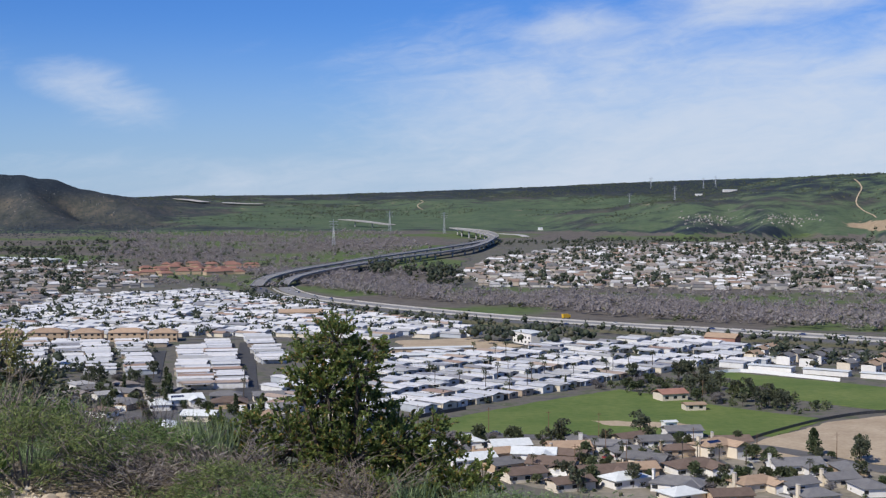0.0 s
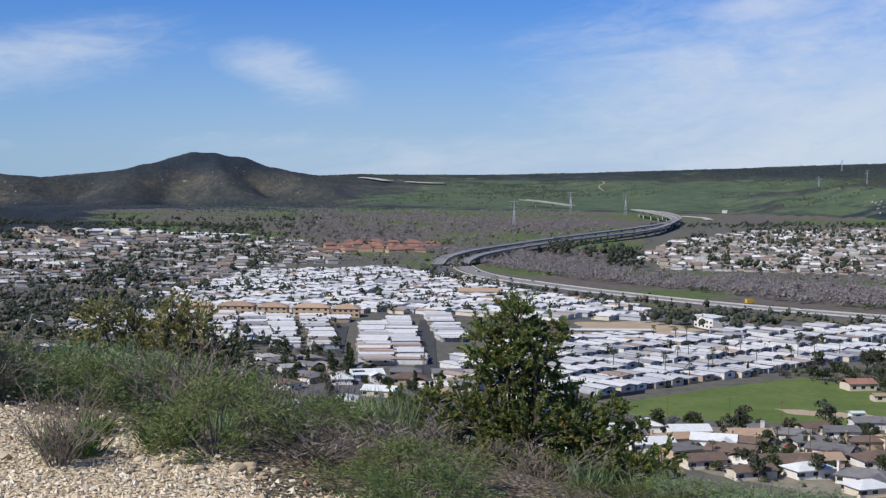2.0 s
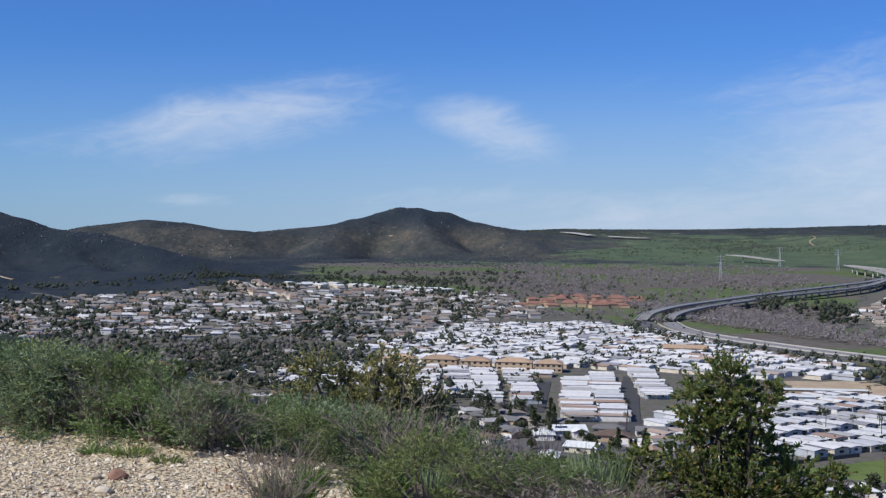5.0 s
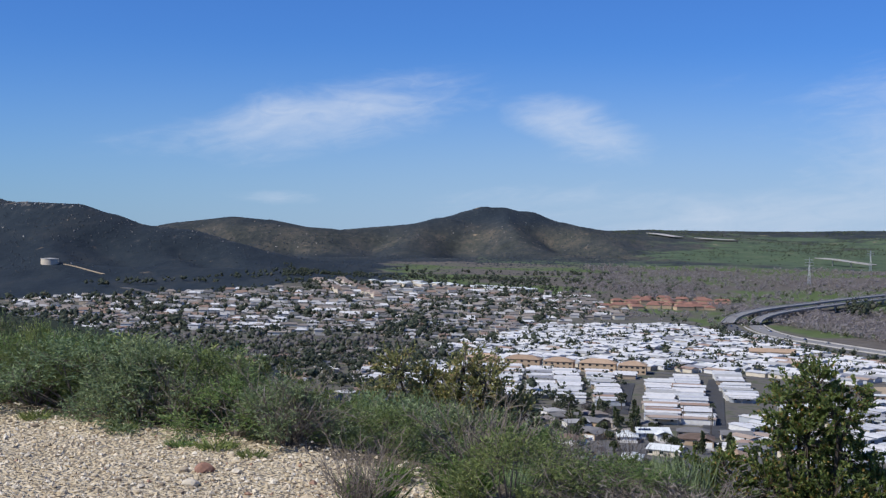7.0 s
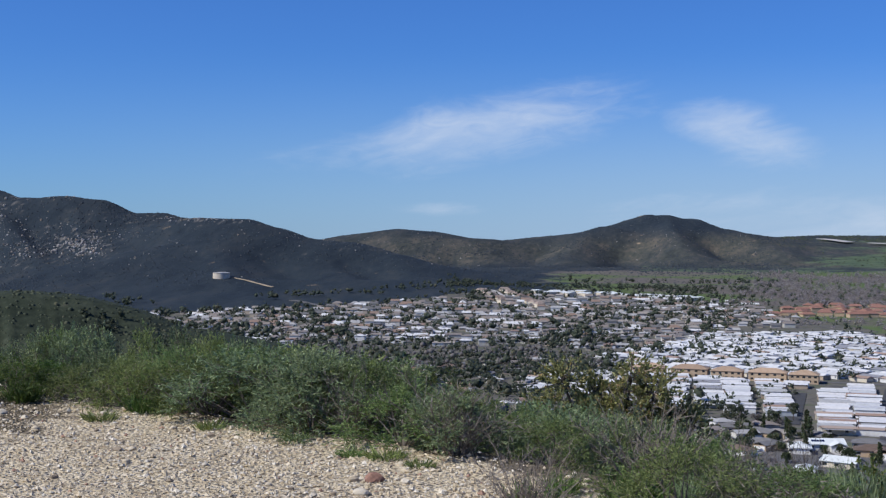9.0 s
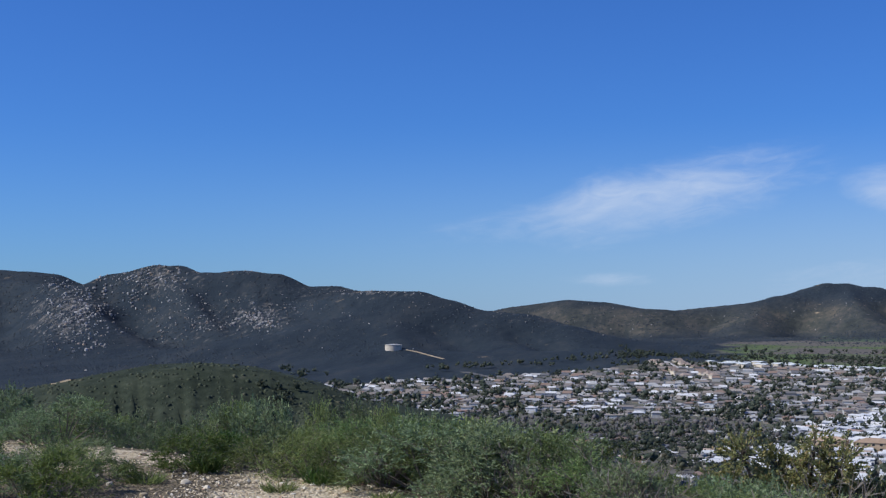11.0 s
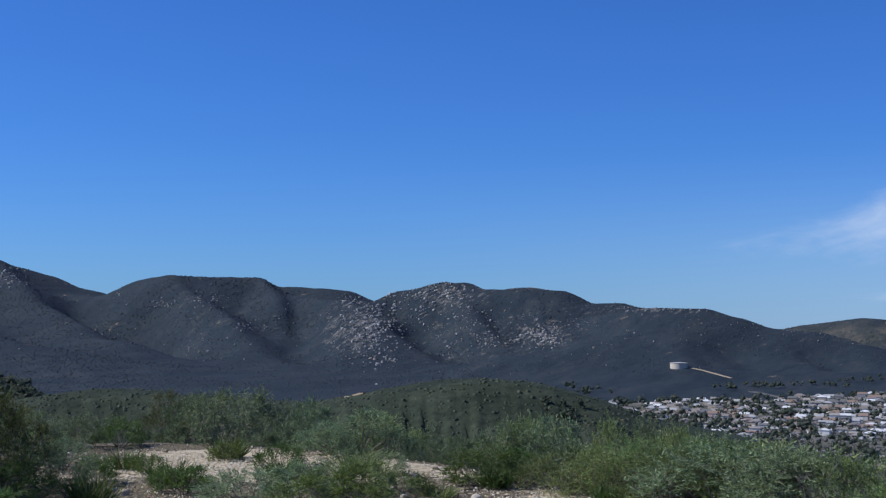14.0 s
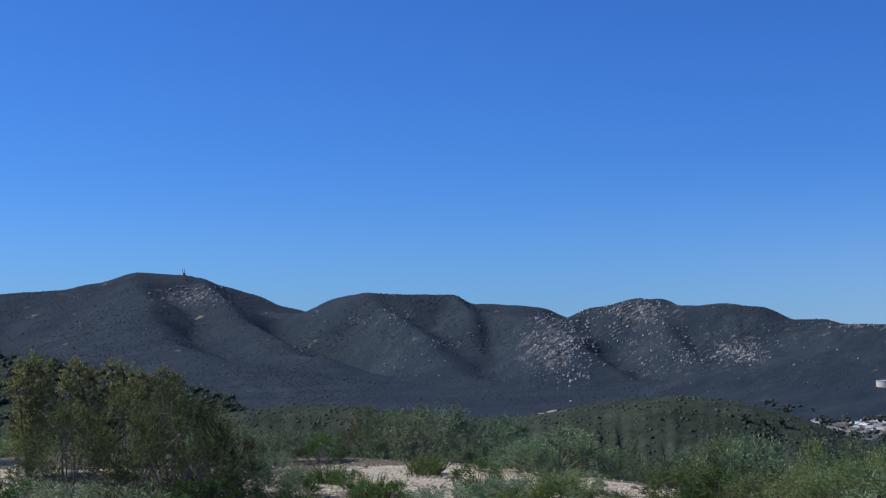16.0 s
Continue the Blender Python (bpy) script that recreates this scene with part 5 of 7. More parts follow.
NEAR_HOUSES = [
    (97, 470, 35, 16, 10, 4.6, "roof_tan", "stucco_cream", "hip", "two-storey cream house with tan roof and blue solar panels", True, True),
    (84, 440, 20, 18, 11, 3.0, "roof_brown", "stucco_white", "hip", "single-storey house with brown shingle roof and white garage", False, False),
    (118, 442, 8, 17, 10, 3.0, "roof_grey", "stucco_white", "gable", "single-storey house with grey shingle roof and tall chimney", False, True),
    (98, 414, 25, 15, 9, 3.0, "roof_tan", "stucco_cream", "hip", "single-storey cream house with tan hipped roof", False, True),
    (70, 452, -30, 15, 9, 3.0, "roof_grey", "stucco_cream", "gable", "single-storey house with dark grey gable roof", False, True),
    (74, 412, -25, 16, 10, 3.0, "roof_grey", "stucco_white", "hip", "single-storey house with grey roof and white chimney", False, True),
    (52, 430, 15, 17, 10, 3.0, "roof_brown", "stucco_tan", "gable", "single-storey house with reddish brown shingle roof", False, False),
    (37, 444, -18, 16, 10, 3.0, "roof_brown", "stucco_cream", "gable", "tan house with brown gable roof facing the street", False, False),
    (58, 420, 30, 14, 9, 3.0, "roof_pale", "stucco_white", "hip", "single-storey house with pale green metal roof", False, False),
    (45, 474, 8, 15, 9, 3.0, "roof_tan", "stucco_tan", "gable", "tan house with low brown gable roof", False, False),
    (24, 478, 14, 14, 9, 3.0, "roof_pale", "stucco_white", "gable", "house with low pale metal roof", False, False),
    (32, 462, -8, 15, 9, 3.0, "roof_pale", "stucco_white", "gable", "house with pale blue-grey roof and carport", False, False),
    (10, 452, 20, 15, 9, 3.0, "roof_pale", "stucco_white", "gable", "house with pale folded metal roof", False, False),
    (60, 478, -12, 13, 8, 3.0, "roof_grey", "stucco_white", "gable", "low house with white walls and grey roof", False, False),
    (92, 508, 10, 14, 8, 3.0, "roof_grey", "stucco_white", "gable", "low house with slate grey roof beside the meadow", False, False),
    (78, 488, 12, 12, 8, 2.8, "roof_grey", "stucco_white", "gable", "low white house with dark roof", False, False),
    (-6, 474, 30, 14, 8, 3.0, "roof_pale", "stucco_white", "gable", "house with pale roof beside the street", False, False),
    (-20, 452, -15, 14, 9, 3.0, "roof_grey", "stucco_cream", "hip", "house with grey roof behind the hill bush", False, False),
    (-140, 580, -20, 15, 9, 3.0, "roof_grey", "stucco_tan", "hip", "tan house with grey hipped roof", False, False),
    (-116, 590, 25, 16, 10, 3.0, "roof_pale", "stucco_white", "gable", "house with broad pale roof", True, False),
    (-100, 545, -10, 14, 9, 3.0, "roof_pale", "stucco_cream", "gable", "house with pale roof and carport", False, False),
    (-94, 582, 10, 15, 10, 3.0, "roof_brown", "stucco_tan", "hip", "tan house with brown hipped roof", False, False),
    (-165, 622, 15, 14, 9, 3.0, "roof_grey", "stucco_tan", "gable", "house with slate roof near the mobile homes", False, False),
    (-426, 782, 20, 16, 10, 3.0, "tile_red", "stucco_cream", "hip", "cream house with dark red roof on the slope", False, False),
    (-396, 756, -30, 17, 10, 3.0, "roof_grey", "stucco_cream", "gable", "house with pale grey roof on the slope", False, True),
    (-358, 716, 30, 18, 11, 3.0, "roof_tan", "stucco_cream", "hip", "cream house with broad tan roof on the slope", False, True),
]
for x, y, turn, l, w, h, roof, wall, shape, label, solar, chimney in NEAR_HOUSES:
    garden_house(x, y, turn, l, w, h - 0.35, M[roof], M[wall], shape, label, solar, chimney, garage=l > 14.5)
rnd = random.Random(77)
for k, (x, y) in enumerate(((17, 462), (2, 464), (20, 444), (44, 460), (26, 428), (66, 466), (84, 470), (64, 436), (110, 412), (126, 420), (134, 436), (86, 396), (112, 396), (40, 414), (72, 398), (106, 486), (132, 408), (10, 488), (50, 490), (70, 494))):
    roof = rnd.choice(("roof_grey", "roof_brown", "roof_tan", "roof_pale", "roof_grey", "roof_brown"))
    wall = rnd.choice(("stucco_cream", "stucco_tan", "stucco_white"))
    say = {"roof_grey": "grey shingle", "roof_brown": "brown shingle", "roof_tan": "tan shingle", "roof_pale": "pale metal"}[roof]
    garden_house(x, y, rnd.choice((15, 30, -20, 100)) + rnd.uniform(-6, 6), rnd.uniform(11, 14), rnd.uniform(7.5, 9), 2.55, M[roof], M[wall], rnd.choice(("hip", "gable")), "small single-storey house with " + say + " roof and yard", chimney=k % 3 == 0, garage=False)
for k in range(22):
    x, y = -200 + (k % 6) * 24 + rnd.uniform(-6, 6) + (k // 6) * 6, 628 - (k // 6) * 30 - (k % 6) * 6 + rnd.uniform(-5, 5)
    if min(math.hypot(x - q[0], y - q[1]) for q in NEAR_HOUSES) < 15:
        continue
    roof = rnd.choice(("roof_grey", "roof_brown", "roof_pale", "roof_tan", "roof_grey"))
    say = {"roof_grey": "grey shingle", "roof_brown": "brown shingle", "roof_tan": "tan shingle", "roof_pale": "pale metal"}[roof]
    garden_house(x, y, rnd.choice((12, -25, 100)) + rnd.uniform(-6, 6), rnd.uniform(11, 14), rnd.uniform(7.5, 9), 2.6, M[roof], M[rnd.choice(("stucco_cream", "stucco_tan", "stucco_white"))], rnd.choice(("hip", "gable")), "small single-storey house with " + say + " roof below the park", chimney=False, garage=False)
big_hall("shed", 90, 525, 15, 5, 4, 3.0, 0.5, M["white_paint"], M["roof_pale"], "small white shed with blue door by the meadow", "shed", 1)


# ---- trees of the valley ----
def crown_leaves(rng, blobs, per, size):
    """Leaf clumps: around each blob (x, y, z, radius) a shell of small tilted sprays."""
    B = np.array(blobs, float)
    n = len(B) * per
    c = np.repeat(B[:, :3], per, 0)
    rad = np.repeat(B[:, 3], per)
    d = unit(rng.normal(size=(n, 3)))
    d[:, 2] = np.where(d[:, 2] < -0.5, -d[:, 2], d[:, 2])
    base = c + d * (rad * rng.uniform(0.35, 1.05, n))[:, None]
    way = unit(d + rng.normal(size=(n, 3)) * 0.7)
    side = unit(np.cross(way, rng.normal(size=(n, 3))))
    ln = size * rng.uniform(0.6, 1.5, n)
    return base, way, side, ln


def valley_tree(kind, seed):
    rng = np.random.default_rng(seed)
    info = {"round": ("tree", "dark green round-crowned street tree", "tree_leaf", 7.5), "tall": ("tree", "tall narrow dark evergreen tree", "tree_leaf", 12.0),
            "pine": ("tree", "dense dark green pine tree", "tree_leaf", 9.0), "pale": ("tree", "grey-green open-crowned gum tree", "tree_leaf_pale", 10.0), "bare": ("tree", "bare brown winter tree with fine twigs", "bare_twigs", 7.0)}[kind]
    top = empty(info[0])
    tagged(top, info[1], "tree", "trees in the valley")
    h = info[3]
    blobs = []
    if kind in ("round", "bare"):
        for _ in range(13):
            a, rr = rng.uniform(0, 6.28), 2.3 * math.sqrt(rng.uniform())
            blobs.append((rr * math.cos(a), rr * math.sin(a), h * 0.26 + rng.uniform(0, 4.2) * (1 - rr / 4), rng.uniform(0.9, 1.6)))
    elif kind == "pine":
        for k in range(17):
            s = k / 16
            a, rr = k * 2.4, (1 - s) * 2.6 * rng.uniform(0.5, 1)
            blobs.append((rr * math.cos(a), rr * math.sin(a), 1.4 + s * (h - 2), 1.5 - 0.9 * s))
    elif kind == "tall":
        for k in range(14):
            s = k / 13
            a, rr = k * 2.4, 0.9 * rng.uniform(0.2, 1) * (1 - 0.6 * s)
            blobs.append((rr * math.cos(a), rr * math.sin(a), 1.2 + s * (h - 2), 1.15 - 0.55 * s))
    else:
        for _ in range(14):
            a, rr = rng.uniform(0, 6.28), 2.8 * math.sqrt(rng.uniform())
            blobs.append((rr * math.cos(a), rr * math.sin(a), h * 0.45 + rng.uniform(0, 4.6), rng.uniform(0.8, 1.5)))
    b, w, s, l = crown_leaves(rng, blobs, 54, 0.78)
    wd = l * (0.22 if kind == "bare" else 0.75)
    bm = bmesh.new()
    tube(bm, [(0, 0, -0.5), (0.1, 0.05, h * 0.25), (0.05, 0.1, h * 0.6)], [0.26, 0.2, 0.08], 6)
    for q in blobs[:6]:
        tube(bm, [(0.08, 0.05, h * 0.28), (q[0] * 0.5, q[1] * 0.5, (q[2] + h * 0.3) / 2), q[:3]], [0.13, 0.08, 0.03], 4)
    part("trunk", bm, M["bark"], top)
    part("crown", leaf_mesh("crown", b, w, s, l, wd, M[info[2]]), None, top)
    return top


def palm(seed, tall):
    rng = np.random.default_rng(seed)
    top = empty("palm_tree")
    tagged(top, "slender fan palm with a ragged green crown", "palm", "palms among the homes")
    bm = bmesh.new()
    tube(bm, [(0, 0, -0.4), (0.1, 0, tall * 0.5), (0.15, 0.1, tall)], [0.28, 0.2, 0.18], 7)
    part("trunk", bm, M["bark"], top)
    n = 34
    a, e = rng.uniform(0, 6.28, n), rng.uniform(-0.9, 1.2, n)
    d = np.stack([np.cos(a) * np.cos(e), np.sin(a) * np.cos(e), np.sin(e)], -1)
    B, Wy, S, L, Wd = [], [], [], [], []
    for k in range(n):
        for q in range(6):
            s = q / 6
            B.append(np.array([0.15, 0.1, tall]) + d[k] * (0.3 + 1.5 * s) - np.array([0, 0, 0.55 * s * s]))
            Wy.append(unit(d[k] + rng.normal(size=3) * 0.45 - np.array([0, 0, 0.5 * s])))
            S.append(unit(np.cross(Wy[-1], rng.normal(size=3))))
            L.append(0.8), Wd.append(0.16)
    part("crown", leaf_mesh("crown", np.array(B), np.array(Wy), np.array(S), np.array(L), np.array(Wd), M["palm_leaf"]), None, top)
    return top


tree_models = {k: [Spread(valley_tree(k, 40 + i * 7 + j)) for j in range(2)] for i, k in enumerate(("round", "tall", "pine", "pale", "bare"))}
spots = []       # x, y, kind, scale


def scatter(poly, count, kinds, lo, hi, seed):
    rnd3 = random.Random(seed)
    xs, ys = [p[0] for p in poly], [p[1] for p in poly]
    got = 0
    while got < count:
        x, y = rnd3.uniform(min(xs), max(xs)), rnd3.uniform(min(ys), max(ys))
        if inside(x, y, poly):
            spots.append((x, y, rnd3.choice(kinds), rnd3.uniform(lo, hi)))
            got += 1


NEAR_YARDS = [(-20, 470), (20, 425), (60, 396), (125, 392), (160, 440), (112, 492), (60, 500), (0, 500)]
scatter(NEAR_YARDS, 88, ("round", "round", "round", "pale", "bare"), 0.35, 0.95, 31)
scatter([(-210, 660), (-60, 590), (-50, 520), (-110, 500), (-220, 560)], 60, ("round", "round", "tall", "bare"), 0.4, 0.95, 32)
# single trees by the near houses and the meadow
for x, y, kind, s in ((13, 489, "round", 1.25), (26, 486, "round", 1.2), (4, 490, "bare", 1.0), (75, 502, "pale", 1.0), (132, 470, "pine", 1.05), (146, 462, "pine", 0.95), (64, 462, "round", 0.9), (70, 440, "bare", 0.9),
                      (82, 430, "round", 0.9), (60, 416, "pale", 0.8), (114, 430, "round", 0.7), (36, 500, "round", 0.45), (104, 424, "round", 0.8), (-8, 478, "bare", 0.9), (88, 492, "round", 0.9), (-100, 560, "round", 0.9), (-128, 605, "tall", 0.7), (-150, 600, "round", 0.9)):
    spots.append((x, y, kind, s))
scatter([(70, 640), (84, 622), (118, 590), (150, 560), (176, 580), (150, 640), (128, 676), (100, 668)], 64, ("round", "round", "pale", "bare", "pale"), 0.5, 1.15, 2)
scatter([(30, 830), (70, 820), (100, 850), (70, 890), (10, 880)], 34, ("round", "pale", "pale"), 0.9, 1.4, 3)
scatter([(-180, 640), (-150, 600), (-90, 560), (-70, 600), (-150, 680)], 16, ("round", "tall", "bare", "pale"), 0.5, 1.0, 4)
scatter(PARK_EAST, 26, ("round", "tall", "bare"), 0.3, 0.65, 5)
scatter(PARK_WEST + [], 16, ("round", "tall", "bare"), 0.35, 0.75, 6)
scatter(PARK_NORTH, 55, ("round", "tall", "tall"), 0.4, 0.85, 7)
scatter([(170, 760), (200, 800), (300, 720), (272, 655), (180, 725)], 80, ("round", "tall", "round"), 0.55, 0.95, 8)
for k in range(0, 110):
    s = k / 109
    i = s * (len(freeway_line) - 6)
    p = freeway_line[int(i)]
    spots.append((p[0] - 27 + random.Random(k).uniform(-5, 3), p[1] - 27 + random.Random(k + 99).uniform(-6, 4), "round" if k % 3 else "tall", random.Random(k).uniform(0.6, 1.05)))
scatter(sector((0.6, 1500), (-0.2, 1480), (-0.5, 1600), (0.9, 1640)), 22, ("tall", "pale", "round"), 1.3, 2.2, 9)
scatter(sector((3.6, 1700), (2.2, 1650), (1.8, 1760), (3.2, 1800)), 10, ("tall", "round"), 1.0, 1.6, 10)
scatter(TOWN_NEAR_WEST, 120, ("round", "round", "pale", "bare", "tall"), 0.6, 1.35, 14)
spots.sort(key=lambda p: math.hypot(p[0], p[1]))
spots, far_spots = spots[:290], spots[290:]
zz = land([p[0] for p in spots], [p[1] for p in spots])
for k, ((x, y, kind, s), z) in enumerate(zip(spots, zz)):
    tree_models[kind][k % 2].at(sized(pose(x, y, float(z), 0, 0, k * 77 % 360), s))
for pair in tree_models.values():
    for s in pair:
        s.done()
palms = [Spread(palm(3, 9.0)), Spread(palm(4, 11.0))]
for k, (x, y) in enumerate(((20, 650), (27, 655), (34, 690), (44, 655), (52, 676), (60, 690), (8, 640), (-4, 640), (66, 668), (90, 700), (100, 712), (112, 706), (84, 678), (20, 622), (31, 618), (40, 628), (30, 760), (36, 755), (18, 770),
                            (36, 478), (30, 440), (46, 446), (54, 470), (88, 456), (92, 452), (84, 462), (96, 458), (76, 458), (112, 440), (118, 424), (144, 590), (104, 452), (-92, 610), (-96, 640))):
    s = 0.62 if y < 500 else 0.9
    palms[k % 2].at(sized(pose(x, y, land_at(x, y), 0, 0, k * 50), s * (1.3 if y < 500 else 1), None, s))
for s in palms:
    s.done()


def ball(level):
    bm = bmesh.new()
    bmesh.ops.create_icosphere(bm, subdivisions=level, radius=1.0)
    v = np.array([q.co[:] for q in bm.verts])
    f = np.array([[q.index for q in face.verts] for face in bm.faces])
    bm.free()
    return v, f


def clump_field(name, centres, size, per, mat, label, category, slim=0.6, squash=0.8, seed=3, core=0.7, level=1, count=2):
    """A far wood or hedge as one mesh: for each centre (x, y, z, radius) two ragged lumps and many sprays."""
    rng = np.random.default_rng(seed)
    C = np.array(centres, float)
    n = len(C)
    bv, bf = ball(level)
    lumps = []
    for k in range(count):
        o = rng.normal(size=(n, 3)) * np.array([0.42, 0.42, 0.22]) * C[:, 3:4]
        lumps.append(np.hstack([C[:, :3] + o + np.stack([0 * C[:, 3], 0 * C[:, 3], C[:, 3] * squash], -1), C[:, 3:4] * rng.uniform(0.5, 0.85, (n, 1))]))
    L = np.vstack(lumps)
    v = bv[None] * (L[:, 3] * core)[:, None, None] * rng.uniform(*((0.6, 1.15) if level < 2 else (0.84, 1.1)), (len(L), len(bv), 1)) * np.array([1, 1, 0.9]) + L[:, None, :3]
    f = (np.arange(len(L))[:, None, None] * len(bv) + bf[None]).reshape(-1, 3)
    b, w, s, l = crown_leaves(rng, L, per, size)
    wd = l * slim
    mid = b + w * (l * 0.5)[:, None]
    tip = b + w * l[:, None]
    q = np.stack([b, mid - s * (wd * 0.5)[:, None], tip, mid + s * (wd * 0.5)[:, None]], 1).reshape(-1, 3)
    k4 = np.arange(len(b))[:, None] * 4 + len(L) * len(bv)
    tri = np.vstack([f, k4 + np.array([[0, 1, 2]]), k4 + np.array([[0, 2, 3]])])
    me = raw_mesh(name, np.vstack([v.reshape(-1, 3), q]), tri, [mat], smooth=True)
    return tagged(new(name, me), label, category, kind="stuff")


def fill(poly, count, lo, hi, seed, avoid=None):
    rng = np.random.default_rng(seed)
    xs, ys = [p[0] for p in poly], [p[1] for p in poly]
    out = []
    while len(out) < count:
        x, y = rng.uniform(min(xs), max(xs)), rng.uniform(min(ys), max(ys))
        if inside(x, y, poly) and (avoid is None or not avoid(x, y)):
            out.append((x, y, rng.uniform(lo, hi)))
    z = land([p[0] for p in out], [p[1] for p in out])
    return [(x, y, float(h), r) for (x, y, r), h in zip(out, z)]


def in_open(x, y):
    """Open lots between the groves of the town."""
    return float(fbm(np.array([x]), np.array([y]), 70, 3, 57)[0]) < 0.02


def on_road(x, y):
    return float(np.min(np.hypot(freeway_line[:, 0] - x, freeway_line[:, 1] - y))) < 38 or fbm(np.array([x]), np.array([y]), 140, 3, 50)[0] > 0.34


RIVER = sector((-22, 960), (-14, 985), (-8, 1040), (-3, 1130), (2, 1240), (6, 1400), (9.5, 1700), (13.5, 1900), (13, 2550), (6, 2500), (1.6, 2250), (1.0, 1650), (-1, 1390), (-6, 1370), (-14, 1360), (-22, 1350))
RIVER_BAND = sector((-22, 955), (-14, 985), (-8, 1040), (-3, 1130), (1.5, 1230), (5.5, 1400), (9, 1680), (6, 1700), (2, 1480), (-1, 1300), (-7, 1210), (-14, 1170), (-22, 1150))
by_lanes = lambda x, y: float(np.min(np.hypot(freeway_line[:, 0] - x, freeway_line[:, 1] - y))) < 38
thick = fill(RIVER_BAND, 1500, 2.2, 4.8, 60, by_lanes) + fill(RIVER, 1100, 2.2, 5.2, 61, on_road)
FLAT = sector((6.5, 1350), (10, 1400), (14.2, 1500), (15, 1780), (15, 2300), (9, 2250), (8.5, 1800))
by_blocks = lambda x, y: (-412 < x < -205 and 1560 < y < 1780) or (-330 < x < -180 and 1400 < y < 1580 and (x + y) % 3 < 1)
thick += fill(FLAT, 380, 2.0, 4.6, 66, by_blocks) + fill(sector((0.5, 2100), (6, 2250), (14, 2250), (14, 2800), (2, 2800)), 560, 2.4, 5.6, 79)
thick = [(x, y, z, r * (1 + 0.5 * float(fbm(np.array([x]), np.array([y]), 70, 3, 44)[0]))) for x, y, z, r in thick]
clump_field("river_thicket", thick, 2.0, 19, M["bare_twigs"], "grey-brown leafless willow thicket along the river", "thicket", 0.24, 1.0, 19, 0.5, 1, 2)
clump_field("river_trees", fill(FLAT, 110, 2.4, 4.6, 67, by_blocks), 1.1, 16, M["dark_crown"], "dark trees on the river flat", "trees", 0.8, 0.9)
clump_field("river_trees", fill(RIVER, 200, 1.8, 3.6, 62, on_road), 0.9, 24, M["tree_leaf"], "scattered green trees in the river thicket", "trees", 0.8)
town_trees = [(x, y, land_at(x, y), 4.6 * s) for x, y, _, s in far_spots] + fill(PARK_NORTH, 420, 1.2, 3.4, 71) + fill(PARK_WEST, 70, 1.2, 2.8, 72) + fill(TOWN_NEAR_WEST, 230, 1.8, 4.2, 82) + fill(TOWN_EDGE, 130, 1.8, 4.0, 83) + fill(sector((27, 1980), (25.6, 2120), (14.2, 2080), (14.2, 2190), (27, 2260)), 300, 2.4, 4.8, 84) + fill(PARK_EAST, 90, 1.0, 2.2, 73) + fill(TOWN_WEST, 1100, 1.6, 3.6, 63) + fill(TOWN_WEST, 640, 3.2, 6.4, 77, in_open) + fill(sector((22, 1120), (41, 1120), (41, 1180), (22, 1170)), 90, 2.6, 5.0, 75) + fill([(-405, 1585), (-230, 1585), (-225, 1790), (-400, 1790)], 60, 1.8, 3.4, 76) + fill(sector((19, 860), (40, 880), (41, 1130), (30, 1120), (20, 1080)), 300, 2.2, 4.8, 74) + fill(TOWN_NORTH, 1250, 1.8, 4.2, 64) + fill(TOWN_NORTH, 620, 3.4, 6.6, 78, in_open) + fill(sector((-1.5, 2230), (-8, 2330), (-22, 2400), (-22, 2560), (-8, 2480), (-1, 2360)), 300, 2.6, 5.6, 80)
rng_grove = np.random.default_rng(96)
for a0, a1, r0, r1, count, tall in ((-0.75, 0.6, 1385, 1465, 20, 30), (2.2, 3.2, 1590, 1660, 12, 19), (1.2, 1.8, 1570, 1620, 5, 15)):
    for _ in range(count):
        x, y = spot(rng_grove.uniform(a0, a1), rng_grove.uniform(r0, r1))
        z, top = land_at(x, y), tall * rng_grove.uniform(0.6, 1.05)
        town_trees += [(x + rng_grove.normal() * 1.5, y + rng_grove.normal() * 1.5, z + f * top, q) for f, q in ((0.0, 4.4), (0.3, 4.6), (0.6, 3.8))]
clump_field("town_trees", town_trees, 1.6, 7, M["dark_crown"], "dark green garden trees between distant houses", "trees", 0.8, 1.15)
clump_field("orchard_shrubs", fill([(70, 640), (84, 622), (118, 590), (150, 560), (176, 580), (150, 640), (128, 676), (100, 668)], 130, 0.8, 2.0, 90), 0.8, 14, M["tree_leaf"], "rough shrubs under the orchard trees", "shrubs", 0.8, 0.6)
clump_field("yard_shrubs", fill(NEAR_YARDS, 130, 0.5, 1.3, 91), 0.6, 14, M["tree_leaf"], "clipped shrubs in the gardens", "shrubs", 0.8, 0.6)
clump_field("wood_edge", fill(sector((14, 1800), (22, 2340), (30, 1880), (41, 1720), (41, 1790), (30, 1960), (22, 2430), (13, 2400)), 230, 3.0, 6.0, 65, in_open), 1.5, 12, M["dark_crown"], "dark trees at the foot of the hills", "trees", 0.8, 0.9)
clump_field("slope_trees", fill(sector((19, 700), (24, 720), (34, 860), (36, 1000), (30, 990), (20, 930)), 150, 2.2, 4.6, 66), 1.2, 18, M["dark_crown"], "dark trees on the lower slope", "trees", 0.8, 0.9)
clump_field("slope_trees", fill(sector((20, 930), (26, 890), (36, 900), (36, 1100), (22, 1080)), 260, 2.6, 5, 67), 1.3, 14, M["bare_twigs"], "bare brown trees on the lower slope", "trees", 0.3, 0.9)
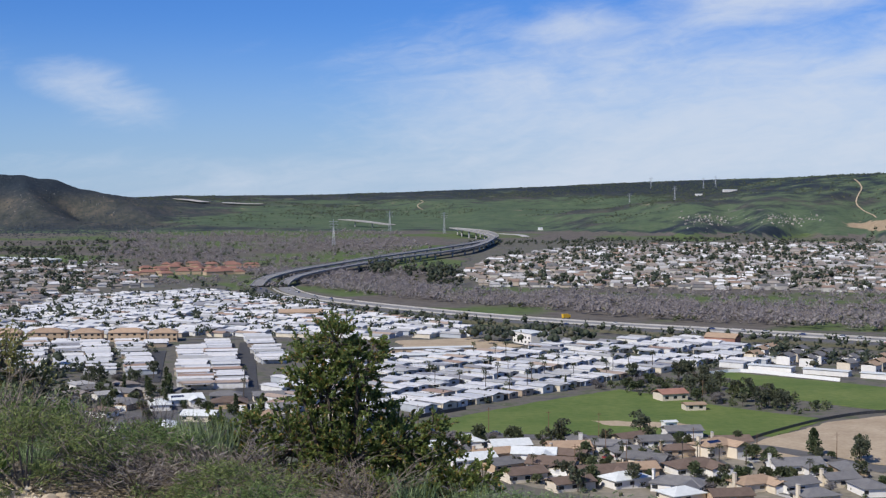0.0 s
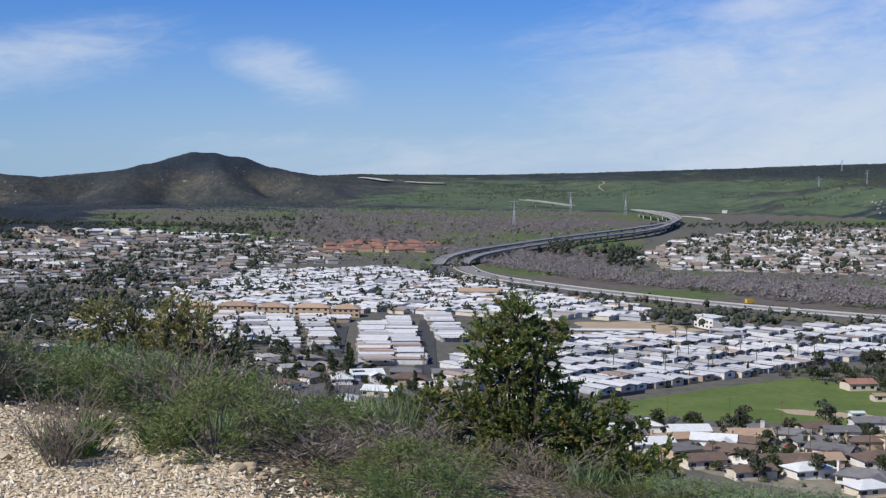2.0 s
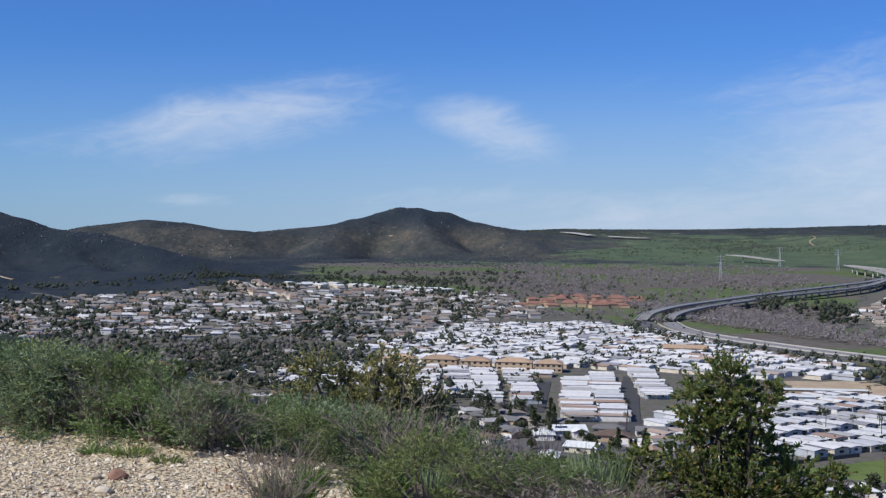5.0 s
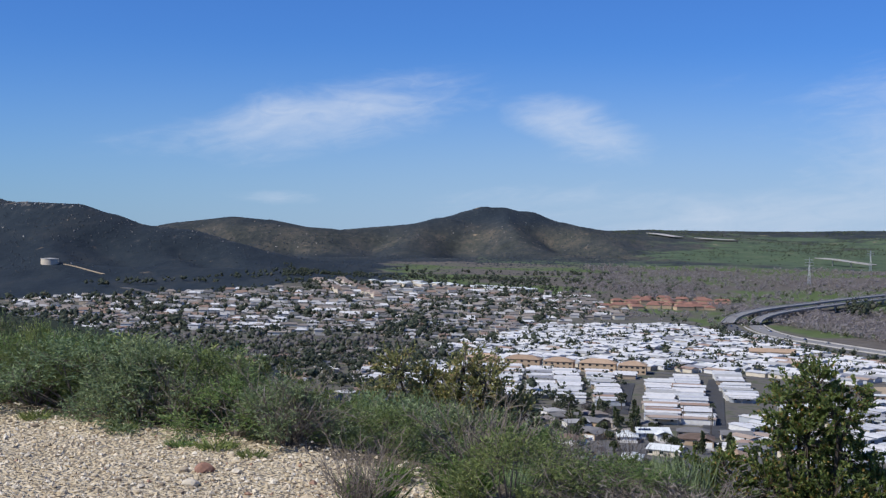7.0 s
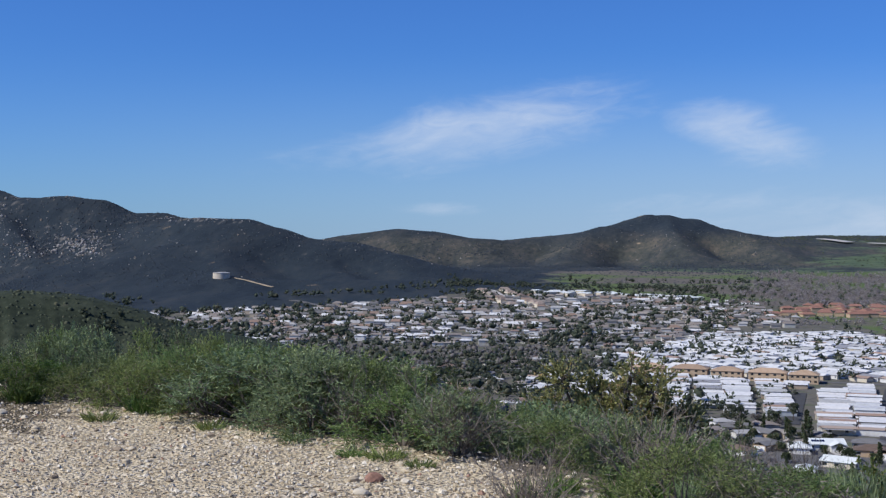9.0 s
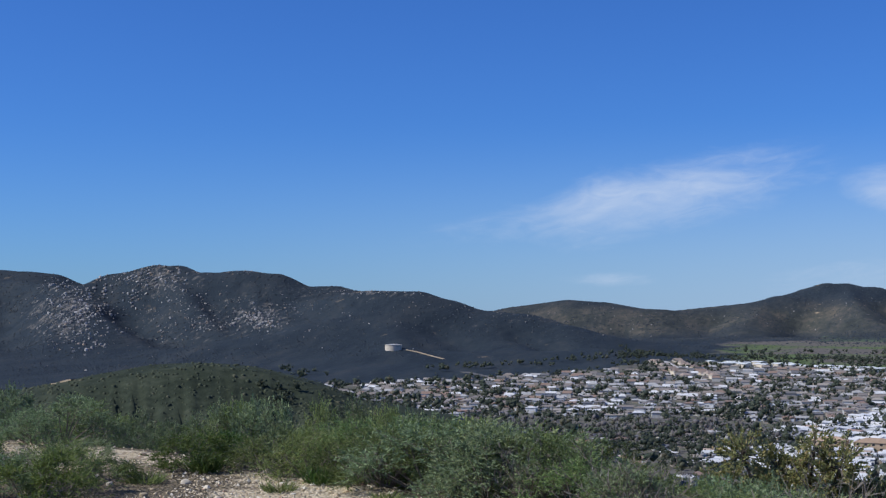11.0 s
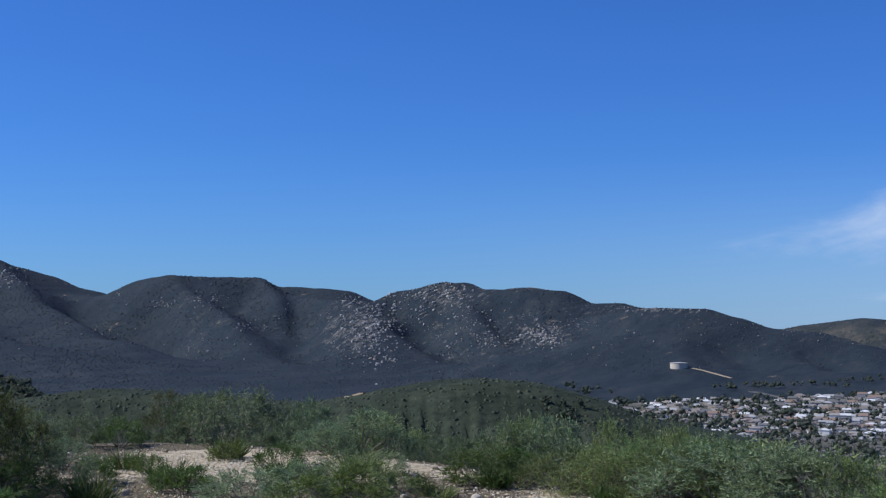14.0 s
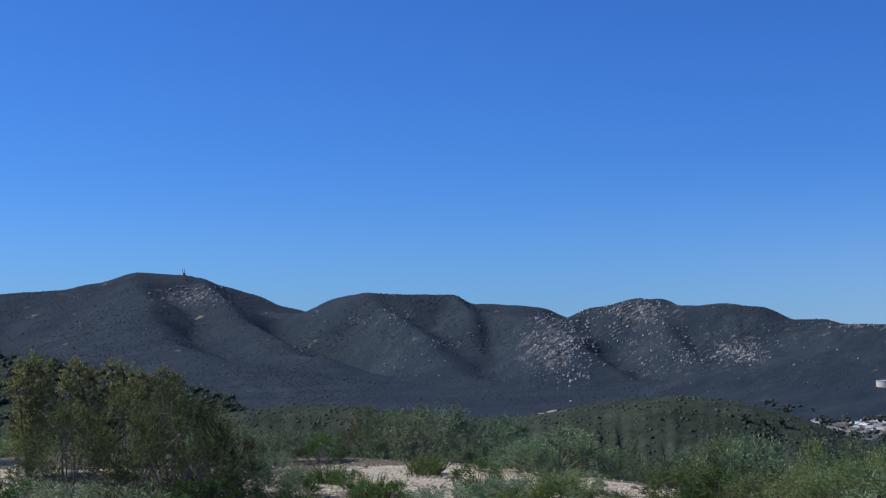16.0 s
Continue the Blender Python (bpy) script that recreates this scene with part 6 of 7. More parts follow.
dome = fill(sector((37.5, 260), (39, 240), (42, 260), (42.5, 300), (41, 306), (38, 310)), 20, 0.8, 1.4, 69) + fill(sector((63, 380), (74, 380), (74, 440), (64, 430)), 260, 1.0, 2.2, 70)
clump_field("hill_bushes", dome, 0.55, 20, M["dark_crown"], "dark rounded bushes on the near hill", "scrub", 0.8, 0.6)


# brush tinted blue in its base colour to stand for haze
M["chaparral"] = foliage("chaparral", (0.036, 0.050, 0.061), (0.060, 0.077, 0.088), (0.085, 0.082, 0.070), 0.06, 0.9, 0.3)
M["gully_brush"] = foliage("gully_brush", (0.044, 0.062, 0.040), (0.078, 0.100, 0.060), (0.10, 0.10, 0.065), 0.1, 0.9, 0.3)
M["granite"] = palette("granite", ((0.0, (0.30, 0.28, 0.255)), (0.3, (0.40, 0.375, 0.34)), (0.55, (0.24, 0.222, 0.20)), (0.75, (0.48, 0.45, 0.41)), (0.92, (0.34, 0.27, 0.21))), 0.9, 0.4)


def lump_field(name, az, r, size, mat, label, category, seed, flat=0.62):
    """Rounded brush as one mesh: a low uneven dome for each place."""
    rng = np.random.default_rng(seed)
    n, sides = len(az), 4
    z = grid_height(az, r)
    x, y = -r * np.sin(np.radians(az)), r * np.cos(np.radians(az))
    a = (np.arange(sides) * 2 * math.pi / sides)[None] + rng.uniform(0, 6.28, (n, 1))
    low, mid = size[:, None] * rng.uniform(0.75, 1.2, (n, sides)), size[:, None] * rng.uniform(0.55, 1.0, (n, sides))
    tall = size * flat * rng.uniform(0.8, 1.6, n)
    ring0 = np.stack([x[:, None] + low * np.cos(a), y[:, None] + low * np.sin(a), z[:, None] - 0.45 * size[:, None] + 0 * a], -1)
    ring1 = np.stack([x[:, None] + mid * np.cos(a + 0.5), y[:, None] + mid * np.sin(a + 0.5), z[:, None] + tall[:, None] * rng.uniform(0.55, 0.95, (n, sides))], -1)
    tip = np.stack([x, y, z + tall * 1.15], -1)[:, None]
    verts = np.concatenate([ring0, ring1, tip], 1)
    k = np.arange(sides)
    k2 = (k + 1) % sides
    tri = np.concatenate([np.stack([k, k2, k + sides], -1), np.stack([k2, k2 + sides, k + sides], -1), np.stack([k + sides, k2 + sides, 0 * k + 2 * sides], -1)])
    faces = (np.arange(n)[:, None, None] * (2 * sides + 1) + tri[None]).reshape(-1, 3)
    return tagged(new(name, raw_mesh(name, verts.reshape(-1, 3), faces, [mat], smooth=True)), label, category, kind="stuff")


def flank_sites(az0, az1, r0, r1, count, seed, low):
    """Random places on the slopes that face the valley."""
    rng = np.random.default_rng(seed)
    az, r = rng.uniform(az0, az1, count), np.sqrt(rng.uniform(r0 ** 2, r1 ** 2, count))
    z, z2 = grid_height(az, r), grid_height(az, r + 25)
    rising = (z2 - EYE_Z) / (r + 25) > (z - EYE_Z) / r - 0.0006
    # leave out what a nearer ridge always covers
    edge = np.maximum.accumulate(np.where(GRID["r"][:, None] > 1500, (GRID["z"] - EYE_Z) / GRID["r"][:, None], -1.0), 0)
    col = np.clip(((az + 22) / 0.19).astype(int), 0, edge.shape[1] - 1)
    rising &= (z + 4 - EYE_Z) / r > edge[np.clip(np.searchsorted(GRID["r"], r) - 1, 0, len(edge) - 1), col]
    keep = rising & (z > np.where(az > 42, -5.0, low + 8 * rng.normal(size=count))) & ((r > 1850) | (az > 42))
    return az[keep], r[keep], rng


def hill_cover():
    az, r, rng = flank_sites(10.0, 77, 1400, 4300, 165000, 81, 24)
    x, y = -r * np.sin(np.radians(az)), r * np.cos(np.radians(az))
    thick = fbm(x, y, 150, 3, 83) + 0.35 * fbm(x, y, 40, 2, 84)
    keep = rng.uniform(-0.75, 0.35, len(az)) < thick
    # dry open slopes of the two far hills carry less brush
    keep &= (az > 32) | (rng.uniform(0, 1, len(az)) < 0.62)
    keep &= rng.uniform(0, 1, len(az)) < sstep(az, 9.5, 15.0)
    az, r, thick = az[keep], r[keep], thick[keep]
    size = (1.0 + 1.5 * rng.uniform(0, 1, len(az)) ** 1.8) * (1 + 0.4 * np.clip(thick, 0, 1)) * np.clip(r / 2600, 0.5, 1.2)
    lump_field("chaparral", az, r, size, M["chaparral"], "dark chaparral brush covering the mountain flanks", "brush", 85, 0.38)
    az, r, rng = flank_sites(-22, 13, 2650, 4560, 42000, 86, 46)
    x, y = -r * np.sin(np.radians(az)), r * np.cos(np.radians(az))
    thick = fbm(x, y, 260, 4, 87) + 0.4 * fbm(x, y, 60, 2, 88) + 0.5 * sstep(grid_height(az, r), 75, 125)
    keep = rng.uniform(-0.12, 0.70, len(az)) < thick
    az, r = az[keep], r[keep]
    lump_field("gully_brush", az, r, 1.2 + 2.0 * rng.uniform(0, 1, len(az)) ** 1.6, M["gully_brush"], "dark green brush in the gullies of the mesa", "brush", 89)


hill_cover()


def dome_cover():
    rng = np.random.default_rng(93)
    az, r = rng.uniform(37, 76, 46000), np.concatenate([np.sqrt(rng.uniform(190 ** 2, 440 ** 2, 38000)), rng.uniform(45, 190, 8000)])
    x, y = -r * np.sin(np.radians(az)), r * np.cos(np.radians(az))
    keep = (rng.uniform(-0.7, 0.5, len(az)) < fbm(x, y, 22, 3, 94)) & (r < np.interp(az, [37, 44, 50, 60, 68, 76], [318, 312, 326, 352, 436, 440]))
    az, r = az[keep], r[keep]
    lump_field("hill_scrub", az, r, 0.22 + 0.42 * rng.uniform(0, 1, len(az)) ** 2.2, M["hill_leaf"], "low grey-green scrub covering the near hill", "scrub", 95, 0.42)


dome_cover()

# bearing, angle, spread of both, count, largest radius
OUTCROPS = ((49.9, 0.0, 0.75, 0.75, 340, 6.5), (50.7, 1.08, 0.30, 0.12, 40, 5.5), (46.9, 1.40, 0.75, 0.32, 170, 6.0), (47.7, 0.5, 0.14, 0.18, 28, 6.0), (45.5, 0.0, 1.1, 0.6, 130, 4.2), (42.5, -0.35, 0.5, 0.28, 130, 6.0),
            (44.6, -0.6, 0.25, 0.16, 26, 4.5), (37.2, 0.82, 1.3, 0.06, 80, 3.4), (43.0, 1.66, 0.5, 0.08, 26, 3.8), (40.8, 0.2, 0.5, 0.10, 22, 3.8), (58.7, 0.95, 0.25, 0.08, 16, 5.0), (57.0, 1.22, 0.45, 0.12, 24, 4.5),
            (57.1, -0.8, 0.5, 0.3, 36, 4.5), (54.9, 0.0, 0.45, 0.12, 32, 4.5), (60.3, 1.1, 0.25, 0.12, 12, 4.5), (49.0, -1.4, 0.14, 0.10, 14, 5.0), (46.5, -1.0, 0.14, 0.10, 10, 4.5), (48.5, 0.0, 7.0, 0.9, 330, 2.6),
            (65.6, 1.95, 0.65, 0.20, 130, 7.5), (67.5, 0.45, 0.3, 0.1, 14, 4.0), (61.3, -0.25, 0.4, 0.12, 18, 4.5), (56.6, 1.1, 0.35, 0.2, 30, 4.5), (58.9, 0.75, 0.2, 0.08, 14, 5.0), (70.5, 1.9, 0.35, 0.05, 18, 5.0),
            (-11.3, -0.75, 0.65, 0.14, 90, 4.5), (-14.6, -0.72, 0.6, 0.12, 80, 4.5), (33.5, 0.0, 3.0, 0.5, 70, 2.6), (24.5, -0.3, 3.0, 0.4, 60, 3.0), (17.0, 0.2, 2.5, 0.5, 60, 3.2))


def boulders():
    """Granite outcrops on the mountain flanks as one mesh of angular blocks."""
    rng = np.random.default_rng(92)
    rows = np.vstack([np.stack([rng.normal(a, wa, n), rng.normal(e, we, n), top * (0.16 + 0.50 * rng.uniform(0, 1, n) ** 2.4)], -1) for a, e, wa, we, n, top in OUTCROPS for n in (int(n * 1.7),)])
    rows = rows[(rows[:, 0] > -21.5) & (rows[:, 0] < 76)]
    r = slope_spot(rows[:, 0], rows[:, 1])
    ok = r > 1850
    az, r, size = rows[ok, 0], r[ok], rows[ok, 2]
    z = grid_height(az, r)
    bv, bf = ball(1)
    n = len(az)
    v = np.sign(bv)[None] * np.abs(bv[None]) ** 0.7 * rng.uniform(0.62, 1.2, (n, len(bv), 1)) * (size[:, None] * rng.uniform(0.65, 1.1, (n, 3)))[:, None]
    turn = rng.uniform(0, 6.28, n)[:, None]
    vx, vy = v[..., 0] * np.cos(turn) - v[..., 1] * np.sin(turn), v[..., 0] * np.sin(turn) + v[..., 1] * np.cos(turn)
    v = np.stack([vx, vy, v[..., 2]], -1) + np.stack([-r * np.sin(np.radians(az)), r * np.cos(np.radians(az)), z + 0.25 * size], -1)[:, None]
    f = (np.arange(n)[:, None, None] * len(bv) + bf[None]).reshape(-1, 3)
    tagged(new("granite_boulders", raw_mesh("granite_boulders", v.reshape(-1, 3), f, [M["granite"]])), "pale granite boulders and outcrops on the mountain flanks", "boulders", kind="stuff")


boulders()


# ---- tank, towers, mast, cars ----
def water_tank():
    x, y = spot(36.68, float(slope_spot(36.68, -1.66)[0]))
    top = empty("water_tank", pose(x, y, land_at(x, y)))
    tagged(top, "squat cream steel water tank on the hillside", "water tank")
    bm = bmesh.new()
    tube(bm, [(0, 0, -6), (0, 0, 7.0)], [13.0, 13.0], 40)
    part("shell", bm, M["stucco_cream"], top)
    bm = bmesh.new()
    tube(bm, [(0, 0, 7.0), (0, 0, 7.4), (0, 0, 8.4)], [13.5, 13.5, 1.0], 40)
    part("roof", bm, M["concrete"], top)


water_tank()


def pylon(x, y, tall):
    top = empty("pylon", pose(x, y, land_at(x, y), 0, 0, 20))
    tagged(top, "tall grey lattice power pylon", "pylon", "power line")
    w = tall * 0.055
    for sx in (-1, 1):
        for sy in (-1, 1):
            bm = bmesh.new()
            tube(bm, [(sx * w, sy * w, -1), (sx * w * 0.25, sy * w * 0.25, tall * 0.75), (0, 0, tall)], [0.26, 0.22, 0.16], 4)
            part("leg", bm, M["steel"], top)
    for k, hgt in enumerate((0.70, 0.80, 0.90)):
        part("crossarm", boxes((-tall * 0.16, -0.3, tall * hgt, tall * 0.16, 0.3, tall * hgt + 0.6)), M["steel"], top)
    bm = bmesh.new()
    for k in range(7):
        z0, z1 = tall * 0.1 * k, tall * 0.1 * (k + 1)
        a, b = w * (1 - z0 / tall), w * (1 - z1 / tall)
        tube(bm, [(-a, -a, z0), (b, -b, z1)], [0.2, 0.2], 3)
        tube(bm, [(a, -a, z0), (-b, -b, z1)], [0.2, 0.2], 3)
    part("bracing", bm, M["steel"], top)


for az, r in ((4.72, 2300), (2.3, 2900), (-0.05, 2800), (-9.9, 3300), (-8.0, 3500), (-11.1, 4200), (-11.6, 4250), (-8.9, 4300)):
    pylon(*spot(az, r), 46 if r < 3000 else 36)


def summit_mast():
    x, y = spot(66.15, 3950)
    top = empty("radio_mast", pose(x, y, land_at(x, y)))
    tagged(top, "small radio mast and hut on the summit", "mast")
    part("hut", boxes((-5, -4, -4, 5, 4, 5)), M["concrete"], top)
    for u in (-7, 6):
        bm = bmesh.new()
        tube(bm, [(u, 0, -4), (u, 0, 18)], [0.8, 0.5], 5)
        part("pole", bm, M["dark_metal"], top)


summit_mast()
for az, r, l in ((-12.2, 3400, 36), (-10.9, 3970, 20), (-4.2, 2960, 9)):
    big_hall("hill_building", *spot(az, r), 10, l, 9, 5, 0.8, M["stucco_white"], M["roof_pale"], "small white building on the far hillside", "building")


def car():
    top = empty("car")
    tagged(top, "parked or passing passenger car on the road", "car", "cars on the roads")
    bm = boxes((-2.2, -0.88, 0.32, 2.2, 0.88, 0.92))
    bmesh.ops.bevel(bm, geom=bm.edges[:], offset=0.14, segments=1, affect="EDGES")
    part("body", bm, M["car_paint"], top)
    bm = bmesh.new()
    v = box(bm, -1.5, -0.78, 0.92, 1.1, 0.78, 1.45)
    for q in v[4:]:
        q.co.x *= 0.72
        q.co.y *= 0.85
    part("cabin", bm, M["dark_glass"], top, "dark glazed cabin")
    for sx in (-1.35, 1.35):
        for sy in (-0.8, 0.8):
            bm = bmesh.new()
            tube(bm, [(sx, sy - 0.1, 0.33), (sx, sy + 0.1, 0.33)], [0.33, 0.33], 10)
            part("wheel", bm, M["tyre"], top)
    return top


cars = Spread(car())
rnd = random.Random(9)
for k in range(34):
    i = rnd.randint(0, len(freeway_line) - 3)
    p, q = freeway_line[i], freeway_line[i + 1]
    d = unit(q[:2] - p[:2])
    side = rnd.choice((-16.5, -13, 9.5, 13, 16.5))
    cars.at(pose(p[0] - d[1] * side, p[1] + d[0] * side, p[2] + 0.02, 0, 0, math.degrees(math.atan2(d[1], d[0]))))
for x, y, turn in ((92, 447, 80), (98, 432, 80), (107, 433, 100), (44, 450, 10), (40, 458, 200), (50, 452, 60), (58, 462, 20), (62, 505, 170), (20, 510, 170), (-5, 515, 170), (-30, 518, 165), (112, 486, -30), (152, 440, -70), (76, 470, 60), (-110, 560, 30), (28, 452, 20), (36, 470, 110), (52, 442, 70), (66, 448, 20), (80, 424, 100), (90, 428, 95), (104, 446, 80), (112, 452, 20), (122, 430, 60), (128, 446, 10), (46, 482, 165), (68, 486, 170), (88, 482, 160), (14, 472, 30)):
    cars.at(pose(x, y, land_at(x, y) + 0.32, 0, 0, turn))
cars.done()


def service_truck():
    x, y = spot(-5.31, 1012)
    top = empty("truck", pose(x, y, land_at(x, y) + 2, 0, 0, 30))
    tagged(top, "small orange-yellow vehicle beside the freeway", "truck")
    part("body", boxes((-3.2, -1.2, 0.6, 2.0, 1.2, 3.4)), M["yellow_paint"], top)
    part("cab", boxes((2.05, -1.1, 0.6, 3.6, 1.1, 2.6)), M["yellow_paint"], top)
    for sx in (-2.2, 2.6):
        for sy in (-1.05, 1.05):
            bm = bmesh.new()
            tube(bm, [(sx, sy - 0.15, 0.5), (sx, sy + 0.15, 0.5)], [0.5, 0.5], 10)
            part("wheel", bm, M["tyre"], top)


service_truck()


def utility_pole(x, y, tall):
    top = empty("utility_pole", pose(x, y, land_at(x, y), 0, 0, 25))
    tagged(top, "wooden utility pole with one crossarm", "utility pole", "poles along the street")
    bm = bmesh.new()
    tube(bm, [(0, 0, -0.5), (0, 0, tall)], [0.16, 0.11], 6)
    part("pole", bm, M["wood_brown"], top)
    part("crossarm", boxes((-1.1, -0.06, tall - 0.9, 1.1, 0.06, tall - 0.75)), M["wood_brown"], top)


for x, y in ((18, 520), (41, 512), (60, 508), (-10, 526), (44, 440), (58, 470), (90, 474), (110, 462), (138, 462), (-30, 534), (-110, 640), (118, 600), (62, 446)):
    utility_pole(x, y, 9.5)


# ---- hilltop: shrubs, twigs, stones ----
def strands(name, paths, r0, r1, mat):
    """Thin three-sided stems along many paths of equal length (count, steps, 3)."""
    n, k, _ = paths.shape
    d = unit(np.gradient(paths, axis=1))
    u = unit(np.cross(d, np.array([0.31, 0.87, 0.38])))
    v = np.cross(d, u)
    rad = np.linspace(r0, r1, k)[None, :, None]
    ring = np.stack([paths + (u * math.cos(a) + v * math.sin(a)) * rad for a in (0, 2.094, 4.189)], 2)      # n, k, 3, 3
    idx = np.arange(n * k * 3).reshape(n, k, 3)
    a, b = idx[:, :-1], idx[:, 1:]
    faces = np.stack([a, np.roll(a, -1, 2), np.roll(b, -1, 2), b], -1).reshape(-1, 4)
    return raw_mesh(name, ring.reshape(-1, 3), faces, [mat])


def bent(rng, start, end, lift, steps):
    """Curved paths from start to end points, bulging by lift."""
    s = np.linspace(0, 1, steps)[None, :, None]
    mid = (start + end) / 2 + lift
    return start[:, None] * (1 - s) ** 2 + 2 * mid[:, None] * s * (1 - s) + end[:, None] * s ** 2


def needle_mesh(name, base, way, side, length, width, mat):
    """Narrow leaves as single slim triangles."""
    o = side * (width * 0.5)[:, None]
    verts = np.stack([base - o, base + o, base + way * length[:, None]], 1).reshape(-1, 3)
    return raw_mesh(name, verts, np.arange(len(base) * 3).reshape(-1, 3), [mat])


def stuff_part(name, me, mat, parent):
    ob = part(name, me, mat, parent)
    ob["kind"] = "stuff"
    return ob


def shrub_parts(rng, wide, tall, stems, shoots, leaves, leaf, slim, upright, lean=1.25):
    """An open crown of single stems: stem paths, twig paths and leaf arrays."""
    a, th = rng.uniform(0, 2 * math.pi, stems), np.arccos(rng.uniform(math.cos(lean), 1.0, stems))
    lumps = 1 + 0.22 * np.sin(3 * a + rng.uniform(0, 6)) + 0.12 * np.sin(5 * a + rng.uniform(0, 6))
    size = rng.uniform(0.55, 1.0, stems) * lumps
    end = np.stack([np.cos(a) * np.sin(th) * wide * size, np.sin(a) * np.sin(th) * wide * size, tall * (0.06 + 0.94 * np.cos(th)) * size], -1)
    start = np.stack([np.cos(a), np.sin(a), 0 * a], -1) * (0.12 * wide * rng.uniform(0, 1, stems))[:, None]
    lift = np.stack([0 * a, 0 * a, 0.16 * tall * np.sin(th)], -1) + rng.normal(size=(stems, 3)) * 0.05 * wide
    main = bent(rng, start, end, lift, 6)
    # side shoots
    n = stems * shoots
    which = np.repeat(np.arange(stems), shoots)
    t = rng.uniform(0.16, 1.0, n)
    pos = t * 5
    i = np.minimum(pos.astype(int), 4)
    f = (pos - i)[:, None]
    base = main[which, i] * (1 - f) + main[which, i + 1] * f
    tang = unit(main[which, i + 1] - main[which, i])
    way = unit(tang * 0.8 + rng.normal(size=(n, 3)) * 0.5 + np.array([0, 0, upright]))
    ln = wide * rng.uniform(0.14, 0.34, n)
    tip = base + way * ln[:, None]
    twig = bent(rng, base, tip, rng.normal(size=(n, 3)) * 0.02 * wide, 3)
    # leaves along the shoots
    m = n * leaves
    w2 = np.repeat(np.arange(n), leaves)
    s = (1.08 - 0.75 * rng.uniform(0, 1, m) ** 1.6)[:, None]
    lb = base[w2] * (1 - s) + tip[w2] * s
    lw = unit(way[w2] * (0.5 + upright) + rng.normal(size=(m, 3)) * 0.55)
    ls = unit(np.cross(lw, rng.normal(size=(m, 3))))
    ll = leaf * rng.uniform(0.6, 1.4, m)
    # bring the grown shrub to its stated size
    fit_z = tall / np.percentile(lb[:, 2] + lw[:, 2] * ll, 98)
    fit_r = wide / np.percentile(np.hypot(lb[:, 0], lb[:, 1]), 96)
    k = np.array([fit_r, fit_r, fit_z])
    lb, main, twig = lb * k, main * k, twig * k
    lb[:, 2] = np.abs(lb[:, 2])
    return main, twig, (lb, lw, ls, ll, ll * slim)


def mound_parts(rng, wide, tall, lobes, shoots, leaves, leaf, slim, upright):
    """A rounded shrub of many leafy lobes: stem paths, twig paths and leaf arrays."""
    a = np.arange(lobes) * 2.39996 + rng.uniform(-0.5, 0.5, lobes)
    h = np.clip((np.arange(lobes) + 0.5) / lobes + rng.uniform(-0.12, 0.12, lobes), 0.02, 1.0)
    out = np.sqrt(1 - (1 - h) ** 2) if lobes < 3 else np.sqrt(np.clip(h * (2 - h), 0, 1))
    reach = rng.uniform(0.55, 0.84, lobes)
    mid = np.stack([np.cos(a) * out * wide * reach, np.sin(a) * out * wide * reach, tall * (0.03 + (0.70 * (1 - h) ** 0.8)) * rng.uniform(0.85, 1.15, lobes)], -1)
    rad = wide * rng.uniform(0.22, 0.42, lobes)
    start = mid * np.array([0.12, 0.12, 0.0])
    main = bent(rng, start, mid, rng.normal(size=(lobes, 3)) * 0.05 * wide, 4)
    n = lobes * shoots
    w = np.repeat(np.arange(lobes), shoots)
    d = unit(rng.normal(size=(n, 3)) + unit(mid * np.array([1, 1, 0.5]))[w] * 0.7 + np.array([0, 0, upright]))
    base = mid[w] - d * (0.15 * rad[w])[:, None] + rng.normal(size=(n, 3)) * (0.22 * rad[w])[:, None]
    tip = mid[w] + d * (rad[w] * rng.uniform(0.62, 1.18, n))[:, None] + np.array([0, 0, 0.12]) * rad[w][:, None]
    twig = bent(rng, base, tip, rng.normal(size=(n, 3)) * 0.02 * wide, 3)
    m = n * leaves
    k = np.repeat(np.arange(n), leaves)
    s = (1.04 - 0.72 * rng.uniform(0, 1, m) ** 1.4)[:, None]
    lb = base[k] * (1 - s) + tip[k] * s + rng.normal(size=(m, 3)) * 0.006
    lw = unit(d[k] * 0.9 + rng.normal(size=(m, 3)) * 0.6)
    ls = unit(np.cross(lw, rng.normal(size=(m, 3))))
    ll = leaf * rng.uniform(0.6, 1.4, m)
    fit_z, fit_r = tall / np.percentile(lb[:, 2], 99.3), wide / np.percentile(np.hypot(lb[:, 0], lb[:, 1]), 97)
    fit = np.array([fit_r, fit_r, fit_z])
    lb, main, twig = lb * fit, main * fit, twig * fit
    lb[:, 2] = np.abs(lb[:, 2])
    return main, twig, (lb, lw, ls, ll, ll * slim)


def shrub(name, label, category, group, mat, seed, wide, tall, lobes, shoots, leaves, leaf, slim, upright):
    rng = np.random.default_rng(seed)
    main, twig, lv = mound_parts(rng, wide, tall, lobes, shoots, leaves, leaf, slim, upright)
    top = empty(name)
    tagged(top, label, category, group)
    stuff_part("branchwork", strands("stems", main, 0.010, 0.004, M["dead_wood"]), None, top)
    stuff_part("twigwork", strands("twigs", twig[::5, ::2], 0.003, 0.0014, M["dead_wood"]), None, top)
    stuff_part("foliage", needle_mesh("foliage", *lv, mat), None, top)
    return top


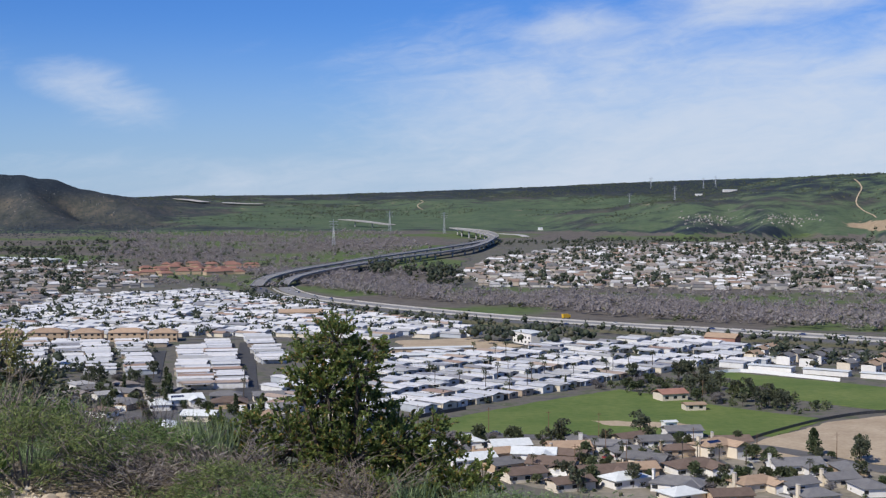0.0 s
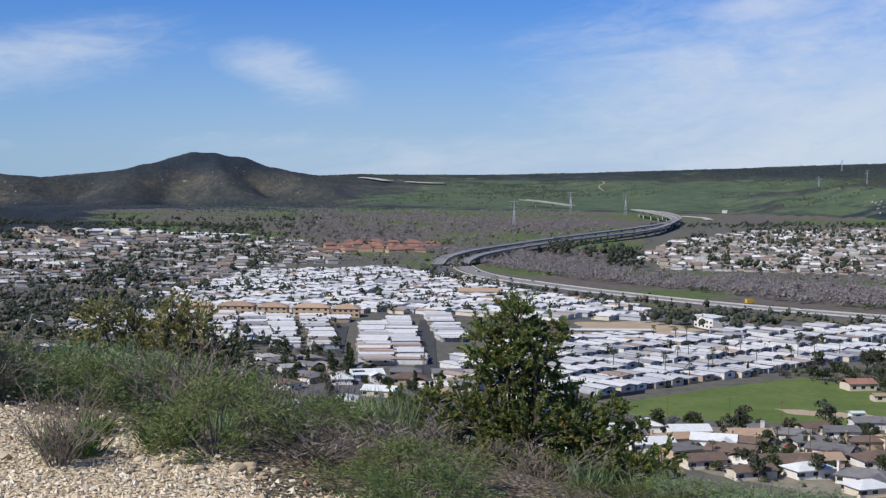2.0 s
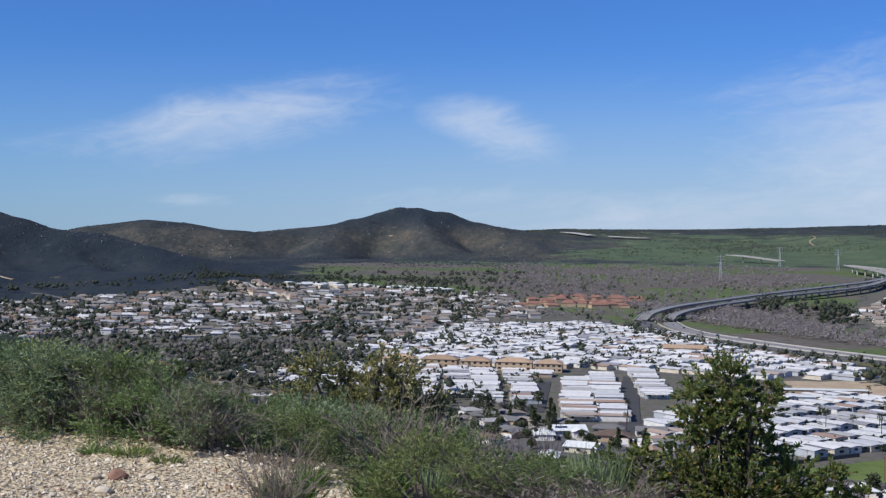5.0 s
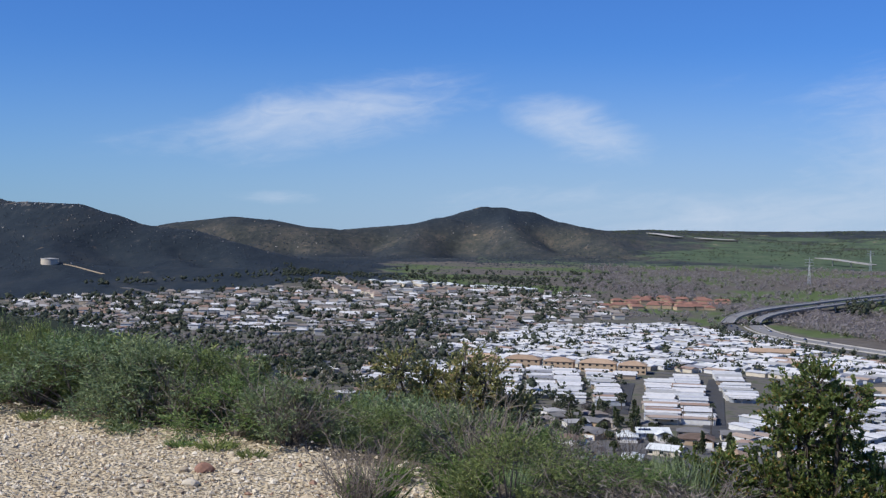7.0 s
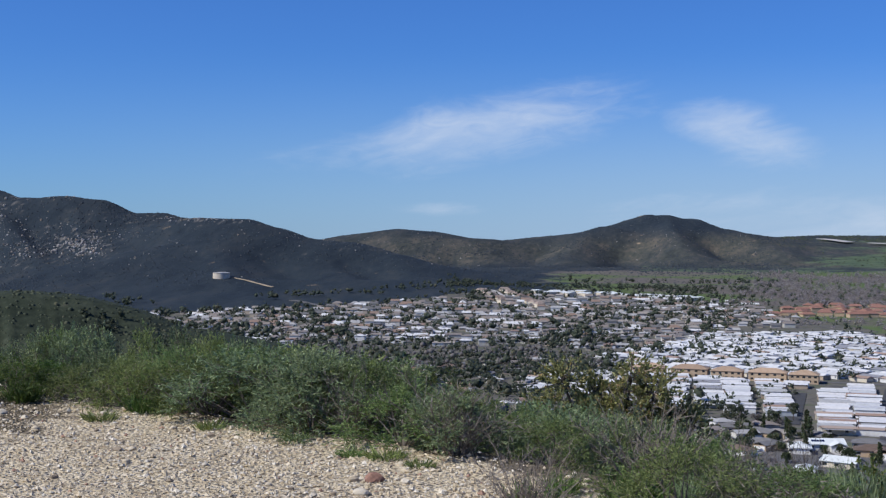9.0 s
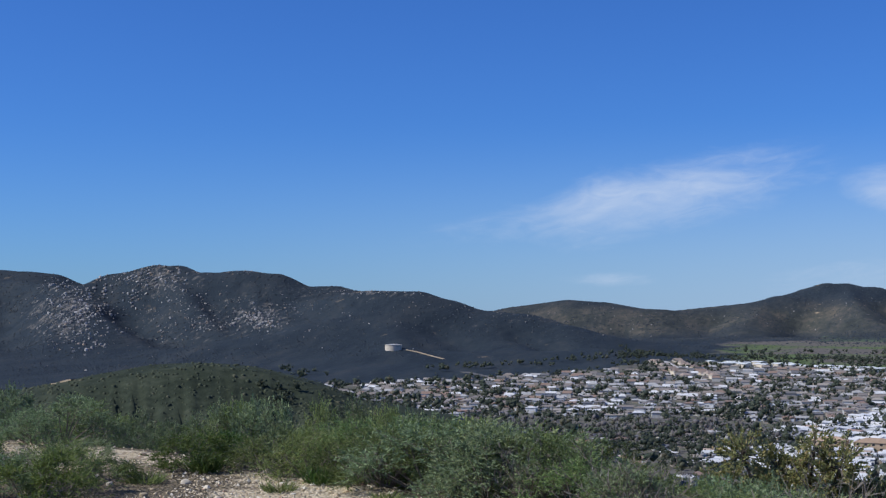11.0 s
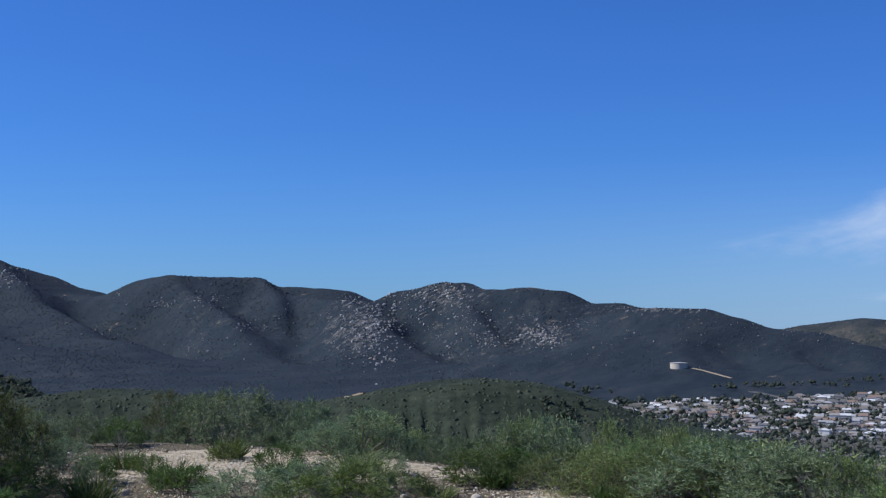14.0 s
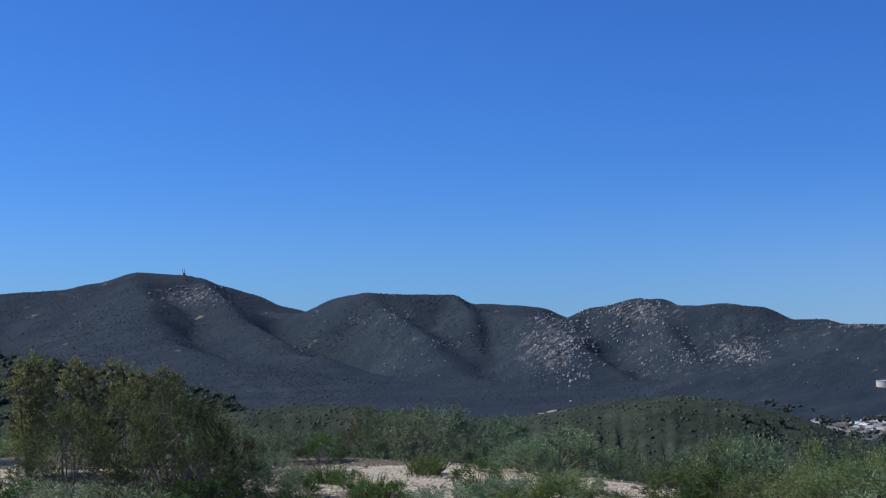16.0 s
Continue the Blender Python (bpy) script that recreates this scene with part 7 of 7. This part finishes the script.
def bare_shrub(seed, wide, tall, stems, shoots):
    rng = np.random.default_rng(seed)
    main, twig, lv = shrub_parts(rng, wide, tall, stems, shoots, 2, 0.06, 0.12, 0.5, 0.95)
    top = empty("dead_shrub")
    tagged(top, "leafless grey-brown dead shrub with brittle twigs", "shrub", "dead shrubs on the hilltop")
    stuff_part("branchwork", strands("stems", main, 0.005, 0.0018, M["dead_wood"]), None, top)
    stuff_part("twigwork", strands("twigs", twig, 0.0024, 0.001, M["dead_wood"]), None, top)
    stuff_part("twig_mass", needle_mesh("tips", *lv, M["dead_twig_tip"]), None, top)
    return top


def tuft(seed, count, tall, spread, mat, name, label):
    rng = np.random.default_rng(seed)
    a = rng.uniform(0, 6.283, count)
    r = spread * 0.3 * np.sqrt(rng.uniform(0, 1, count))
    base = np.stack([np.cos(a) * r, np.sin(a) * r, 0 * a - 0.02], -1)
    way = unit(np.stack([np.cos(a) * spread / tall * rng.uniform(0.1, 1, count), np.sin(a) * spread / tall * rng.uniform(0.1, 1, count), 0 * a + 1], -1) + rng.normal(size=(count, 3)) * 0.12)
    side = unit(np.cross(way, rng.normal(size=(count, 3))))
    ln = tall * rng.uniform(0.5, 1.1, count)
    top = empty(name)
    tagged(top, label, "grass", "tufts on the hilltop")
    stuff_part("blade_clump", leaf_mesh("blades", base, way, side, ln, 0.007 + 0 * ln, mat, 0.6), None, top)
    return top


M["dead_twig_tip"] = foliage("dead_twig_tip", (0.12, 0.10, 0.085), (0.24, 0.21, 0.18), (0.20, 0.19, 0.11), 0.2, 0.9, 0.1)
M["weed_leaf"] = foliage("weed_leaf", (0.050, 0.086, 0.018), (0.120, 0.180, 0.042), (0.19, 0.21, 0.07), 0.12, 0.6, 0.42)
S_LABEL = "feathery green sagebrush growing at the clearing's edge"
sages = [Spread(shrub("sagebrush", S_LABEL, "shrub", "sagebrush on the hilltop", M["sage_leaf"], 100 + k, 0.62, 0.82, 20, 34, 13, 0.034, 0.27, 0.55)) for k in range(4)]
greys = [Spread(shrub("grey_sagebrush", "soft grey-green sagebrush with pale woody stems", "shrub", "sagebrush on the hilltop", M["grey_sage_leaf"], 120 + k, 0.62, 0.82, 18, 36, 13, 0.032, 0.30, 0.45)) for k in range(3)]
brooms = [Spread(shrub("broom_bush", "tall yellow-green broom bush with wispy upright twigs", "shrub", "broom bushes on the hilltop", M["broom_leaf"], 140 + k, 0.62, 0.95, 22, 34, 11, 0.036, 0.22, 1.1)) for k in range(2)]
deads = [Spread(bare_shrub(160 + k, 0.45, 0.6, 34, 9)) for k in range(3)]
light_sages = [Spread(shrub("sagebrush", "low sagebrush further along the hilltop", "shrub", "sagebrush on the hilltop", M["grey_sage_leaf" if k else "sage_leaf"], 180 + k, 0.62, 0.82, 17, 30, 10, 0.044, 0.32, 0.45)) for k in range(2)]
rounds = [Spread(shrub("round_sagebrush", "rounded grey-green sagebrush standing alone on the stony ground", "shrub", "sagebrush on the hilltop", M["grey_sage_leaf" if k != 1 else "sage_leaf"], 190 + k, 0.62, 0.82, 16, 42, 13, 0.034, 0.32, 0.4)) for k in range(3)]
weeds = [Spread(shrub("green_weed_bush", "low fresh green leafy weed bush on the gravel", "shrub", "weeds on the hilltop", M["weed_leaf"], 195 + k, 0.62, 0.82, 18, 32, 10, 0.045, 0.32, 0.8)) for k in range(2)]

# bearing of the shrub tops seen against the valley
TOP_LINE = ([-24, -6, 0, 8.5, 10, 12, 13, 18, 24, 27.5, 29.5, 33, 37, 41, 45, 50, 55, 60, 66, 75], [-12.6, -12.4, -12.2, -12.0, -10.2, -9.2, -8.8, -7.5, -6.9, -6.3, -5.2, -4.7, -4.6, -4.5, -4.1, -4.2, -4.0, -3.9, -3.8, -3.4])
rnd = random.Random(21)


def room(az, r):
    """Height from the ground up to the line of the shrub tops."""
    return EYE_Z + r * math.tan(radians(float(np.interp(az, *TOP_LINE)))) - land_at(*spot(az, r))


def hedge(az0, az1, gaps, rows, keep, lo, hi, mix):
    """Shrubs in loose rows outside the gravel's edge."""
    for k, off in enumerate(rows):
        az = az0 + rnd.uniform(0, 1.5)
        while az < az1:
            r = float(np.interp(az, *GRAVEL_EDGE)) + off + rnd.uniform(-0.35, 0.35)
            x, y = spot(az, r)
            z = land_at(x, y)
            lim = EYE_Z + r * math.tan(radians(float(np.interp(az, *TOP_LINE)) + rnd.uniform(-1.3, 0.4) if az > 40 else float(np.interp(az, *TOP_LINE)) + rnd.uniform(-0.75, 0.22))) - z
            tall = min(hi, max(lo, lim))
            if rnd.random() < keep and lim > 0.12 and not any(a < az < b for a, b in gaps):
                pick = rnd.choice(mix)
                wide = min(1.15, max(0.5, tall * rnd.uniform(0.85, 1.25)))
                kind = {"s": sages, "g": greys, "b": brooms, "d": deads, "l": light_sages, "r": rounds}[pick]
                model = kind[rnd.randrange(len(kind))]
                base = 0.95 if pick == "b" else 0.6 if pick == "d" else 0.82
                model.at(sized(pose(x, y, z - 0.02, rnd.uniform(-6, 6), rnd.uniform(-6, 6), rnd.uniform(0, 360)), wide / 0.62, wide / 0.62, tall / base))
            az += math.degrees(rnd.uniform(0.55, 0.95) / r)


hedge(-22, 8, (), (1.2, 2.2), 0.95, 0.15, 0.9, "ssgbdsg")
hedge(-22, 8, (), (3.4,), 0.9, 0.2, 0.9, "l")
hedge(8, 29, (), (0.55, 1.3), 0.85, 0.3, 1.0, "sssdsrb")
hedge(8, 29, (), (2.0, 3.2), 0.8, 0.3, 1.0, "ls")
hedge(29, 40, (), (0.35, 1.2), 0.85, 0.3, 1.1, "srssrb")
hedge(29, 40, (), (2.2, 3.4), 0.8, 0.4, 1.1, "lsr")
hedge(40, 77, ((44, 50), (53, 63)), (-5.2, -3.9), 0.25, 0.16, 0.32, "gd")
hedge(40, 77, ((45.5, 50), (55, 63)), (-2.4,), 0.25, 0.2, 0.36, "ggd")
hedge(33, 77, (), (2.6, 4.2), 0.42, 0.25, 1.1, "rrrl")
hedge(40, 77, (), (6.0, 8.5, 11.5), 0.36, 0.3, 1.3, "rrl")

# single bushes: bearing, distance, half width, height
for az, r, wide, tall, pick in ((62.3, 18.8, 0.42, 0.46, "g"), (60.7, 18.9, 0.36, 0.40, "w"), (56.6, 19.4, 0.66, 0.70, "r"), (57.9, 20.0, 0.45, 0.62, "r"), (61.7, 14.3, 0.22, 0.30, "w"), (59.7, 15.0, 0.20, 0.24, "w"), (58.2, 13.6, 0.32, 0.27, "w"),
                                (54.0, 15.4, 0.30, 0.30, "w"), (55.6, 12.6, 0.50, 0.34, "g"), (53.4, 12.4, 0.50, 0.38, "r"), (65.6, 12.9, 0.50, 0.40, "w"), (63.6, 13.8, 0.45, 0.42, "g"), (64.2, 18.5, 0.5, 0.5, "g"), (50.7, 17.1, 0.66, 0.56, "r"), (49.6, 17.8, 0.5, 0.46, "r"),
                                (51.9, 16.9, 0.45, 0.40, "g"), (47.9, 16.7, 0.26, 0.25, "r"), (46.5, 16.5, 0.30, 0.30, "r"), (44.7, 16.8, 0.40, 0.46, "r"), (42.2, 16.7, 0.52, 0.54, "r"), (43.4, 17.0, 0.42, 0.46, "s"), (45.5, 14.1, 0.46, 0.40, "w"), (44.4, 14.4, 0.40, 0.36, "w"),
                                (40.6, 13.3, 0.48, 0.46, "s"), (42.4, 13.8, 0.42, 0.36, "s"), (38.7, 15.3, 0.52, 0.56, "r"), (37.4, 15.0, 0.46, 0.50, "s"), (35.9, 14.9, 0.48, 0.54, "r"), (40.3, 16.0, 0.46, 0.50, "r"), (52.8, 19.8, 0.5, 0.55, "r"), (54.6, 21.0, 0.6, 0.60, "r"), (47.4, 20.4, 0.5, 0.5, "r"),
                                (66.9, 11.6, 0.45, 0.34, "w"), (69.4, 11.8, 0.5, 0.44, "g"), (71.8, 11.4, 0.5, 0.5, "g"), (74.0, 12.2, 0.5, 0.5, "w"), (52.2, 13.6, 0.3, 0.3, "g"), (48.9, 13.4, 0.34, 0.22, "w"), (49.8, 14.9, 0.3, 0.26, "g"), (56.4, 16.6, 0.22, 0.24, "w"), (50.9, 12.6, 0.50, 0.46, "s"), (52.0, 11.8, 0.5, 0.42, "w")):
    kind = {"r": rounds, "g": greys, "s": sages, "w": weeds}[pick]
    x, y = spot(az, r)
    tall = min(1.1, tall + max(0.0, GROUND_Z - land_at(x, y)))
    kind[int(az * 10) % len(kind)].at(sized(pose(x, y, land_at(x, y) - 0.03, rnd.uniform(-5, 5), rnd.uniform(-5, 5), az * 57), 1.12 * wide / 0.62, 1.12 * wide / 0.62, 1.06 * tall / 0.82))


def dense_bush(name, label, mat, seed, blobs, per, leaf, slim, base_mat):
    """A leafy bush from lobes (x, y, z, radius) on branching limbs."""
    rng = np.random.default_rng(seed)
    top = empty(name)
    tagged(top, label, "bush")
    bm = bmesh.new()
    for x, y, z, r in blobs:
        mid = (x * 0.35 + rng.normal() * 0.04, y * 0.35 + rng.normal() * 0.04, z * 0.5)
        tube(bm, [(0.05 * x, 0.05 * y, -0.2), mid, (x, y, z)], [0.035, 0.024, 0.010], 5)
    stuff_part("branchwork", bm, base_mat, top)
    B = np.array(blobs, float)
    shoots = []
    for x, y, z, r in blobs:
        n = int(120 * (r / 0.4) ** 2)
        d = unit(rng.normal(size=(n, 3)) * np.array([1, 1, 0.9]) + np.array([0, 0, 0.25]))
        end = np.array([x, y, z]) + d * (r * rng.uniform(0.45, 1.12, n))[:, None]
        start = np.array([x, y, z]) + d * (r * 0.1)
        shoots.append((start, end))
    st, en = np.vstack([s[0] for s in shoots]), np.vstack([s[1] for s in shoots])
    stuff_part("twigwork", strands("twigs", bent(rng, st[::2], en[::2], rng.normal(size=st[::2].shape) * 0.03, 3), 0.006, 0.002, base_mat), None, top)
    n = len(st) * per
    w = np.repeat(np.arange(len(st)), per)
    s = rng.uniform(0.45, 1.05, n)[:, None]
    base = st[w] * (1 - s) + en[w] * s
    way = unit(unit(en - st)[w] * 0.9 + rng.normal(size=(n, 3)) * 0.6 + np.array([0, 0, 0.25]))
    side = unit(np.cross(way, rng.normal(size=(n, 3))))
    ll = leaf * rng.uniform(0.6, 1.35, n)
    stuff_part("foliage", leaf_mesh("foliage", base, way, side, ll, ll * slim, mat, 0.4), None, top)
    return top


def place_bush(ob, az, r, sink=0.1, turn=None, scale=1.0):
    x, y = spot(az, r)
    ob.matrix_basis = sized(pose(x, y, land_at(x, y) - sink, 0, 0, az if turn is None else turn), scale)


LAUREL = [(-1.22, 0, 0.46, 0.30), (-0.92, 0.05, 0.86, 0.24), (-0.68, 0, 0.98, 0.20), (-1.05, 0.3, 0.55, 0.3), (1.15, -0.1, 0.55, 0.2), (0.75, 0, 0.92, 0.2), (0.0, 0, 1.62, 0.30), (-0.18, 0.1, 1.48, 0.30), (0.16, -0.1, 1.42, 0.30), (-0.08, 0, 1.20, 0.36), (0.20, 0.15, 1.08, 0.34), (0.28, -0.1, 1.62, 0.16), (-0.30, -0.1, 1.30, 0.16), (-0.34, 0.0, 0.80, 0.38), (-0.72, 0.1, 0.72, 0.34), (-0.95, -0.1, 0.42, 0.34), (-0.55, -0.2, 0.38, 0.42),
          (0.10, -0.1, 0.72, 0.46), (0.45, 0.05, 0.78, 0.36), (0.72, 0.1, 0.66, 0.30), (0.92, -0.05, 0.42, 0.32), (0.55, -0.2, 0.36, 0.42), (0.0, -0.25, 0.30, 0.48), (1.12, 0.1, 0.34, 0.24), (-0.15, 0.4, 0.6, 0.4), (0.5, 0.45, 0.5, 0.36), (-1.12, 0.1, 0.62, 0.16), (0.98, 0, 0.78, 0.14)]
place_bush(dense_bush("laurel_bush", "dark green laurel bush with glossy leaves and rusty tips", M["laurel_leaf"], 301, LAUREL, 34, 0.034, 0.48, M["bark"]), 4.55, 12.6, 0.0, scale=1.2)
OLIVE = [(-0.45, 0, 1.60, 0.26), (-0.15, 0.1, 1.48, 0.24), (0.18, 0, 1.66, 0.22), (0.38, -0.1, 1.52, 0.26), (0.55, 0.1, 1.30, 0.22), (-0.58, 0.1, 1.30, 0.24), (0.1, -0.1, 1.22, 0.30), (-0.3, 0, 1.1, 0.28), (0.5, 0, 1.0, 0.30), (0.62, 0, 0.7, 0.24), (0, 0, 0.7, 0.4), (-0.4, 0, 0.6, 0.35)]
OLIVE_FULL = [(x, y, z, r * 1.12) for x, y, z, r in OLIVE if z > 0.95] + [(0.0, 0.1, 1.46, 0.28), (-0.2, 0.0, 1.28, 0.30), (0.3, 0.0, 1.35, 0.28), (0.72, 0.1, 1.22, 0.24), (-0.75, 0.0, 1.22, 0.22), (0.0, 0.0, 0.85, 0.2)]
place_bush(dense_bush("olive_bush", "open olive-brown bush with small leathery leaves", M["olive_leaf"], 302, OLIVE_FULL, 16, 0.038, 0.5, M["bark"]), 20.2, 15.6, 0.0, scale=1.26)
for k, (az, r, s) in enumerate(((69.8, 18.6, 0.78), (67.6, 19.6, 0.72), (72.6, 17.0, 0.8))):
    place_bush(dense_bush("olive_bush", "open olive-green bush behind wispy broom", M["olive_leaf"], 310 + k, OLIVE, 22, 0.040, 0.5, M["bark"]), az, r, 0.0, az + 40 * k, s)
for az, r, wide, tall in ((66.8, 13.1, 0.66, 1.32), (68.6, 14.2, 0.7, 1.2), (71.2, 13.4, 0.7, 1.1), (65.2, 13.6, 0.5, 0.95), (58.5, 20.4, 0.5, 0.86), (28.2, 12.2, 0.5, 0.75)):
    x, y = spot(az, r)
    brooms[int(az) % 2].at(sized(pose(x, y, land_at(x, y) - 0.03, 0, 0, az * 7), wide / 0.62, wide / 0.62, tall / 0.95))
for az, r, wide, tall in ((23.0, 12.6, 0.8, 1.1), (21.2, 12.8, 0.8, 1.2), (19.4, 12.6, 0.8, 1.2), (17.6, 12.2, 0.8, 1.1), (22.2, 14.2, 0.8, 1.3), (18.4, 14.4, 0.8, 1.3), (38.2, 13.6, 0.8, 0.95), (35.4, 12.4, 0.95, 0.95), (33.0, 12.0, 0.8, 0.9), (30.4, 11.6, 0.6, 0.75)):
    x, y = spot(az, r)
    tall = min(tall, room(az, r) + 0.05)
    (greys if int(az) % 2 else sages)[int(az * 3) % 3].at(sized(pose(x, y, land_at(x, y) - 0.03, 0, 0, az * 7), wide / 0.62, wide / 0.62, tall / 0.82))
for az, r, wide, tall in ((24.1, 7.65, 0.32, 0.50), (14.0, 8.4, 0.4, 0.36), (11.8, 8.0, 0.4, 0.26), (9.4, 7.9, 0.4, 0.22), (12.4, 10.2, 0.22, 0.72), (7.2, 8.0, 0.4, 0.2), (13.0, 7.6, 0.5, 0.28), (9.6, 7.6, 0.5, 0.28), (15.0, 9.2, 0.3, 0.55), (3.4, 8.6, 0.5, 0.3), (52.0, 13.2, 0.4, 0.45), (31.5, 11.2, 0.5, 0.6), (27.0, 10.2, 0.5, 0.6), (19.0, 9.4, 0.45, 0.7)):
    x, y = spot(az, r)
    deads[int(az) % 3].at(sized(pose(x, y, land_at(x, y) - 0.03, 0, 0, az * 7), wide / 0.45, wide / 0.45, tall / 0.6))
for group_ in (sages, greys, brooms, deads, light_sages, rounds, weeds):
    for s in group_:
        s.done()

tufts = [Spread(tuft(400, 260, 0.20, 0.22, M["grass_leaf"], "grass_tuft", "small fresh green grass tuft on the stony ground")), Spread(tuft(401, 200, 0.12, 0.22, M["sage_leaf"], "grass_tuft", "low sprig of green weeds on the stony ground")),
         Spread(tuft(402, 220, 0.34, 0.2, M["grey_sage_leaf"], "pale_grass_clump", "pale stiff grass clump among dead twigs"))]
for az, r, k, s in ((33.9, 11.1, 1, 1.2), (31.6, 10.2, 1, 1.0), (30.1, 10.0, 1, 1.3), (23.6, 7.9, 0, 1.4), (19.5, 8.2, 0, 1.5), (22.6, 8.6, 0, 1.0), (10.2, 8.4, 2, 1.3), (10.8, 8.8, 2, 1.2), (-1.0, 9.0, 2, 1.2), (-2.4, 8.6, 2, 1.1), (-6.0, 8.4, 2, 1.0), (1.4, 8.6, 2, 1.0),
                    (54.0, 14.5, 0, 1.6), (50.8, 15.0, 0, 1.6), (58.8, 14.0, 0, 1.8), (60.5, 15.5, 0, 1.5), (47.5, 13.2, 1, 1.6), (62.0, 13.0, 0, 1.8), (45.0, 13.8, 0, 1.5), (42.0, 12.5, 1, 1.4), (56.2, 17.0, 0, 1.8), (40.2, 12.8, 0, 1.3), (37.5, 11.8, 1, 1.2), (28.6, 9.6, 1, 1.0), (17.0, 8.2, 2, 0.8)):
    x, y = spot(az, r)
    tufts[k].at(sized(pose(x, y, land_at(x, y), 0, 0, az * 31), s))
for s in tufts:
    s.done()


def pebbles():
    rng = np.random.default_rng(7)
    n = 56000
    az, r = rng.uniform(6, 78, n), 6.6 + 14 * rng.uniform(0, 1, n) ** 1.7
    edge = np.interp(az, *GRAVEL_EDGE)
    keep = (r < edge + rng.uniform(-0.6, 1.0, n)) & ((az < 46) | (rng.uniform(0, 1, n) < 0.55))
    x, y = -r * np.sin(np.radians(az)), r * np.cos(np.radians(az))
    keep &= (az < 40) | (fbm(x, y, 3.4, 3, 31) > -0.28)
    x, y = x[keep], y[keep]
    size = 0.011 + 0.034 * rng.uniform(0, 1, len(x)) ** 3.0 + 0.0008 * np.hypot(x, y)
    m = len(x)
    c = np.array([(1, 0, 0), (0, 1, 0), (-1, 0, 0), (0, -1, 0), (0, 0, 0.8), (0, 0, -0.6)], float)
    v = (c[None] + rng.uniform(-0.32, 0.32, (m, 6, 3))) * rng.uniform(0.6, 1.1, (m, 1, 3)) * (size / 2)[:, None, None]
    a = rng.uniform(0, 6.283, m)
    px, py = v[..., 0].copy(), v[..., 1].copy()
    v[..., 0], v[..., 1] = px * np.cos(a)[:, None] - py * np.sin(a)[:, None], px * np.sin(a)[:, None] + py * np.cos(a)[:, None]
    v += np.stack([x, y, land(x, y) + size * 0.14], -1)[:, None]
    tri = np.array([(0, 1, 4), (1, 2, 4), (2, 3, 4), (3, 0, 4), (1, 0, 5), (2, 1, 5), (3, 2, 5), (0, 3, 5)])
    f = (np.arange(m)[:, None, None] * 6 + tri[None]).reshape(-1, 3)
    me = raw_mesh("gravel", v.reshape(-1, 3), f, [M["pebble"]])
    return tagged(new("gravel", me), "loose pale crushed stone over the clearing", "gravel", kind="stuff")


pebbles()


def stone_model(seed):
    rng = np.random.default_rng(seed)
    bm = bmesh.new()
    bmesh.ops.create_icosphere(bm, subdivisions=2, radius=0.5)
    form = Vector(rng.uniform(0.7, 1.05, 3) * np.array([1.1, 0.9, 0.62]))
    cut = [(Vector(unit(rng.normal(size=3))), rng.uniform(0.26, 0.42)) for _ in range(7)]
    for q in bm.verts:
        for n, d in cut:
            over = q.co.dot(n) - d
            if over > 0:
                q.co -= n * over * 0.85
        q.co = Vector(c * f for c, f in zip(q.co, form)) + Vector(rng.normal(size=3) * 0.012)
    me = bpy.data.meshes.new("stone")
    bm.to_mesh(me), bm.free()
    me.materials.append(M["pebble_each"])
    return tagged(new("stone", me), "pale weathered stone lying on the gravel", "stone", "stones on the clearing")


M["pebble_each"] = palette("pebble_each", ((0.0, (0.46, 0.38, 0.26)), (0.25, (0.54, 0.46, 0.33)), (0.5, (0.36, 0.29, 0.19)), (0.72, (0.60, 0.53, 0.41)), (0.88, (0.26, 0.21, 0.15))), 0.9, 0.25, island=False)
stones = [Spread(stone_model(500 + k)) for k in range(4)]
rnd = random.Random(33)
for k in range(210):
    az = rnd.uniform(14, 76)
    edge = float(np.interp(az, *GRAVEL_EDGE))
    r = rnd.uniform(7.2, edge + 0.5) if az < 40 else rnd.uniform(9.5, edge)
    x, y = spot(az, r)
    s = rnd.uniform(0.045, 0.085) if rnd.random() < 0.9 else rnd.uniform(0.09, 0.14)
    if az > 44:
        s *= 1.35
    stones[k % 4].at(sized(pose(x, y, land_at(x, y) + s * 0.12, 0, 0, rnd.uniform(0, 360)), s))
for s in stones:
    s.done()
red = new("stone", stones[0].model.data.copy())
red.data.materials[0] = M["rock_red"]
x, y = spot(30.6, 9.1)
red.matrix_basis = sized(pose(x, y, land_at(x, y) + 0.02, 0, 0, 40), 0.15)
tagged(red, "reddish brown stone lying on the gravel", "stone", "stones on the clearing")
